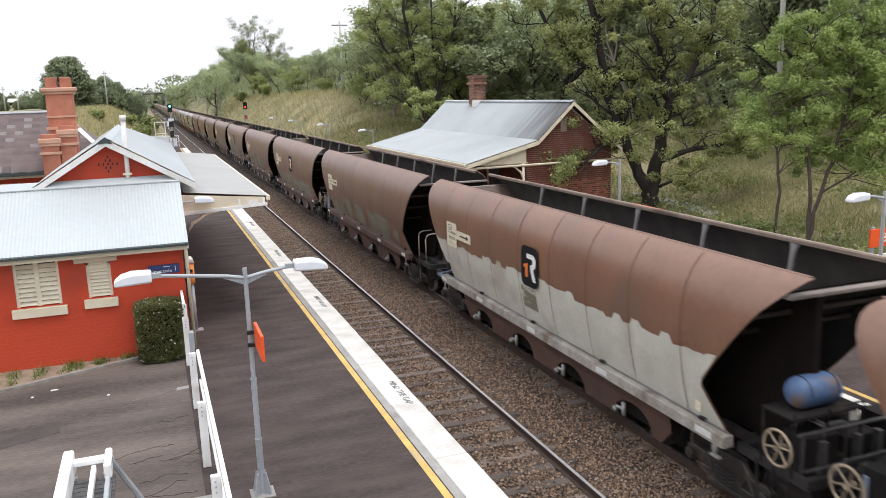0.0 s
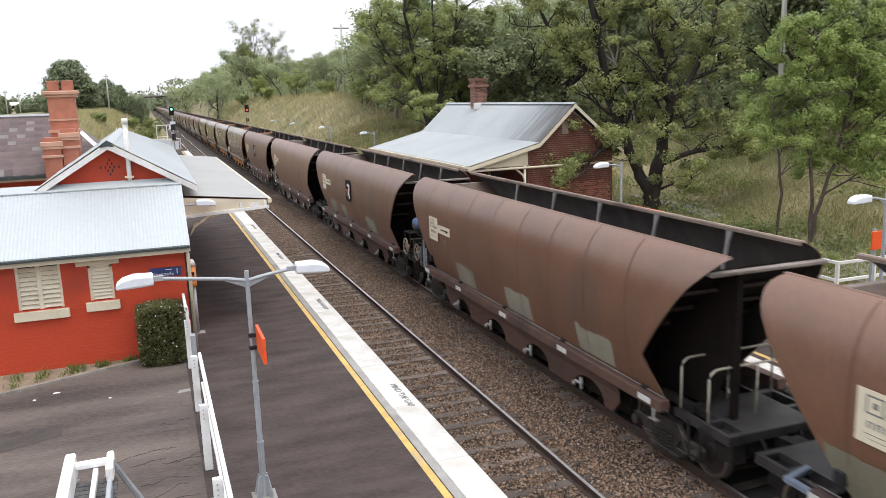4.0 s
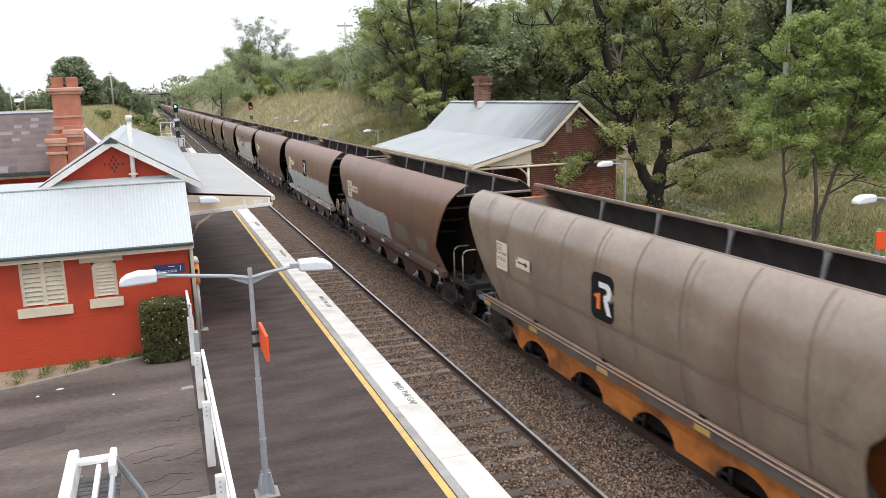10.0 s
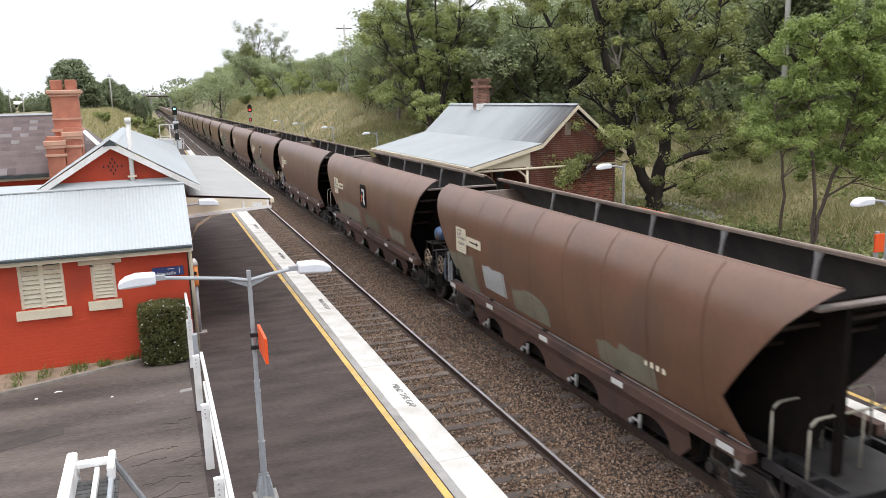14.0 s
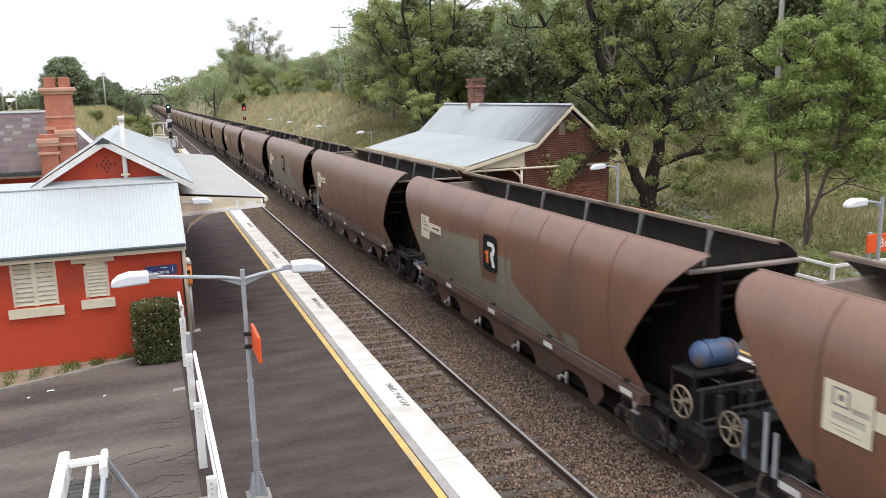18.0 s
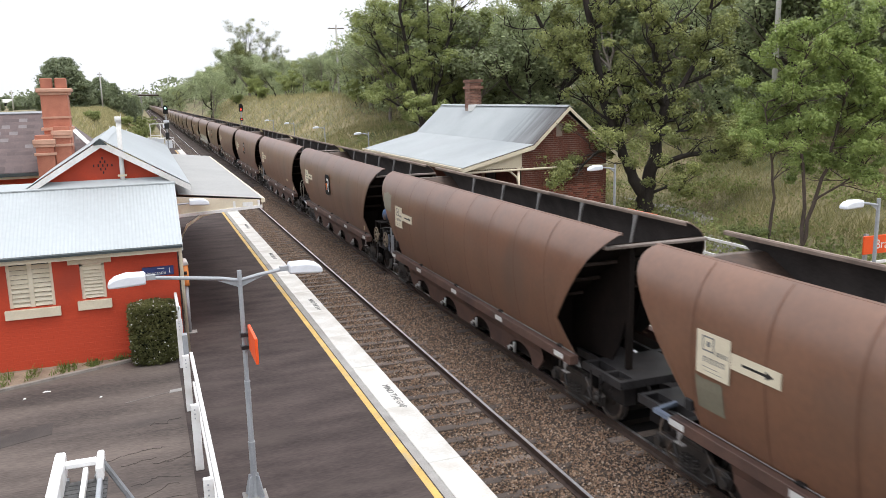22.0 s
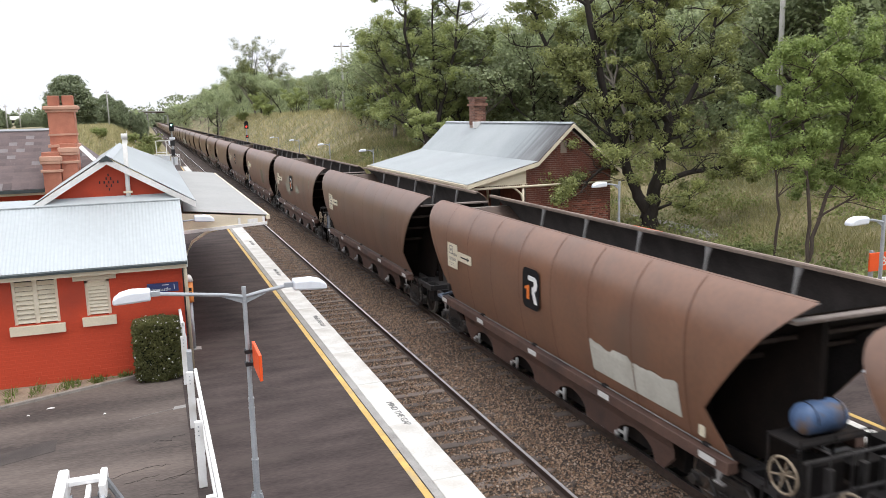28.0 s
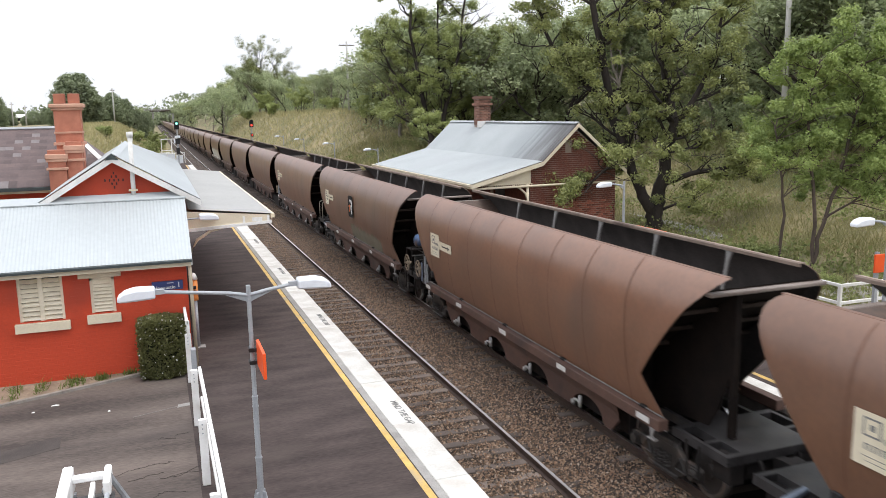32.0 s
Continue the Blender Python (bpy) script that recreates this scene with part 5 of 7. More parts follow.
def logo(parent):
    """Dark rounded panel with a white and orange device, drawn as plain shapes."""
    yc, hc, x = 8.34, 2.68, -(1.45 + 0.036)
    def rounded(w, h, r, y0, z0):
        pts = []
        for cx_, cz_, a0 in ((w - r, h - r, 0), (-w + r, h - r, 90), (-w + r, -h + r, 180), (w - r, -h + r, 270)):
            pts += [(y0 + cx_ + r * math.cos(radians(a0 + a)), z0 + cz_ + r * math.sin(radians(a0 + a))) for a in (0, 30, 60, 90)]
        return pts
    def flat(poly, xx):
        bm = B()
        extrude(bm, poly, "x", xx - 0.003, xx + 0.003)
        return bm
    panel = part("emblem_panel", shared("emblem_panel", lambda: flat(rounded(0.42, 0.47, 0.17, yc, hc), x), M_panel), None, parent, "black rounded emblem panel")
    bar = [(0.1, 0.3), (-0.17, 0.3), (-0.25, 0.24), (-0.28, 0.14), (-0.25, 0.02), (-0.17, -0.05), (-0.28, -0.32), (-0.15, -0.32), (-0.05, -0.06), (-0.05, 0.04), (-0.13, 0.08), (-0.15, 0.14), (-0.12, 0.19), (0.1, 0.19)]
    part("emblem_mark", shared("emblem_mark", lambda: flat([(yc + a * 1.2, hc + b) for a, b in bar], x - 0.006), M_logo_w), None, panel, "white mark")
    orr = [(0.24, 0.02), (0.06, 0.08), (0.06, -0.26), (0.17, -0.26), (0.17, -0.02), (0.24, -0.05)]
    part("emblem_stroke", shared("emblem_stroke", lambda: flat([(yc + a * 1.2, hc + b) for a, b in orr], x - 0.006), M_logo_o), None, panel, "orange stroke")


def plate_panel(parent, grey):
    x = -(1.452 + (0.036 if grey else 0.017))
    d = -0.95 if grey else -0.74
    def p1():
        bm = B()
        box(bm, x - 0.003, x + 0.003, 13.74, 14.51, 2.29, 2.99) if not grey else box(bm, x - 0.003, x + 0.003, 13.75, 14.4, 2.28, 2.98)
        return bm
    def p2():
        bm = B()
        if grey:
            box(bm, x - 0.003, x + 0.003, 12.75, 13.5, 2.4, 2.66)
        else:
            box(bm, x - 0.003, x + 0.003, 12.72, 13.74, 2.45, 2.7)
        return bm
    def bars():
        bm = B()
        rows = [(14.1, 14.37, 2.9, 2.925), (14.1, 14.37, 2.68, 2.705), (14.1, 14.13, 2.705, 2.9), (14.345, 14.37, 2.705, 2.9), (14.19, 14.27, 2.76, 2.84), (14.0, 14.36, 2.42, 2.43), (13.9, 14.3, 2.36, 2.368)]
        rows += [(13.8 + q * 0.045, 13.822 + q * 0.045, 2.66, 2.73) for q in range(6)]
        rows += [(13.86 + q * 0.065, 13.885 + q * 0.065, 2.5, 2.59) for q in range(8)] + [(13.86 + q * 0.13, 13.925 + q * 0.13, 2.575, 2.59) for q in range(4)]
        for y0, y1, z0, z1 in rows:
            box(bm, x - 0.006, x - 0.002, y0, y1, z0, z1)
        return bm
    def arrow():
        bm = B()
        extrude(bm, [(13.5, 2.555), (13.5, 2.595), (13.02, 2.595), (13.02, 2.64), (12.86, 2.575), (13.02, 2.51), (13.02, 2.555)] if not grey else [(13.4, 2.51), (13.4, 2.55), (13.0, 2.55), (13.0, 2.6), (12.84, 2.53), (13.0, 2.46), (13.0, 2.51)], "x", x - 0.006, x - 0.002)
        return bm
    p = part("data_panel", shared("data_panel%d" % grey, p1, M_plate), None, parent, "cream data panel", m=pose(0, d, 0))
    part("panel_lettering", shared("panel_lettering%d" % grey, bars, M_greytext), None, p)
    q = part("arrow_panel", shared("arrow_panel%d" % grey, p2, M_plate), None, parent, "cream panel with a black arrow", m=pose(0, d - (0.25 if grey else 0.02), 0.12))
    part("arrow", shared("arrow%d" % grey, arrow, M_black), None, q)


def bogie(parent, y):
    b = part("bogie", shared("bolster", lambda: boxed(-1.05, 1.05, -0.2, 0.2, 0.42, 0.78), M_under), None, parent, m=pose(0, y, 0))
    for sgn in (-1, 1):
        part("side_frame", shared("side_frame", side_frame_mesh, M_bogie, bevel=0.012), None, b, m=pose(sgn * 1.06, 0, 0))
        if sgn < 0:
            part("spring_nest", shared("springs", spring_mesh, M_bogie, smooth=True), None, b, m=pose(sgn * 1.13, 0, 0))
        for dy in (-0.875, 0.875):
            part("axle_box", shared("axle_box", axlebox_mesh, M_bogie, bevel=0.01), None, b, m=pose(sgn * 1.06, dy, 0, 0, 0, 0 if sgn > 0 else 180))
    for dy in (-0.875, 0.875):
        part("wheelset", shared("wheelset", wheel_mesh, [M_wheel, M_tread]), None, b, m=pose(0, dy, 0))


def wagon(k, style, patches, handrail, near):
    tan = style == "tan"
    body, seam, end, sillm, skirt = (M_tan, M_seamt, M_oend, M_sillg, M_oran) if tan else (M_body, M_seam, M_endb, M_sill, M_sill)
    s = "t" if tan else "b"
    white = k in (0, 14, 16, 33, 45)
    w = thing("coal_wagon", "dusty grey coal hopper wagon with orange frame" if tan else "brown open coal hopper wagon with a pale overpainted lower side" if white else "brown open coal hopper wagon with patches of grey overpaint" if k in PAINT else "brown open coal hopper wagon on the far track", "wagon", "coal train")
    for sgn in (-1, 1):
        p = part("side_sheet", shared("side" + s, lambda: wagon_side(s, -1), body, smooth=True), None, w, m=pose(0, 0.4, 0) @ FLIP if sgn > 0 else None)
        if near or sgn > 0:
            part("side_lining", shared("slin", lambda: side_lining(-1), M_inside, smooth=True), None, p, "coal-blackened inner face")
    part("lining", shared("lining" + s, wagon_lining, M_slope), None, w, "coal-blackened inner slope sheets")
    for sgn in (-1, 1):
        def rim():
            bm = B()
            poly = [(-0.985, 3.985), (-0.98, 4.004), (-0.88, 4.0), (-0.885, 3.94)] if sgn < 0 else [(0.99, 3.985), (0.985, 4.015), (0.87, 4.03), (0.86, 4.0), (0.875, 3.94), (0.885, 3.94), (0.88, 4.0)]
            extrude(bm, poly, "y", 0.62 if sgn < 0 else 1.0, 15.62 if sgn < 0 else 16.05)
            return bm
        part("rim", shared("rim%d%s" % (sgn, s), rim, M_rim if sgn > 0 else seam), None, w)
        part("side_sill", shared("sill%d%s%d" % (sgn, s, white), lambda: boxed(*((1.2, 1.41) if sgn > 0 else (-1.41, -1.2)), 1.72, 14.48, 1.03, 1.235), M_sillw if white else sillm, bevel=0.01), None, w)
        if sgn < 0 and near:
            def ledge_pipe():
                bm = B()
                tube(bm, [(-1.27, 1.75, 1.262), (-1.27, 14.45, 1.262)], 0.013, 6)
                return bm
            p = part("ledge_pipe", shared("lpipe" + s, ledge_pipe, M_strut if not tan else M_pipe, smooth=True), None, w, "thin worn steel pipe along the sill")
            for y in (2.4, 5.5, 8.6, 11.7):
                part("pipe_clip", shared("pclip", lambda: boxed(-1.3, -1.22, -0.09, 0.09, 1.237, 1.29), M_under, bevel=0.012), None, p, m=pose(0, y, 0))
    for e in (0, 1) if near else (0,):
        part("end_beam", shared("ebeam%d%s" % (e, s), lambda: boxed(-1.2, 1.2, *((0.7, 0.86) if e == 0 else (15.34, 15.5)), 3.66, 3.72), M_oran if tan else M_beam, bevel=0.01), None, w, "steel top beam")
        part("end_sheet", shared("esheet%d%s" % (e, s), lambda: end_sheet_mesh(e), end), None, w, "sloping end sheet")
    if near:
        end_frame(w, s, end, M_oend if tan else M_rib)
    part("skirt", shared("skirt" + s, skirt_mesh, skirt), None, w)
    part("centre_sill", shared("csill", lambda: boxed(-0.9, 0.9, 3.4, 12.8, 0.25, 1.1), M_under), None, w)
    if not near:
        for y in (1.95, 14.25):
            part("bogie", shared("farbogie", lambda: boxed(-1.05, 1.05, -1.25, 1.25, 0.1, 0.75), M_under), None, w, m=pose(0, y, 0))
        for q in patches:
            bm = B()
            patch(bm, *q[1:5], seed=k)
            part("overpaint", bm, q[0], w, "patch of overpaint")
        return w
    for y in (1.95, 14.25):
        bogie(w, y)
    for i, y in enumerate(SEAMS[s]):
        if y < 1.5 or y > 15:
            continue
        def sm():
            bm = B()
            if tan and i % 2:
                side_strip(bm, -1, y - 0.23, y - 0.21, 1.2, 3.9, 0.03)
            side_strip(bm, -1, y - 0.012, y + 0.012, 1.12 if 2.4 < y < 13 else 3.15 if y > 15 else 2.75 if y > 14.5 else 3.2 if y < 1.5 else 2.9 if y < 2 else 1.8, 3.98, 0.011)
            return bm
        part("seam", shared("seam%d%s" % (i, s), sm, seam, smooth=True), None, w)
    for y in (2.85, 5.22, 7.58, 9.95, 12.3):
        def st():
            bm = B()
            rows = []
            for x, z, r, q in ((0.93, 3.97, 0.15, 0.03), (0.91, 3.88, 0.1, 0.04), (0.885, 3.75, 0.05, 0.045), (0.78, 3.2, 0.04, 0.04), (0.62, 2.4, 0.04, 0.04)):
                rows.append([(x + q * math.cos(a * math.pi / 4), r * math.sin(a * math.pi / 4), z) for a in range(9)])
            sheet(bm, rows)
            return bm
        part("inner_brace", shared("brace", st, M_strut, smooth=True), None, w, m=pose(0, y, 0))
    for y in LEVERS:
        part("door_lever", shared("lever" + s, lever_mesh, M_lever if not tan else M_under, smooth=True), None, w, m=pose(-1.22, y, 0))
    for y in (2.2, 5.32, 8.44, 11.55, 14.3):
        part("marker_plate", shared("marker" + s, lambda: boxed(-1.418, -1.411, -0.2, 0.2, 1.085, 1.195), M_yellow if tan else M_marker), None, w, m=pose(0, y, 0))
    if tan:
        for z, xx in ((1.27, 1.46), (1.34, 1.44)):
            def pp():
                bm = B()
                tube(bm, [(-xx + 0.6, 1.3, z), (-xx, 1.9, z), (-xx, 14.4, z)], 0.018, 6)
                return bm
            part("sill_pipe", shared("spipe%g" % z, pp, M_pipe, smooth=True), None, w)
        for h in (2.1, 2.17):
            def groove():
                bm = B()
                ys = [2.3 + 12 * q / 48 for q in range(49)]
                sheet(bm, [[(-(half(z) + puff("t", y, z) + 0.006), y, z) for y in ys] for z in (h, h + 0.02)])
                return bm
            part("side_bead", shared("bead%g" % h, groove, M_seamt, smooth=True), None, w)
    elif k in (17, 21, 29):
        def digits():
            bm = B()
            for q in range(4):
                box(bm, -(half(1.8) + 0.016), -(half(1.8) + 0.006), 4.4 - q * 0.18, 4.49 - q * 0.18, 1.76, 1.87)
            return bm
        part("number_mark", shared("nmark", digits, M_plate), None, w, "row of small pale marks")
    if k in (0, 28, 29, 34, 37):
        part("end_label", shared("elabel", lambda: boxed(-(half(1.5) + 0.02), -(half(1.5) + 0.006), 2.4, 2.55, 1.38, 1.6), M_plate), None, w)
    for m in (None, FLIP):
        part("end_deck", shared("deck", deck_mesh, M_deck), None, w, m=m)
        part("coupler", shared("coupler", coupler_mesh, M_under), None, w, m=m)
        part("brake_cylinder", shared("bcyl", cylinder_mesh, M_under), None, w, m=m)
    for y in (0, 12.3):
        part("sill_bracket", shared("sillbr", sill_bracket_mesh, M_strut), None, w, "worn grey step bracket", m=pose(0, y, 0))
    plate_panel(w, tan)
    part("hatch", shared("hatch", lambda: boxed(-1.37, -1.27, 13.98, 14.16, 1.48, 1.68), M_black, bevel=0.015), None, w, "small black hatch")
    if k % 2 == 0:
        def step():
            bm = B()
            extrude(bm, [(-1.38, 14.48), (-1.38, 15.0), (-0.8, 15.16), (-0.8, 15.07), (-1.28, 14.92), (-1.28, 14.48)], "z", 1.1, 1.17)
            return bm
        part("foot_step", shared("fstep", step, M_steelb), None, w, "blue-grey steel foot step")
        logo(w)
        part("brake_gear", shared("gear" + s, lambda: gear_mesh(tan), M_oran if tan else M_gearp), None, w)
        part("valve_box", shared("gbox", gear_box_mesh, M_under), None, w)
        if not tan:
            def tank():
                bm = B()
                sheet(bm, [[(x, 0.83 + r * math.cos(2 * math.pi * q / 16), 2.2 + r * math.sin(2 * math.pi * q / 16)) for q in range(17)] for x, r in ((-0.98, 0.005), (-0.97, 0.1), (-0.93, 0.19), (-0.86, 0.235), (-0.8, 0.245), (-0.3, 0.245), (-0.24, 0.235), (-0.17, 0.19), (-0.13, 0.1), (-0.12, 0.005))])
                return bm
            part("air_tank", shared("tank", tank, M_blue, smooth=True), None, w, "faded blue air tank")
            part("tank_shelf", shared("tshelf", tank_shelf_mesh, M_under), None, w)
        brake_wheel(w, 0.69, M_wheelt if tan else M_wheelp, s)
    else:
        part("brake_gear", shared("gear" + s, lambda: gear_mesh(tan), M_oran if tan else M_gearp), None, w, m=FLIP)
        part("valve_box", shared("gbox", gear_box_mesh, M_under), None, w, m=FLIP)
        brake_wheel(w, PITCH - 0.55, M_wheelt if tan else M_wheelp, s)
        for y, z in ((14.93, 2.02), (14.72, 1.78)):
            part("grab_post", shared("epost%g%s" % (y, s), lambda: boxed(-1.31, -1.27, y - 0.035, y + 0.035, 1.1, z), M_oend if tan else M_galv), None, w, "slim steel post")
        if not tan:
            part("cock_bracket", shared("cockbr", lambda: boxed(-1.26, -1.22, 15.38, 15.46, 1.08, 1.72), M_steelb, bevel=0.01), None, w, "faded blue upright bracket")
            part("deck_plate", shared("deckpl", lambda: boxed(-0.75, -0.35, 15.3, 15.55, 1.081, 1.1), M_marker, bevel=0.004), None, w, "white enamel plate on the end deck")
    if handrail:
        for y in (0.93, 1.67):
            part("end_handrail", shared("loop" + s, rail_loop_mesh, M_galv if tan else M_handrail, smooth=True), None, w, "worn painted tubular handrail", m=pose(0, y, 0))
    for i, q in enumerate(patches):
        bm = B()
        if q[0] in (M_scrawl, M_scrawld):
            scrawl(bm, *q[1:5], seed=k * 7 + i)
            tagged(part("scrawl", bm, q[0], w, "grey sprayed scrawl"), kind="stuff")
            continue
        patch(bm, *q[1:5], seed=k * 7 + i, ragged=q[5] if len(q) > 5 else 0.1, tilt=q[6] if len(q) > 6 else 0.0)
        part("overpaint", bm, q[0], w, "patch of overpaint")
    return w


W_, G_, L_ = M_pwhite, M_pgreen, M_pgrey
V_ = M_pblue
PAINT = {
    0: [(W_, 1.9, 15.2, 1.13, 2.45, 0.1, -0.005), (G_, 8.2, 8.95, 1.6, 2.2, 0.02)],
    1: [(G_, 11.3, 13.6, 1.25, 1.9), (G_, 9.8, 10.9, 1.35, 2.25, 0.05), (G_, 7.75, 9.25, 1.35, 2.1, 0.06), (G_, 4.0, 7.0, 1.3, 2.1, 0.1), (G_, 2.9, 3.6, 1.45, 1.85, 0.03)],
    2: [(G_, 14.15, 15.05, 2.78, 3.36, 0.03), (G_, 12.7, 13.6, 1.5, 2.05, 0.04), (G_, 8.9, 11.9, 1.35, 2.0, 0.08), (G_, 3.0, 8.0, 1.25, 1.85, 0.12)],
    3: [(G_, 10.7, 12.7, 1.35, 1.94, 0.04), (G_, 8.5, 9.9, 1.45, 2.22, 0.04), (G_, 7.75, 8.4, 1.4, 1.75, 0.04), (G_, 6.75, 7.35, 1.42, 1.95, 0.05), (G_, 4.53, 6.68, 1.45, 2.09, 0.05)],
    4: [(G_, 9.3, 14.3, 1.25, 2.0, 0.04), (G_, 10.2, 11.9, 2.0, 2.6, 0.1), (G_, 3.4, 5.95, 1.3, 1.9, 0.05)],
    5: [(L_, 10.5, 11.8, 1.3, 1.85, 0.05), (L_, 7.0, 8.4, 1.3, 1.9, 0.05), (L_, 3.4, 4.8, 1.3, 1.85, 0.05)],
    6: [(L_, 11.5, 12.6, 1.3, 1.9, 0.05), (L_, 9.4, 10.4, 1.3, 1.9, 0.05), (L_, 4.5, 6.0, 1.3, 1.9, 0.05)],
    13: [(V_, 7.75, 14.2, 1.13, 2.2, 0.05, 0.0), (G_, 5.3, 6.9, 1.45, 2.1, 0.03), (G_, 3.2, 4.3, 1.5, 2.0, 0.03)],
    14: [(V_, 1.9, 15.0, 1.13, 2.27, 0.1, -0.003)],
    16: [(W_, 1.9, 15.2, 1.13, 2.9, 0.1, -0.042)],
    17: [(G_, 12.6, 14.5, 1.25, 2.2, 0.08), (V_, 10.6, 12.0, 1.55, 2.2, 0.03), (G_, 8.3, 10.2, 1.4, 2.0, 0.1), (G_, 4.2, 6.2, 1.3, 1.85, 0.1)],
    18: [(L_, 9.5, 13.6, 1.3, 2.05, 0.1), (G_, 6.5, 8.6, 1.35, 1.9, 0.08), (L_, 3.2, 5.0, 1.4, 1.9, 0.06)],
    20: [(G_, 8.4, 11.3, 1.13, 2.12, 0.06, 0.0), (G_, 11.3, 14.3, 1.13, 1.85, 0.04), (G_, 3.2, 8.4, 1.13, 1.7, 0.14)],
    22: [(G_, 9.1, 14.3, 1.13, 2.92, 0.06, -0.06), (G_, 8.1, 9.1, 1.13, 1.9, 0.03), (G_, 7.15, 8.1, 1.13, 2.73, 0.04), (G_, 5.2, 7.15, 1.13, 1.52, 0.05, 0.33), (G_, 4.2, 4.85, 1.13, 1.58, 0.02)],
    24: [(G_, 12.4, 13.85, 1.13, 2.45, 0.03, -0.28), (G_, 10.45, 12.4, 1.13, 2.72, 0.04, -0.12), (G_, 9.2, 10.45, 1.13, 2.71, 0.03), (G_, 8.72, 9.2, 1.13, 2.1, 0.02), (G_, 7.55, 8.72, 1.13, 1.98, 0.04), (G_, 7.26, 7.55, 1.13, 2.78, 0.02), (G_, 6.0, 7.26, 1.13, 2.82, 0.03, -0.16), (G_, 4.45, 6.0, 1.13, 2.09, 0.04), (G_, 3.9, 4.45, 1.13, 1.82, 0.04), (M_scrawl, 2.5, 4.15, 1.32, 1.85)],
    25: [(M_scrawld, 2.4, 7.5, 1.25, 1.8), (M_scrawld, 8.4, 11.2, 1.6, 2.15), (G_, 2.1, 2.7, 1.5, 2.3, 0.1)],
    26: [(G_, 13.2, 13.85, 1.65, 2.2, 0.02)],
    27: [(L_, 14.3, 15.2, 2.7, 3.3, 0.05)],
    33: [(W_, 2.2, 14.9, 1.13, 1.95, 0.06)],
    34: [(W_, 3.0, 5.9, 1.5, 2.12, 0.04)],
    36: [(L_, 9.1, 9.5, 1.86, 3.05, 0.02), (L_, 9.5, 9.88, 2.64, 2.97, 0.02), (L_, 9.5, 9.75, 1.87, 2.52, 0.02), (L_, 9.75, 10.45, 2.06, 2.62, 0.06), (L_, 6.0, 7.15, 2.2, 2.64, 0.03), (L_, 14.25, 14.75, 1.8, 2.45, 0.03), (L_, 2.65, 2.9, 2.8, 3.2, 0.01)],
    37: [(G_, 5.0, 6.2, 1.7, 2.7, 0.12)],
    40: [(G_, 4.0, 9.0, 1.2, 1.8, 0.12)],
    45: [(W_, 2.0, 14.5, 1.13, 2.2, 0.1)],
}
WAGONS = []
for k in range(-2, 88):
    WAGONS.append((k, wagon(k, "tan" if 9 <= k <= 12 else "brown", PAINT.get(k, []), k in (1, 5, 9, 11, 13, 15, 17, 19, 21, 25, 29, 33, 37, 41), k < 42)))

# ---- trees ----
def leaf_mat(name, c1, c2):
    m = bpy.data.materials.new(name)
    m.use_nodes = True
    n, l = m.node_tree.nodes, m.node_tree.links
    b = n["Principled BSDF"]
    b.inputs["Roughness"].default_value = 0.55
    b.inputs["Specular IOR Level"].default_value = 0.3
    g = n.new("ShaderNodeNewGeometry")
    r = n.new("ShaderNodeValToRGB")
    r.color_ramp.elements[0].color, r.color_ramp.elements[1].color = (*c2, 1), (*c1, 1)
    tc = n.new("ShaderNodeTexCoord")
    ns = n.new("ShaderNodeTexNoise")
    ns.inputs["Scale"].default_value = 0.55
    l.new(tc.outputs["Object"], ns.inputs["Vector"])
    mu = n.new("ShaderNodeMath")
    mu.operation = "MULTIPLY_ADD"
    mu.inputs[1].default_value = 0.5
    sub = n.new("ShaderNodeMath")
    sub.operation = "SUBTRACT"
    sub.inputs[1].default_value = 0.25
    l.new(g.outputs["Random Per Island"], mu.inputs[0])
    l.new(ns.outputs["Fac"], mu.inputs[2])
    l.new(mu.outputs[0], sub.inputs[0])
    l.new(sub.outputs[0], r.inputs["Fac"])
    oi = n.new("ShaderNodeObjectInfo")
    mr = n.new("ShaderNodeMapRange")
    mr.inputs[3].default_value, mr.inputs[4].default_value = 0.72, 1.2
    l.new(oi.outputs["Random"], mr.inputs[0])
    hs = n.new("ShaderNodeHueSaturation")
    l.new(mr.outputs[0], hs.inputs["Value"])
    l.new(r.outputs[0], hs.inputs["Color"])
    l.new(hs.outputs[0], b.inputs["Base Color"])
    tr = n.new("ShaderNodeBsdfTranslucent")
    l.new(hs.outputs[0], tr.inputs["Color"])
    mx = n.new("ShaderNodeMixShader")
    mx.inputs[0].default_value = 0.42
    l.new(b.outputs[0], mx.inputs[1])
    l.new(tr.outputs[0], mx.inputs[2])
    l.new(mx.outputs[0], n["Material Output"].inputs["Surface"])
    return m


M_leaf = leaf_mat("gum_leaves", (0.42, 0.45, 0.165), (0.1, 0.118, 0.058))
M_leafb = leaf_mat("bright_leaves", (0.5, 0.55, 0.21), (0.17, 0.21, 0.085))
M_leafd = leaf_mat("dark_leaves", (0.53, 0.6, 0.33), (0.165, 0.2, 0.11))
M_leafy = leaf_mat("young_leaves", (0.62, 0.74, 0.25), (0.24, 0.33, 0.11))
M_barkb = mat("brown_bark", (0.12, 0.09, 0.072), (0.055, 0.042, 0.036), 0.9, scale=3, fine=25, bump=0.5, stretch=(1, 1, 0.3))
M_weather = mat("silvered_timber", (0.5, 0.49, 0.46), (0.38, 0.37, 0.345), 0.8, stretch=(1, 1, 0.2))
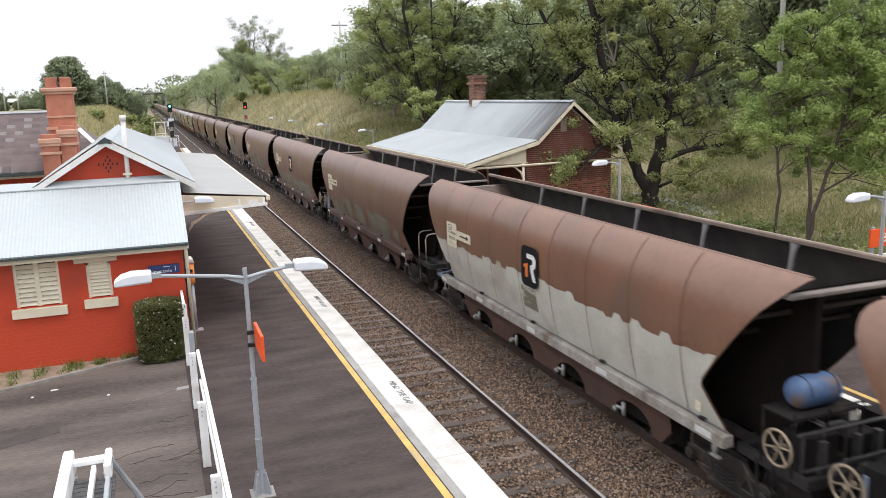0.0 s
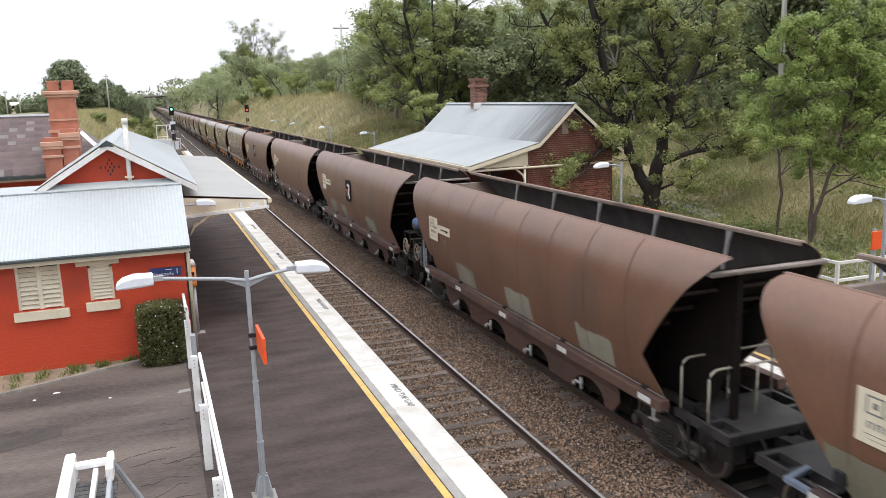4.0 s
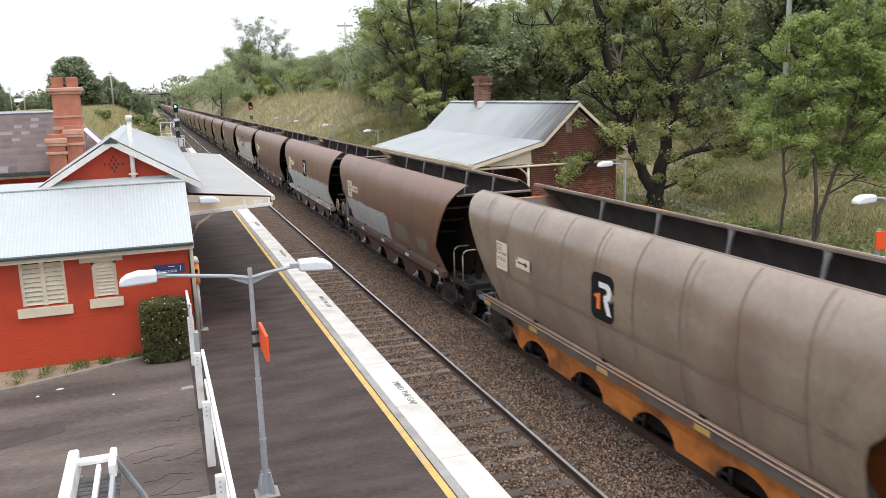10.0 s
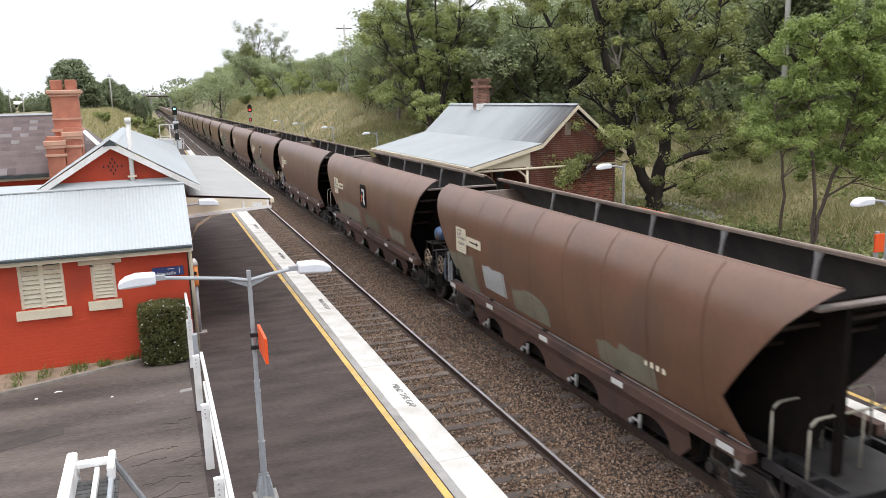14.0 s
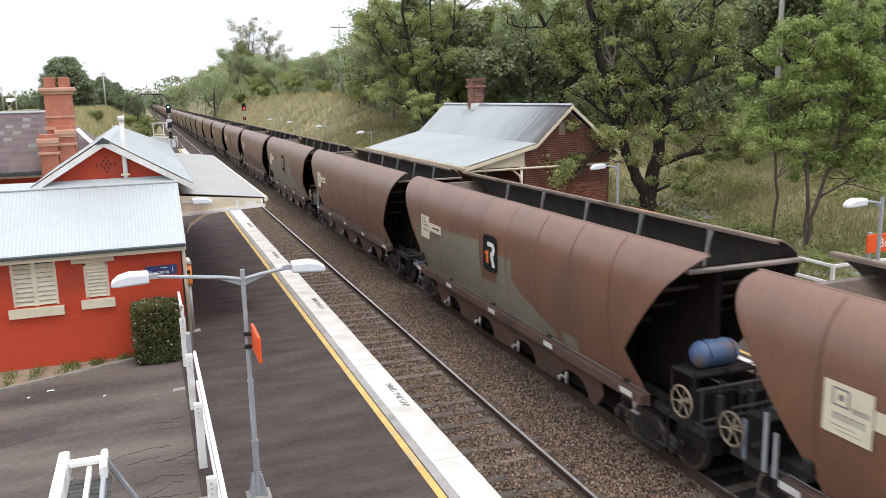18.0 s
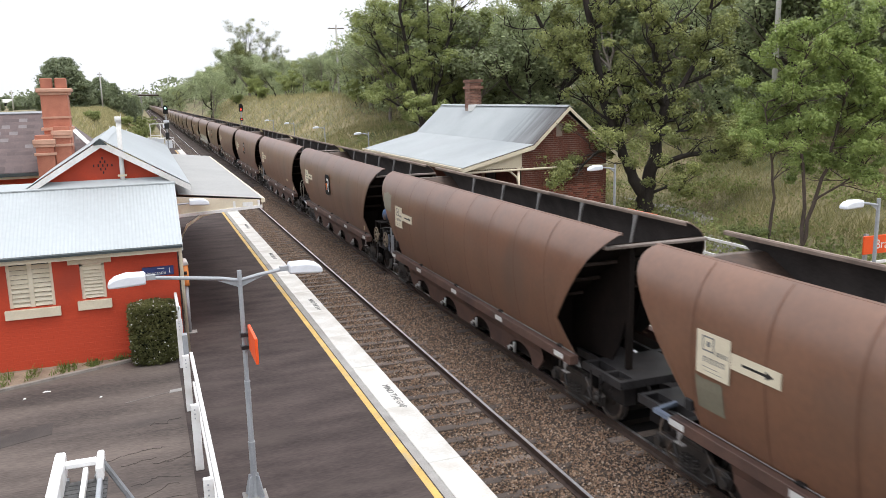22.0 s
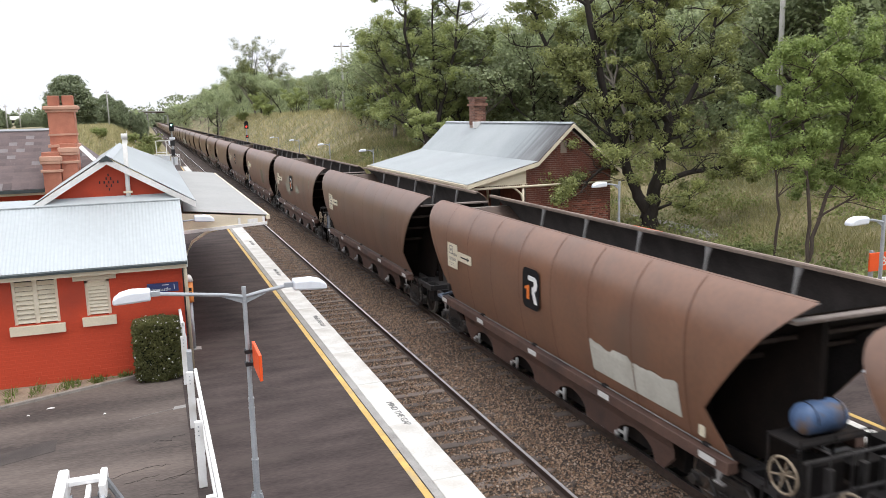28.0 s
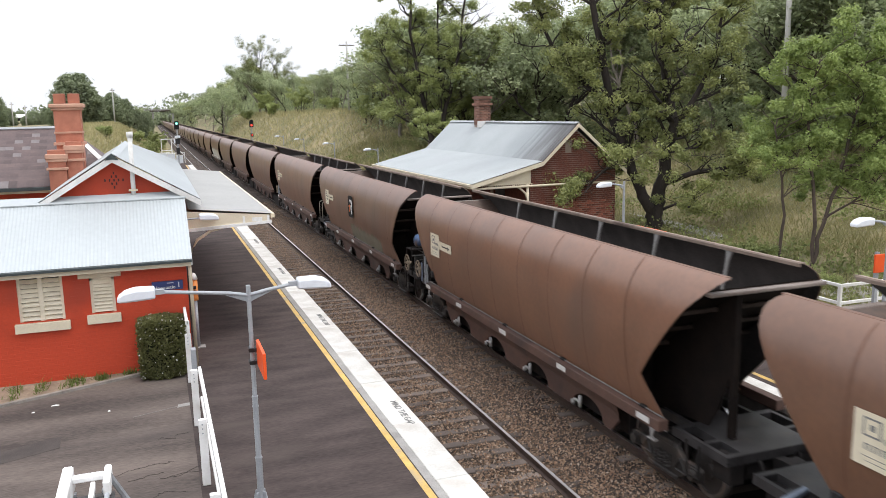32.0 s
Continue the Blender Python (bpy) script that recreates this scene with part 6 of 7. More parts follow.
# lighter, cooler green: distance haze is mixed into the leaf colour
M_leafh = leaf_mat("hazy_green_leaves", (0.35, 0.4, 0.235), (0.135, 0.165, 0.1))
M_bark = mat("dark_bark", (0.05, 0.04, 0.034), (0.02, 0.017, 0.015), 0.9, scale=3, fine=25, bump=0.6, stretch=(1, 1, 0.3))
M_barkg = mat("pale_bark", (0.26, 0.23, 0.2), (0.13, 0.11, 0.095), 0.85, scale=2, fine=20, bump=0.4, stretch=(1, 1, 0.3))


def grow(seed, height, r0, spread, first, levels, stems=1, lean=0.15, up=0.5):
    """Limbs of a tree as polylines with radii, and the twig ends that carry leaves."""
    rnd = random.Random(seed)
    limbs, ends = [], []

    def limb(p, d, length, r, lev):
        n = 5 if lev < 2 else 3
        pts, q = [p.copy()], p.copy()
        for i in range(n):
            d = (d + Vector((rnd.gauss(0, 0.16), rnd.gauss(0, 0.16), rnd.gauss(0, 0.08) + up * 0.12))).normalized()
            q = q + d * (length / n)
            pts.append(q.copy())
        limbs.append((pts, r, r * 0.55, lev))
        if lev >= levels:
            ends.extend(pts[1:])
            return
        kids = rnd.randint(3, 4) if lev < levels - 1 else rnd.randint(3, 5)
        for k in range(kids):
            i = rnd.randint(1 if lev else 2, n)
            a = rnd.uniform(0, 6.28)
            side = Vector((math.cos(a), math.sin(a), rnd.uniform(0.0, 0.7)))
            nd = (d * 0.55 + side * spread).normalized()
            limb(pts[i], nd, length * rnd.uniform(0.5, 0.75), r * rnd.uniform(0.4, 0.6), lev + 1)
        limb(pts[-1], d, length * 0.6, r * 0.55, lev + 1)

    for s in range(stems):
        a = rnd.uniform(0, 6.28)
        d = Vector((math.cos(a) * lean * (1 if stems > 1 else 0.5), math.sin(a) * lean * (1 if stems > 1 else 0.5), 1)).normalized()
        limb(Vector((rnd.uniform(-0.15, 0.15) * (stems > 1), rnd.uniform(-0.15, 0.15) * (stems > 1), -0.3)), d, height * first, r0 * (1 if stems == 1 else 0.6), 0)
    return limbs, ends


def wood_mesh(limbs, material, minr=0.012):
    bm = B()
    for pts, ra, rb, lev in limbs:
        if ra < minr:
            continue
        tube(bm, pts, ra, 8 if lev == 0 else 6 if lev == 1 else 4, rb, cap=False)
    return mesh_of("trunk", bm, material, smooth=True)


def leaf_mesh(ends, seed, per, clump, size, material, keep=1.0, droop=0.35):
    """Many small leaf blades in loose clumps round the twig ends."""
    rng = np.random.default_rng(seed)
    e = np.array([tuple(p) for p in ends])
    if keep < 1:
        e = e[rng.random(len(e)) < keep]
    c = np.repeat(e, per, axis=0)
    n = len(c)
    off = rng.normal(0, clump, (n, 3)) * np.array([1, 1, 0.6])
    c = c + off
    a = rng.uniform(0, 2 * np.pi, n)
    t = rng.normal(0, 0.6, n) - droop
    d = np.stack([np.cos(a) * np.cos(t), np.sin(a) * np.cos(t), np.sin(t)], 1)
    s = rng.normal(0, 1, (n, 3))
    s = np.cross(d, s)
    s /= np.linalg.norm(s, axis=1)[:, None] + 1e-9
    ln = size * rng.uniform(0.6, 1.4, n)[:, None]
    w = ln * rng.uniform(0.22, 0.36, n)[:, None]
    v = np.stack([c - d * ln * 0.5, c + s * w, c + d * ln * 0.5, c - s * w], 1).reshape(-1, 3)
    me = bpy.data.meshes.new("crown")
    me.vertices.add(len(v))
    me.vertices.foreach_set("co", v.ravel())
    me.loops.add(n * 4)
    me.loops.foreach_set("vertex_index", np.arange(n * 4))
    me.polygons.add(n)
    me.polygons.foreach_set("loop_start", np.arange(n) * 4)
    me.polygons.foreach_set("loop_total", np.full(n, 4))
    me.update(calc_edges=True)
    me.materials.append(material)
    return me


def clump_mesh(ends, seed, clumps, per, radius, size, material, flat=0.7):
    """Leaf blades gathered in separate clumps on some of the twig ends, each blade facing out and up."""
    rng = np.random.default_rng(seed)
    e = np.array([tuple(p) for p in ends])
    e = e[rng.permutation(len(e))[:clumps]]
    c = np.repeat(e, per, axis=0)
    n = len(c)
    r = np.repeat(radius * rng.uniform(0.55, 1.4, len(e)), per)
    out = rng.normal(0, 1, (n, 3))
    out /= np.linalg.norm(out, axis=1)[:, None]
    c = c + out * (r * rng.random(n) ** 0.45)[:, None] * np.array([1, 1, flat])
    nv = out * 0.8 + np.array([0, 0, 0.55]) + rng.normal(0, 0.45, (n, 3))
    d = np.cross(nv, rng.normal(0, 1, (n, 3)) + np.array([0, 0, 0.6]))
    d /= np.linalg.norm(d, axis=1)[:, None] + 1e-9
    w = np.cross(nv, d)
    w /= np.linalg.norm(w, axis=1)[:, None] + 1e-9
    ln = size * rng.uniform(0.6, 1.4, n)[:, None]
    w = w * ln * rng.uniform(0.2, 0.34, n)[:, None]
    v = np.stack([c - d * ln * 0.5, c + w, c + d * ln * 0.5, c - w], 1).reshape(-1, 3)
    me = bpy.data.meshes.new("crown")
    me.vertices.add(len(v))
    me.vertices.foreach_set("co", v.ravel())
    me.loops.add(n * 4)
    me.loops.foreach_set("vertex_index", np.arange(n * 4))
    me.polygons.add(n)
    me.polygons.foreach_set("loop_start", np.arange(n) * 4)
    me.polygons.foreach_set("loop_total", np.full(n, 4))
    me.update(calc_edges=True)
    me.materials.append(material)
    return me


def gz(x, y, d=0.0):
    return pose(x, y, ground_z(x, y) + d)


def grown_tree(label, m, seed, mains, leaf, bark, length, clumps, per, radius, size, levels=3, group=""):
    """A tree whose main limbs are given as polylines (in the tree's space); branches and twigs grow from them."""
    rnd = random.Random(seed)
    limbs, ends = [], []

    def limb(p, d, ln, r, lev):
        n = 4
        pts, q = [p.copy()], p.copy()
        for i in range(n):
            d = (d + Vector((rnd.gauss(0, 0.2), rnd.gauss(0, 0.2), rnd.gauss(0.02, 0.16)))).normalized()
            q = q + d * (ln / n)
            pts.append(q.copy())
        limbs.append((pts, r, r * 0.5, lev))
        if lev >= levels:
            ends.extend(pts[2:])
            return
        for k in range(rnd.randint(3, 4)):
            i = rnd.randint(1, n)
            a = rnd.uniform(0, 6.28)
            nd = (d * 0.7 + Vector((math.cos(a), math.sin(a), rnd.uniform(-0.15, 0.65))) * 0.75).normalized()
            limb(pts[i], nd, ln * rnd.uniform(0.5, 0.75), r * 0.5, lev + 1)

    for path, ra, rb, start in mains:
        pts = [Vector(p) for p in path]
        fine = []
        for p, q in zip(pts, pts[1:]):
            for k in range(3):
                fine.append(p.lerp(q, k / 3) + Vector((rnd.gauss(0, 0.05), rnd.gauss(0, 0.05), 0)))
        fine.append(pts[-1])
        limbs.append((fine, ra, rb, 0))
        n = len(fine)
        for i in range(int(n * start), n):
            for k in range(2 if i < n - 1 else 3):
                a = rnd.uniform(0, 6.28)
                d = (fine[i] - fine[i - 1]).normalized()
                nd = (d * 0.35 + Vector((math.cos(a), math.sin(a), rnd.uniform(-0.2, 0.6)))).normalized()
                limb(fine[i], nd, length * rnd.uniform(0.6, 1.15), max(0.022, rb * 0.65), 1)
    ob = thing("tree", label, "tree", group, m)
    part("trunk", wood_mesh(limbs, bark, 0.01), None, ob)
    part("crown", clump_mesh(ends, seed, clumps, per, radius, size, leaf), None, ob)
    return ob


def across(u, w=0.0):
    """Sideways as seen from the bridge: u metres to the side, w away."""
    return (0.94 * u + 0.34 * w, -0.34 * u + 0.94 * w)


def path(*p):
    return [(*across(u, w), z) for u, w, z in p]


# the large forked gum beside the far platform, the young bright one, the ones behind the brick building
grown_tree("large dark-barked gum tree with forked trunk", gz(21.4, 31.0), 3, [
    (path((0, 0, -0.4), (0.02, 0, 0.5), (0.06, 0, 1.3)), 0.44, 0.36, 2.0),
    (path((0.0, 0, 1.0), (-0.4, 0.1, 1.75), (-0.95, 0.2, 2.9), (-1.5, 0.3, 4.4), (-2.1, 0.2, 6.5), (-2.7, 0, 9.4), (-3.1, 0, 12)), 0.29, 0.12, 0.42),
    (path((0.08, 0, 1.0), (0.24, 0, 1.8), (0.4, 0.1, 3), (0.7, -0.2, 5), (0.5, 0, 7), (0.1, 0.3, 9.6), (0.3, 0.3, 12)), 0.34, 0.13, 0.42),
    (path((0.35, 0, 2.3), (1.6, -0.3, 2.8), (3.0, -0.5, 3.0), (4.2, -0.6, 3.4)), 0.15, 0.05, 0.3),
    (path((-1.3, 0.2, 3.0), (-1.9, -0.5, 3.2), (-2.6, -1.0, 3.0), (-3.1, -1.1, 2.4)), 0.11, 0.04, 0.3),
    (path((0.6, 0, 4.4), (1.8, 0.4, 6), (2.8, 0.8, 7.8), (3.2, 1.0, 10)), 0.17, 0.06, 0.25),
    (path((-1.9, 0.2, 5.6), (-3.3, 0.4, 7), (-4.6, 0.6, 8.6), (-5.4, 0.5, 10.6)), 0.16, 0.06, 0.25),
    (path((0.3, 0, 1.1), (0.95, -0.3, 1.4), (1.7, -0.6, 1.25)), 0.08, 0.03, 0.85)],
    M_leaf, M_bark, 1.7, 520, 180, 0.42, 0.125)
grown_tree("slender young tree with several stems and bright leaves", gz(20.7, 20.8), 11, [
    (path((0, 0, -0.3), (0.1, 0, 1.7), (-0.1, 0, 3.2), (-0.25, 0.1, 4.4), (-0.3, 0.1, 5.5), (-0.2, 0, 6.3), (-0.1, 0, 7.1)), 0.07, 0.022, 0.38),
    (path((0.05, 0, 0.3), (0.35, 0, 1.8), (0.8, 0.1, 3.2), (1.15, 0.2, 4.6), (1.3, 0.2, 5.6), (1.3, 0.2, 6.3), (1.4, 0.2, 7.0)), 0.07, 0.022, 0.36),
    (path((-0.9, 0.3, -0.3), (-0.95, 0.3, 1.5), (-1.0, 0.3, 3.2), (-1.2, 0.4, 4.3), (-1.2, 0.4, 5.3)), 0.06, 0.02, 0.4),
    (path((0.9, 0.1, 3.4), (1.9, 0, 4.4), (2.6, 0, 5.0), (3.0, 0, 5.7)), 0.05, 0.02, 0.2),
    (path((0.3, 0, 1.9), (1.1, -0.2, 2.5), (1.8, -0.4, 3.1)), 0.045, 0.02, 0.5)],
    M_leafy, M_barkb, 1.2, 520, 180, 0.31, 0.09)
grown_tree("tall spreading gum tree behind the brick building", gz(22.4, 64) @ Matrix.Scale(0.85, 4), 21, [
    (path((0, 0, -0.3), (-0.2, 0, 3), (-0.9, 0, 6.5), (-1.6, 0, 10), (-2.2, 0, 14), (-2, 0, 18)), 0.34, 0.1, 0.2),
    (path((0, 0, 2), (0.8, 0, 5), (1.5, 0, 8), (2.6, 0, 12), (3.2, 0, 17)), 0.28, 0.1, 0.25),
    (path((-0.8, 0, 6), (-2.5, 0.5, 8), (-4.2, 0.5, 10.5), (-5, 0.6, 13)), 0.18, 0.07, 0.2),
    (path((-0.4, 0, 4), (-2.0, -0.5, 5), (-4.0, -0.8, 6.2)), 0.14, 0.05, 0.25),
    (path((1.2, 0, 7), (0.6, 0.6, 10), (0.4, 0.8, 14), (0.6, 0.8, 18)), 0.18, 0.07, 0.2)],
    M_leafb, M_bark, 2.4, 320, 170, 0.6, 0.18)
grown_tree("broad gum tree behind the brick building", gz(26.2, 66) @ Matrix.Scale(0.68, 4), 22, [
    (path((0, 0, -0.3), (0.2, 0, 3), (-0.6, 0, 6.5), (-1.0, 0, 10), (-0.8, 0, 15)), 0.3, 0.1, 0.2),
    (path((0.1, 0, 2.4), (1.4, 0, 5), (2.4, 0, 8), (3.0, 0, 12), (2.8, 0, 15)), 0.24, 0.08, 0.25),
    (path((-0.4, 0, 5), (-2.2, 0, 7), (-3.2, 0, 9.5)), 0.15, 0.06, 0.2)],
    M_leafb, M_bark, 2.2, 300, 170, 0.68, 0.2)
grown_tree("low bushy wattle at the end of the awning", gz(21.4, 56), 23, [
    (path((0, 0, -0.3), (-0.3, 0, 1.5), (-0.8, 0, 3), (-1.2, 0, 4.5)), 0.12, 0.05, 0.2),
    (path((0, 0, 0.2), (0.8, 0, 1.8), (1.4, 0, 3.6)), 0.1, 0.05, 0.2)],
    M_leafb, M_bark, 1.6, 150, 130, 0.4, 0.17)


# shrubs on the bank
def shrub(label, m, seed, h, leaf):
    limbs, ends = grow(seed, h, 0.05, 0.8, 0.5, 3, stems=3, lean=0.4)
    ob = thing("shrub", label, "shrub", "shrubs on the bank", m)
    part("stem", wood_mesh(limbs, M_bark, 0.012), None, ob)
    part("foliage", clump_mesh(ends, seed, 90, 70, 0.2, 0.1, leaf), None, ob)
    return ob


sh = [shrub("low green shrub in the long grass", gz(19.3, 21.9), 5, 1.5, M_leafb), shrub("low bushy shrub at the foot of the bank", gz(22.3, 43), 6, 2.2, M_leafb)]
for i, (x, y, k) in enumerate(((19.2, 18.6, 0.55), (36.5, 28, 1.3), (37.5, 22, 1.4), (37.5, 36, 1.5), (38, 31, 1.3), (36, 42, 1.5), (23, 40, 1.0), (25, 50, 1.4), (21.5, 51, 1.6), (24.5, 95, 1.6), (25, 118, 1.9), (24.6, 140, 2.2), (23.5, 165, 2.2), (24.5, 180, 2.4), (21, 190, 2.0), (-3.2, 96, 0.9), (-1.2, 110, 1.2), (0.2, 128, 1.6), (-2.6, 150, 1.8), (0.4, 160, 2.0), (-6, 118, 1.3), (1.2, 112, 0.9))):
    copy_thing(sh[i % 2], gz(x, y) @ Matrix.Rotation(i * 1.3, 4, "Z") @ Matrix.Scale(k, 4))

# the wood on the bank: a few kinds, repeated
rnd = random.Random(77)
kinds = []
for i in range(7):
    lf = (M_leafd, M_leafd, M_leaf, M_leafd, M_leafd, M_leafd, M_leafd)[i]
    limbs, ends = grow(100 + i, 17, 0.2, 0.55, 0.5 if i % 3 else 0.36, 3, lean=0.1, up=0.6)
    k = thing("forest_tree", "tall slender gum tree in the wood", "tree", "trees of the wood")
    part("trunk", wood_mesh(limbs, M_barkg if i % 2 else M_bark, 0.03), None, k)
    if i % 2 == 0:                                     # leafy low down as well
        ends = ends + [Vector((rnd.gauss(0, 1.7), rnd.gauss(0, 1.7), rnd.uniform(1.0, 9.0))) for _ in range(len(ends) // 2)]
    part("crown", clump_mesh(ends, 100 + i, 125, 50, 1.0, 0.28, lf), None, k)
    kinds.append((k, max(p.z for p in ends) + 0.4))


def put(k, m):
    """A copy of a thing at exactly the pose and size m."""
    return copy_thing(k, m @ Matrix.Diagonal((1 / k.scale.x, 1 / k.scale.y, 1 / k.scale.z, 1)))


def bearing(x, y):
    return x / max(y, 1.0)


# crest of the wood against the sky: bearing from the bridge, rise over the eye
CREST = ((-0.02, 0.012), (0.015, 0.014), (0.03, 0.019), (0.05, 0.023), (0.065, 0.032), (0.085, 0.042), (0.1, 0.05), (0.115, 0.07), (0.15, 0.05), (0.18, 0.052), (0.22, 0.06), (0.26, 0.076), (0.3, 0.12), (0.38, 0.125), (0.43, 0.1), (0.48, 0.11), (0.6, 0.16), (2.0, 0.19))


def crest(b):
    return float(np.interp(b, [p[0] for p in CREST], [p[1] for p in CREST]))


spots = []
for i in range(34):                                    # front row on top of the bank, low towards the distance
    b = 0.035 + 0.36 * (i / 33) ** 1.25
    x = 25.5 + rnd.uniform(-0.6, 2.5)
    spots.append((x, min(x / b, 470), crest(b) * rnd.uniform(0.84, 1.03)))
for x, y, up in ((25.6, 190, 0.098), (27.6, 196, 0.086), (25.2, 199, 0.07)):  # the one tall group
    spots.append((x, y, up))
for i in range(46):                                    # near edge of the wood, behind the platform trees
    y = 8 + 66 * (i / 45)
    x = 35.2 + rnd.uniform(-0.8, 3.0) - (5.0 if y > 58 else 0)
    spots.append((x, y, crest(bearing(x, y)) * rnd.uniform(0.75, 1.05)))
for i in range(44):                                    # deeper rows
    y = 8 + 90 * rnd.random()
    x = 40 + 30 * rnd.random()
    spots.append((x, y, crest(bearing(x, y)) * rnd.uniform(0.75, 1.0)))
for i in range(62):
    y = 75 + 230 * rnd.random() ** 1.2
    x = 29 + 26 * rnd.random() ** 1.4
    spots.append((x, y, crest(bearing(x, y)) * rnd.uniform(0.6, 0.97)))
for i in range(44):                                    # down the slope of the bank, far along the line
    b = 0.022 + 0.075 * rnd.random()
    x = 14.5 + 9.5 * rnd.random()
    spots.append((x, min(x / b, 480), crest(b) * rnd.uniform(0.45, 0.95)))
for i in range(40):                                    # second row on top of the bank
    b = 0.09 + 0.3 * (i / 39)
    x = 29.5 + rnd.uniform(-1.5, 4)
    spots.append((x, x / b, crest(b) * rnd.uniform(0.55, 0.95)))
for i in range(26):
    y = 300 + rnd.random() * 330
    x = 17 + 40 * rnd.random()
    spots.append((x, y, crest(bearing(x, y)) * rnd.uniform(0.65, 1.0)))
for x, y, up in ((-6, 320, 0.008), (-10, 350, 0.008), (-3, 430, 0.012), (-7, 500, 0.012), (-45, 260, 0.014), (-60, 300, 0.012), (-75, 320, 0.012), (-38, 330, 0.01), (-40, 200, 0.024), (-20, 400, 0.012)):
    spots.append((x, y, up))
for i, (x, y, up) in enumerate(spots):
    q = rnd.randrange(len(kinds)) if i >= len(kinds) else i
    k, tall = kinds[q]
    z = ground_z(x, y)
    h = min(24.0, max(4.0, 5.65 + math.hypot(x, y) * up - z))
    wide = h / tall * rnd.uniform(1.05, 1.5)
    m = pose(x, y, z - 0.2, 0, 0, rnd.uniform(0, 360)) @ Matrix.Diagonal((wide, wide, h / tall, 1))
    if i < len(kinds):
        k.matrix_basis = m
    else:
        put(k, m)


# undergrowth on the floor of the wood
low = []
for _ in range(420):
    y = 6 + 72 * rnd.random()
    x = (35.5 if y < 60 else 30.5) + 12 * rnd.random() ** 2
    low.append((x, y, ground_z(x, y) + rnd.random() ** 1.3 * 3.6))
for _ in range(620):                                   # leafy edge of the wood towards the platform
    y = 4 + 76 * rnd.random()
    x = (35.0 if y < 60 else 30.5) + 5 * rnd.random()
    low.append((x, y, ground_z(x, y) + 1 + rnd.random() * 9))
for _ in range(420):
    y = 75 + 270 * rnd.random() ** 1.3
    x = 26 + 12 * rnd.random() ** 1.5
    low.append((x, y, ground_z(x, y) + rnd.random() ** 1.3 * (2.5 + 0.01 * y)))
me = clump_mesh(low, 4, 1460, 130, 1.2, 0.22, M_leafd)
me.name = "undergrowth"
tagged(new("undergrowth", me), "tangled green undergrowth of the wood", "undergrowth", kind="stuff")

# dense dark trees beyond the grassy bank, and the far belt of woods
dense = []
for i in range(2):
    limbs, ends = grow(300 + i, 11, 0.3, 0.6, 0.35, 3, lean=0.1, up=0.5)
    ends = []
    k = thing("round_tree", "dense dark green tree beyond the bank", "tree", "dense trees beyond the bank")
    part("trunk", wood_mesh(limbs, M_bark, 0.03), None, k)
    for _ in range(900):
        u, a = rnd.random(), rnd.uniform(0, 6.28)
        r = 4.4 * math.sin(math.pi * (0.18 + 0.76 * u)) ** 0.7 * rnd.uniform(0.75, 1.02) * (1 + 0.2 * math.sin(3 * a + 7 * u + i))
        ends.append(Vector((r * math.cos(a), r * math.sin(a), 0.6 + 11.4 * u)))
    part("crown", clump_mesh(ends, 300 + i, 330, 60, 1.15, 0.5, M_leafh), None, k)
    dense.append((k, 12.9))
# bearing, distance, rise over the eye, width
for i, (b, d, up, wide) in enumerate(((-0.078, 165, 0.054, 1.15), (-0.098, 170, 0.026, 0.9), (-0.062, 168, 0.036, 0.8), (-0.04, 200, 0.031, 0.9), (-0.027, 205, 0.024, 0.75), (-0.053, 200, 0.027, 0.9), (-0.015, 220, 0.011, 0.7), (-0.004, 250, 0.01, 0.6), (-0.088, 162, 0.036, 0.8), (-0.122, 242, 0.011, 1.3), (-0.148, 225, 0.015, 0.9), (-0.158, 200, 0.028, 0.8), (-0.108, 245, 0.014, 1.3), (-0.136, 250, 0.011, 1.2), (-0.13, 215, 0.002, 1.4), (-0.115, 210, 0.003, 1.3), (-0.144, 210, 0.001, 1.3), (-0.104, 205, 0.006, 1.1), (-0.008, 190, 0.007, 0.42), (-0.03, 770, 0.009, 2.2), (-0.012, 780, 0.008, 2.4), (0.004, 760, 0.007, 2.2), (0.02, 775, 0.009, 2.4), (0.035, 760, 0.011, 2.2))):
    x, y = d * b, d
    z = ground_z(x, y)
    k, tall = dense[i % 2]
    h = max(2.5, 5.65 + d * up - z) / tall
    m = pose(x, y, z - 0.2, 0, 0, i * 77) @ Matrix.Diagonal((h * wide, h * wide, h, 1))
    if i < 2:
        k.matrix_basis = m
    else:
        put(k, m)
far = []
for _ in range(2600):
    x = rnd.uniform(-420, 330)
    far.append((x, 640 + rnd.uniform(-30, 60), ground_z(x, 640) + rnd.random() ** 0.7 * (15 + 6 * noise.noise(Vector((x * 0.03, 0, 0)))) + 1))
for _ in range(1500):
    x = -95 - 260 * rnd.random()
    y = 330 + rnd.uniform(-40, 120)
    far.append((x, y, ground_z(x, y) + rnd.random() ** 0.7 * (8 + 4 * noise.noise(Vector((x * 0.04, 5, 0)))) + 0.5))
me = leaf_mesh(far, 9, 7, 1.6, 2.2, M_leafh)
me.name = "far_woods"
tagged(new("far_woods", me), "distant belt of dark green trees", "woods", kind="stuff")


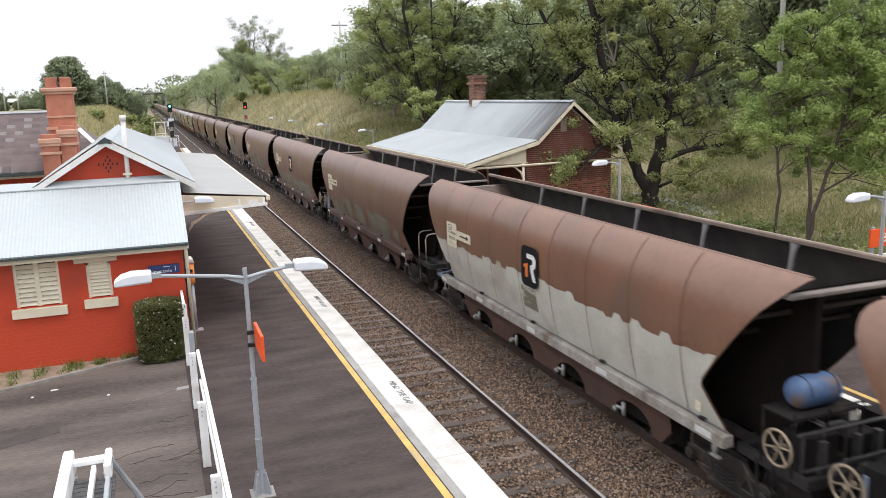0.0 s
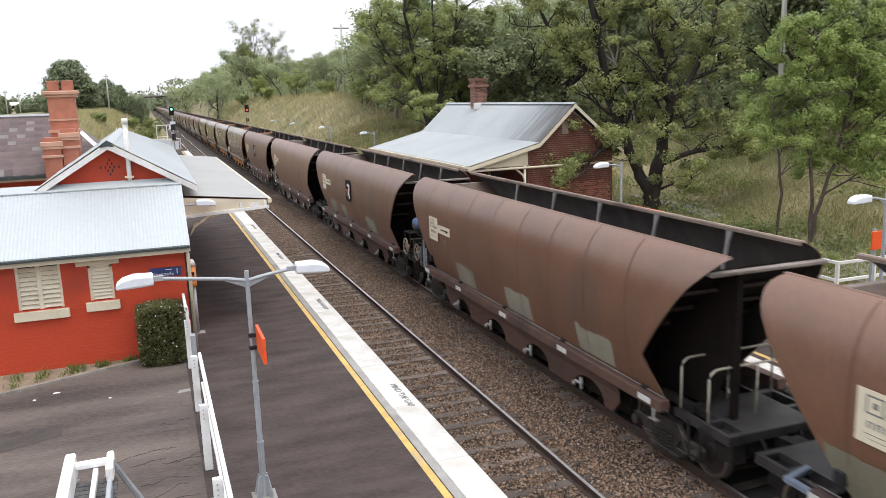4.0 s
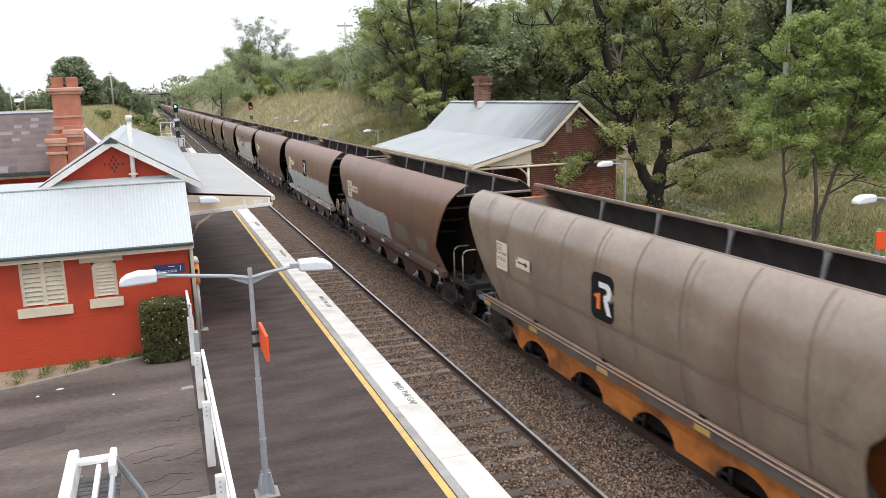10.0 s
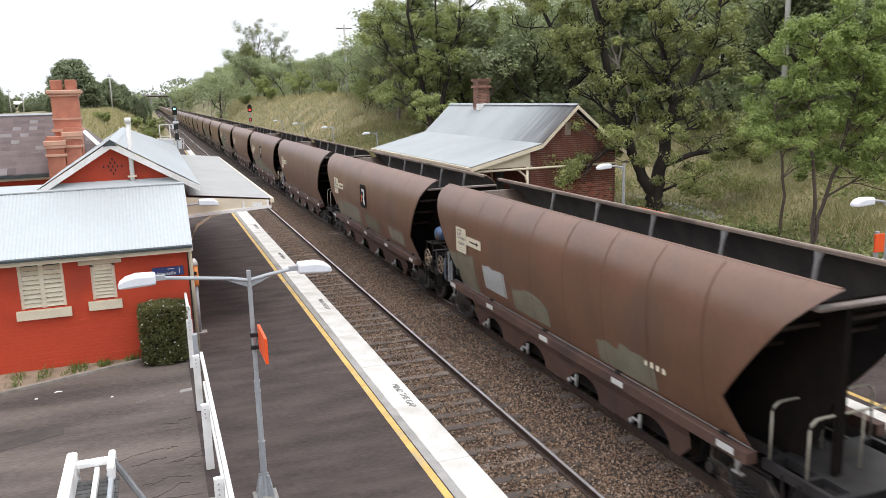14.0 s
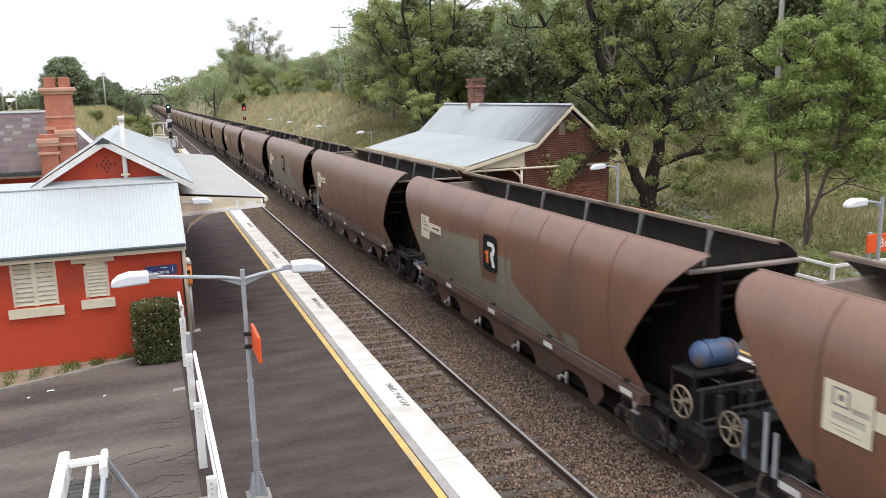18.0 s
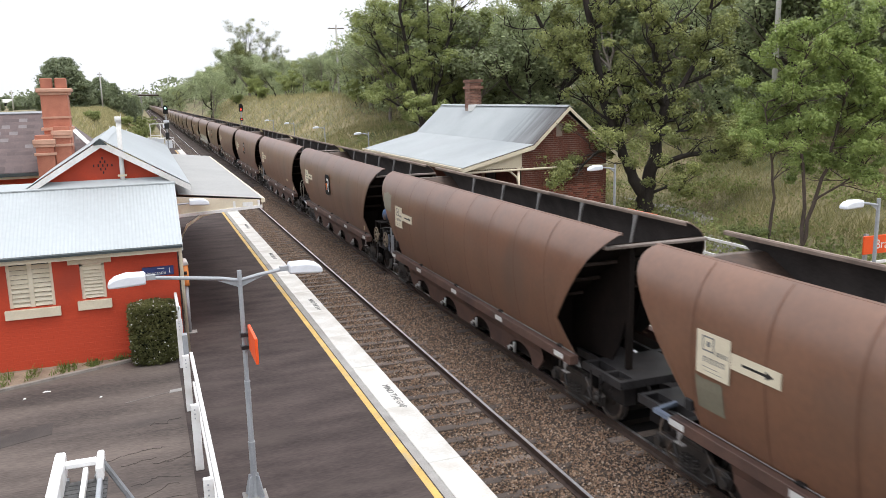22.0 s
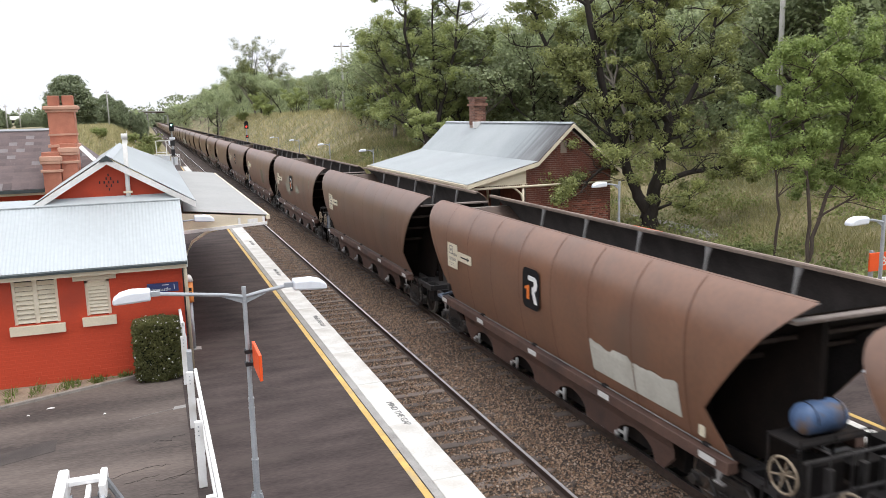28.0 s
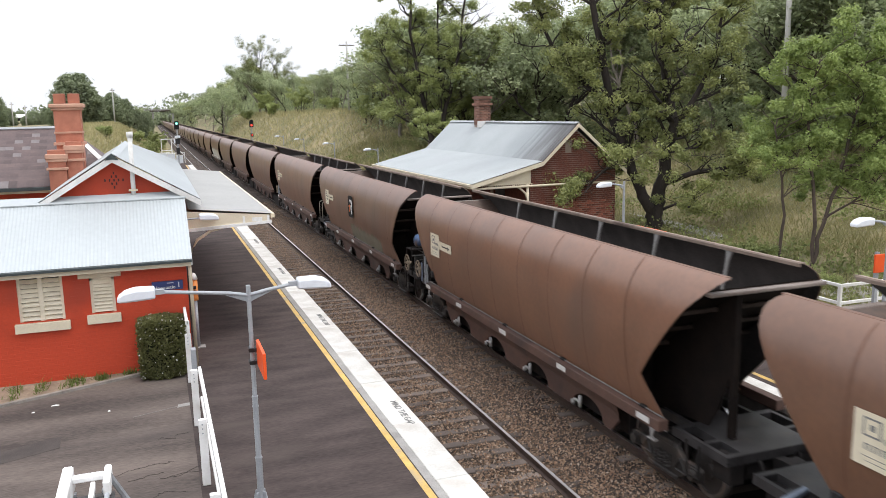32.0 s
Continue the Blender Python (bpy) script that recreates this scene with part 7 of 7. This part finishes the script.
# ---- grass ----
def blades(name, label, pts, h0, h1, material, seed, wide=0.02):
    rng = np.random.default_rng(seed)
    p = np.array(pts)
    n = len(p)
    a = rng.uniform(0, 2 * np.pi, n)
    h = rng.uniform(h0, h1, n)
    lean = rng.normal(0, 0.55, (n, 2)) * h[:, None]
    w = np.stack([np.cos(a), np.sin(a), np.zeros(n)], 1) * wide
    top = p + np.stack([lean[:, 0], lean[:, 1], h], 1)
    v = np.stack([p - w, p + w, top], 1).reshape(-1, 3)
    me = bpy.data.meshes.new(name)
    me.vertices.add(len(v))
    me.vertices.foreach_set("co", v.ravel())
    me.loops.add(n * 3)
    me.loops.foreach_set("vertex_index", np.arange(n * 3))
    me.polygons.add(n)
    me.polygons.foreach_set("loop_start", np.arange(n) * 3)
    me.polygons.foreach_set("loop_total", np.full(n, 3))
    me.update(calc_edges=True)
    me.materials.append(material)
    return tagged(new(name, me), label, "grass", kind="stuff")


M_grass = leaf_mat("dry_grass_blades", (0.42, 0.37, 0.19), (0.145, 0.16, 0.062))
pts = []
rnd = random.Random(9)
for _ in range(170000):
    y = 11 + 75 * rnd.random() ** 1.3
    x = 17.6 + 24 * rnd.random() ** 1.2
    if noise.noise(Vector((x * 0.35, y * 0.35, 0))) + rnd.uniform(-0.5, 0.5) < -0.1:
        continue
    pts.append((x, y, ground_z(x, y) - 0.02))
blades("bank_grass", "tall dry and green grass on the bank", pts, 0.2, 0.66, M_grass, 1, 0.016)
weeds = []
for _ in range(2600):
    y = 11 + 70 * rnd.random() ** 1.3
    x = 17.8 + 22 * rnd.random() ** 1.1
    if noise.noise(Vector((x * 0.3, y * 0.3, 7))) > 0.02:
        weeds.append((x, y, ground_z(x, y) + rnd.random() ** 2 * 0.5 + 0.1))
me = leaf_mesh(weeds, 12, 36, 0.3, 0.15, M_leafb, 1.0, -0.4)
me.name = "bank_weeds"
tagged(new("bank_weeds", me), "green weeds and low growth in the bank grass", "weeds", kind="stuff")
pts = []
for _ in range(70000):
    y = 62 + 170 * rnd.random() ** 1.3
    x = rnd.choice((rnd.uniform(13, 38), rnd.uniform(-12, 2.5)))
    pts.append((x, y, ground_z(x, y) - 0.05))
blades("far_grass", "rough grass on the banks of the line", pts, 0.25, 0.85, leaf_mat("pale_dry_grass", (0.68, 0.58, 0.32), (0.22, 0.24, 0.095)), 2, 0.045)


# ---- hedge, weeds and small things by the wall ----
def hedge():
    ob = thing("hedge", "clipped dark green hedge with small white flowers", "hedge")
    rng = random.Random(12)
    bm = B()
    for i in range(5):
        x = -0.45 + i * 0.18
        tube(bm, [(x, 18.15, 0), (x + rng.uniform(-0.1, 0.1), 18.15 + rng.uniform(-0.1, 0.1), 0.7), (x + rng.uniform(-0.15, 0.15), 18.15, 1.2)], 0.02, 5)
    part("stem", bm, M_bark, ob)
    part("core", boxed(-0.5, 0.22, 17.88, 18.42, 0.12, 1.22), mat("hedge_shade", (0.02, 0.028, 0.012), (0.012, 0.016, 0.008), 0.9), ob)
    pts, fl = [], []
    for _ in range(5200):
        u = [rng.uniform(-1, 1) for _ in range(3)]
        a = rng.randrange(3)
        u[a] = rng.choice((-1, 1)) * rng.uniform(0.86, 1.04)
        k = 1 - 0.1 * max(0, abs(u[0]) + abs(u[1]) + abs(u[2]) - 2)
        p = Vector((-0.14 + 0.45 * u[0] * k, 18.16 + 0.36 * u[1] * k, 0.67 + 0.64 * u[2] * k))
        pts.append(p)
        if rng.random() < 0.04:
            fl.append(p * 1.0 + Vector((0.02 * u[0], 0.03 * u[1], 0.02 * u[2])))
    part("foliage", leaf_mesh(pts, 12, 7, 0.03, 0.05, leaf_mat("hedge_leaves", (0.2, 0.2, 0.075), (0.06, 0.07, 0.03))), None, ob)
    part("blossom", leaf_mesh(fl, 13, 3, 0.012, 0.04, M_white), None, ob, "small white flowers")


hedge()
rnd = random.Random(31)
pts = []
for cx_, n, sp in ((-0.9, 50, 0.08), (-1.42, 90, 0.09), (-1.95, 110, 0.11), (-2.62, 60, 0.07), (-3.1, 60, 0.06), (-4.2, 100, 0.3)):
    for _ in range(n):
        x = cx_ + rnd.gauss(0, sp)
        yk = 18.75 + (x - 0.28) * (4.75 / 12.28)
        y = rnd.uniform(yk + 0.12, 18.5)
        if y > yk and x < 0.2:
            pts.append((x, y, 0.02))
blades("wall_weeds", "tufts of green weeds along the wall", pts, 0.06, 0.19, leaf_mat("weeds", (0.26, 0.34, 0.1), (0.11, 0.16, 0.04)), 5, 0.012)
pts = []
for _ in range(500):
    pts.append((rnd.uniform(-0.5, 0.28), rnd.uniform(10.2, 11.02), 0.0))
blades("kerb_grass", "patch of grass beside the fence", pts, 0.05, 0.16, M_grass, 6, 0.012)


def wall_lamp():
    ob = thing("wall_lamp", "pale lamp on a bracket at the canopy end", "lamp")
    bm = B()
    tube(bm, [(0.56, 20.1, 3.2), (0.95, 20.1, 3.22)], 0.022, 6)
    part("bracket", bm, M_galv, ob)
    lamp_head(ob, 0.92, 20.1, 3.24, 1, 0.5)


wall_lamp()


# ---- along the line ----
def signal(x, y, z, colour, label, name="railway_signal"):
    ob = thing(name, label, "railway signal")
    red = colour[0] > 0.5
    bm = B()
    tube(bm, [(x, y, ground_z(x, y) - 0.1), (x, y, z + 0.45)], 0.07, 8)
    part("post", bm, M_galv, ob)
    bm = B()
    extrude(bm, [(x + 0.26 * math.cos(math.pi * q / 8), z + 0.22 + 0.26 * math.sin(math.pi * q / 8)) for q in range(9)] + [(x - 0.26, z - 0.48), (x + 0.26, z - 0.48)], "y", y - 0.14, y - 0.1)
    part("backing", bm, M_black, ob, "black signal head with a rounded top")
    lit = z + (-0.22 if red else 0.18)
    for dz in (-0.22, 0.18):
        bm = B()
        tube(bm, [(x, y - 0.3, z + dz + 0.12), (x, y - 0.14, z + dz + 0.13)], 0.13, 10, cap=False)
        part("hood", bm, M_black, ob)
    bm = B()
    tube(bm, [(x, y - 0.17, lit), (x, y - 0.15, lit)], 0.11, 14)
    part("lens", bm, glow("signal_light", colour, 2.5), ob, "lit signal lens")
    if red:
        part("lower_head", boxed(x - 0.18, x + 0.18, y - 0.16, y - 0.1, z - 1.65, z - 1.25), M_black, ob)
        bm = B()
        tube(bm, [(x, y - 0.19, z - 1.45), (x, y - 0.165, z - 1.45)], 0.07, 12)
        part("lower_lens", bm, glow("lower_signal_light", colour, 2.0), ob, "lit lower signal lens")
    else:
        part("lower_head", boxed(x - 0.25, x + 0.25, y - 0.16, y - 0.1, z - 2.1, z - 1.5), M_black, ob)
        part("number_box", boxed(x - 0.3, x + 0.3, y - 0.2, y - 0.1, z - 1.4, z - 1.15), M_lamp, ob)
        part("relay_box", boxed(x - 0.2, x + 0.2, y - 0.3, y + 0.2, z - 3.2, z - 2.5), M_black, ob)
    for k in range(9):
        part("rung", boxed(x - 0.17, x + 0.17, y + 0.1, y + 0.13, z - 4.6 + k * 0.45, z - 4.57 + k * 0.45), M_galv, ob)


signal(2.66, 95, 4.75, (0.25, 1.0, 0.75), "trackside signal showing green")
signal(12.0, 105, 4.65, (1.0, 0.05, 0.03), "trackside signal showing red")


def lineside():
    # cabinets and a short white railing beyond the platform end
    for x, y, w, h, z in ((1.5, 105.2, 1.0, 1.6, -0.5), (2.7, 107, 0.8, 1.3, -0.5), (0.7, 109, 1.2, 1.5, -0.4)):
        ob = thing("relay_cabinet", "pale grey lineside equipment cabinet", "cabinet", "cabinets beside the line")
        part("body", boxed(x, x + w, y, y + 0.5, z - 0.8, z + h), M_lamp, ob, bevel=0.02)
        part("roof", boxed(x - 0.05, x + w + 0.05, y - 0.05, y + 0.55, z + h, z + h + 0.06), M_white, ob)
        part("door", boxed(x + 0.05, x + w - 0.05, y - 0.015, y, z + 0.05, z + h - 0.1), M_lamp, ob)
    ob = thing("end_railing", "white tubular railing at the platform end", "railing")
    for x in (0.6, 1.6, 2.6, 3.6):
        part("post", boxed(x - 0.04, x + 0.04, 103.8, 103.88, -0.1, 1.35), M_white, ob)
    for z in (0.6, 1.27):
        part("rail", boxed(0.6, 3.6, 103.8, 103.86, z, z + 0.07), M_white, ob)
    fr = thing("gantry_frame", "white tubular frame beside the signal", "frame")
    for x in (1.0, 2.2):
        part("post", boxed(x - 0.05, x + 0.05, 106.0, 106.1, -0.8, 2.9), M_white, fr)
    part("top_bar", boxed(1.0, 2.9, 106.0, 106.1, 2.9, 3.0), M_white, fr)
    part("middle_bar", boxed(1.0, 2.2, 106.0, 106.08, 1.5, 1.58), M_white, fr)
    part("lamp_box", boxed(2.5, 3.1, 105.9, 106.2, 2.4, 2.88), M_lamp, fr, bevel=0.03)
    for i in range(9):
        x, y = -2.0 - 0.9 * (i % 3), 90 + i * 11
        p = thing("marker_post", "short white post on the grassy bank", "post", "white posts on the bank")
        part("stake", boxed(x - 0.06, x + 0.06, y - 0.06, y + 0.06, ground_z(x, y) - 0.2, ground_z(x, y) + 1.1), M_white, p)


lineside()


def road_bridge():
    ob = thing("road_bridge", "distant concrete road bridge over the railway", "bridge")
    part("deck", boxed(-30, 30, 560, 570, 9.4, 10.1), M_railside, ob, bevel=0.05)
    part("parapet", boxed(-30, 30, 559.6, 559.9, 10.2, 10.9), M_concrete, ob)
    for x in (-9, 1.5, 14, 24):
        part("pier", boxed(x - 0.5, x + 0.5, 561, 569, -2, 9.2), M_concrete, ob)
    for x0, x1 in ((-30, -14),):
        part("abutment", boxed(x0, x1, 560.5, 569.5, -3, 9.2), M_railside, ob)


road_bridge()


def power_pole(x, y, h, label, arm=1.1):
    ob = thing("power_pole", label, "pole", "poles")
    z = ground_z(x, y)
    bm = B()
    tube(bm, [(x, y, z - 0.2), (x, y, z + h)], 0.16, 10, 0.12)
    part("pole", bm, M_weather, ob, smooth=True)
    part("crossarm", boxed(x - arm, x + arm, y - 0.05, y + 0.05, z + h - 0.6, z + h - 0.45), M_barkg, ob)
    for dx in (-0.86 * arm, -0.36 * arm, 0.36 * arm, 0.86 * arm):
        part("insulator", boxed(x + dx - 0.04, x + dx + 0.04, y - 0.04, y + 0.04, z + h - 0.45, z + h - 0.28), M_lamp, ob)


power_pole(31.5, 34.1, 14, "weathered grey timber power pole on the bank")
power_pole(26.2, 111, 9.5, "weathered grey timber power pole at the wood's edge")
power_pole(-7.2, 185, 7.6, "distant timber power pole before the dark trees", 0.45)
power_pole(-28.6, 200, 5.2, "distant timber power pole among low trees", 0.4)
power_pole(-26.0, 200, 4.4, "distant timber power pole beside a white roof", 0.4)


def far_house(x, y, top):
    ob = thing("house", "distant house with a white metal roof among trees", "house")
    z = ground_z(x, y)
    part("wall", boxed(x - 1.1, x + 1.1, y, y + 3, z - 0.3, top - 0.75), M_cream, ob)
    bm = B()
    extrude(bm, [(y - 0.4, top - 0.8), (y + 1.5, top), (y + 3.4, top - 0.8), (y + 3.4, top - 0.9), (y - 0.4, top - 0.9)], "x", x - 1.4, x + 1.4)
    part("roof", bm, M_white, ob)
    part("window", boxed(x - 0.4, x + 0.4, y - 0.03, y - 0.005, top - 1.7, top - 1.0), M_black, ob)


far_house(-31.5, 230, 7.15)


def far_platform_things():
    ob = thing("platform_fence", "white rail fence behind the far platform", "fence")
    for y in (15.5, 18, 20.5, 23, 25.5, 28):
        part("post", boxed(16.42, 16.5, y - 0.05, y + 0.05, 0, 1.05), M_white, ob, bevel=0.008)
    for z in (0.5, 0.97):
        part("rail", boxed(16.44, 16.49, 15.5, 28, z, z + 0.08), M_white, ob, bevel=0.006)
    for x in (17.7, 19.0, 20.3):
        part("post", boxed(x - 0.05, x + 0.05, 15.45, 15.53, -0.1, 1.05), M_white, ob, bevel=0.008)
    for z in (0.5, 0.97):
        part("rail", boxed(16.5, 20.4, 15.46, 15.51, z, z + 0.08), M_white, ob, bevel=0.006)
    b = thing("name_board", "orange station name board with white lettering", "sign")
    part("board", boxed(14.76, 17.2, 13.0, 13.04, 1.95, 2.36), M_orange, b, bevel=0.004)
    t = text("Bra", 0.3, pose(15.28, 12.995, 2.15, 90), M_white, b)
    for x in (14.9, 17.0):
        part("post", boxed(x - 0.04, x + 0.04, 13.05, 13.12, 0, 2.4), M_galv, b)
    b = thing("orange_board", "long orange sign board on the white fence", "sign")
    part("board", boxed(16.36, 16.41, 22.9, 24.7, 1.02, 1.43), M_orange, b, bevel=0.004)
    for y in (23.1, 24.5):
        part("bracket", boxed(16.4, 16.44, y - 0.03, y + 0.03, 0.5, 1.4), M_galv, b)
    bm = B()
    extrude(bm, [(21.9, 27.5), (22.9, 27.5), (24.6, 37), (23.6, 37)], "z", -0.3, 0.17)
    solid("gravel_track", bm, M_concrete, "strip of pale grey gravel at the foot of the bank", kind="structure")
    bm = boxed(18.6, 20.6, 14, 60, -0.3, 0.03)
    solid("gravel_path", bm, M_concrete, "pale grey gravel path behind the platform", kind="structure")


far_platform_things()


M_crack = mat("crack_shadow", (0.045, 0.038, 0.035), (0.03, 0.026, 0.024), 0.95)
M_repair = mat("repair_asphalt", (0.085, 0.072, 0.066), (0.055, 0.047, 0.044), 0.95, scale=2, fine=60, bump=0.4, spec=0.2)


def forecourt_marks():
    ob = thing("asphalt_patch", "dark rectangular repair in the forecourt asphalt", "road patch", kind="structure")
    bm = B()
    extrude(bm, [(-3.1, 14.75), (-1.95, 15.22), (-1.93, 14.65), (-3.05, 14.2)], "z", -0.02, 0.002)
    part("patch", bm, M_repair, ob)
    rng = random.Random(3)
    for k in range(9):
        x, y = rng.uniform(-1.9, -0.1), rng.uniform(11.4, 14.4)
        pts = [(x, y, 0.0)]
        for i in range(9):
            x += rng.uniform(-0.02, 0.16)
            y += rng.uniform(-0.06, 0.1)
            pts.append((x, y, 0.0))
        bm = B()
        tube(bm, pts, 0.0035, 4)
        part("crack", bm, M_crack, ob)
    bm = B()
    extrude(bm, [(0.06, 15.9), (0.3, 15.94), (0.3, 16.1), (0.08, 16.06)], "z", -0.02, 0.003)
    part("worn_mark", bm, M_concrete, ob, "pale worn paint mark")
    bm = B()
    extrude(bm, [(-0.75, 15.66), (0.06, 15.95), (0.06, 15.98), (-0.75, 15.7)], "z", -0.02, 0.0025)
    part("worn_line", bm, mat("faded_line", (0.2, 0.18, 0.165), (0.11, 0.095, 0.088), 0.9, scale=6), ob, "faded line in the asphalt")
    for x, y, a in ((-2.23, 16.96, 0.075), (-2.6, 16.7, 0.03), (-1.2, 16.2, 0.025)):
        p = thing("litter", "scrap of white paper on the asphalt", "litter", "scraps on the forecourt")
        bm = B()
        sheet(bm, [[(x - a, y - 0.02, 0.004), (x, y - 0.03, 0.012), (x + a, y - 0.01, 0.004)], [(x - a * 0.8, y + 0.03, 0.01), (x, y + 0.025, 0.02), (x + a * 0.9, y + 0.035, 0.006)]])
        part("scrap", bm, M_white, p)


forecourt_marks()


# ---- what moves: the coal train, at about 71 km/h ----
def travelled(t):
    return ((-4.64737e-06 * t + 6.26286e-04) * t - 2.19016e-02) * t * t + 19.8996 * t - 8.238


def motions():
    for k, w in WAGONS:
        walk(w, [(t, pose(T2, PITCH * k - 0.45 - travelled(t), RAIL)) for t in (0, 4, 8, 12, 16, 20, 24, 28, 32)])


motions()
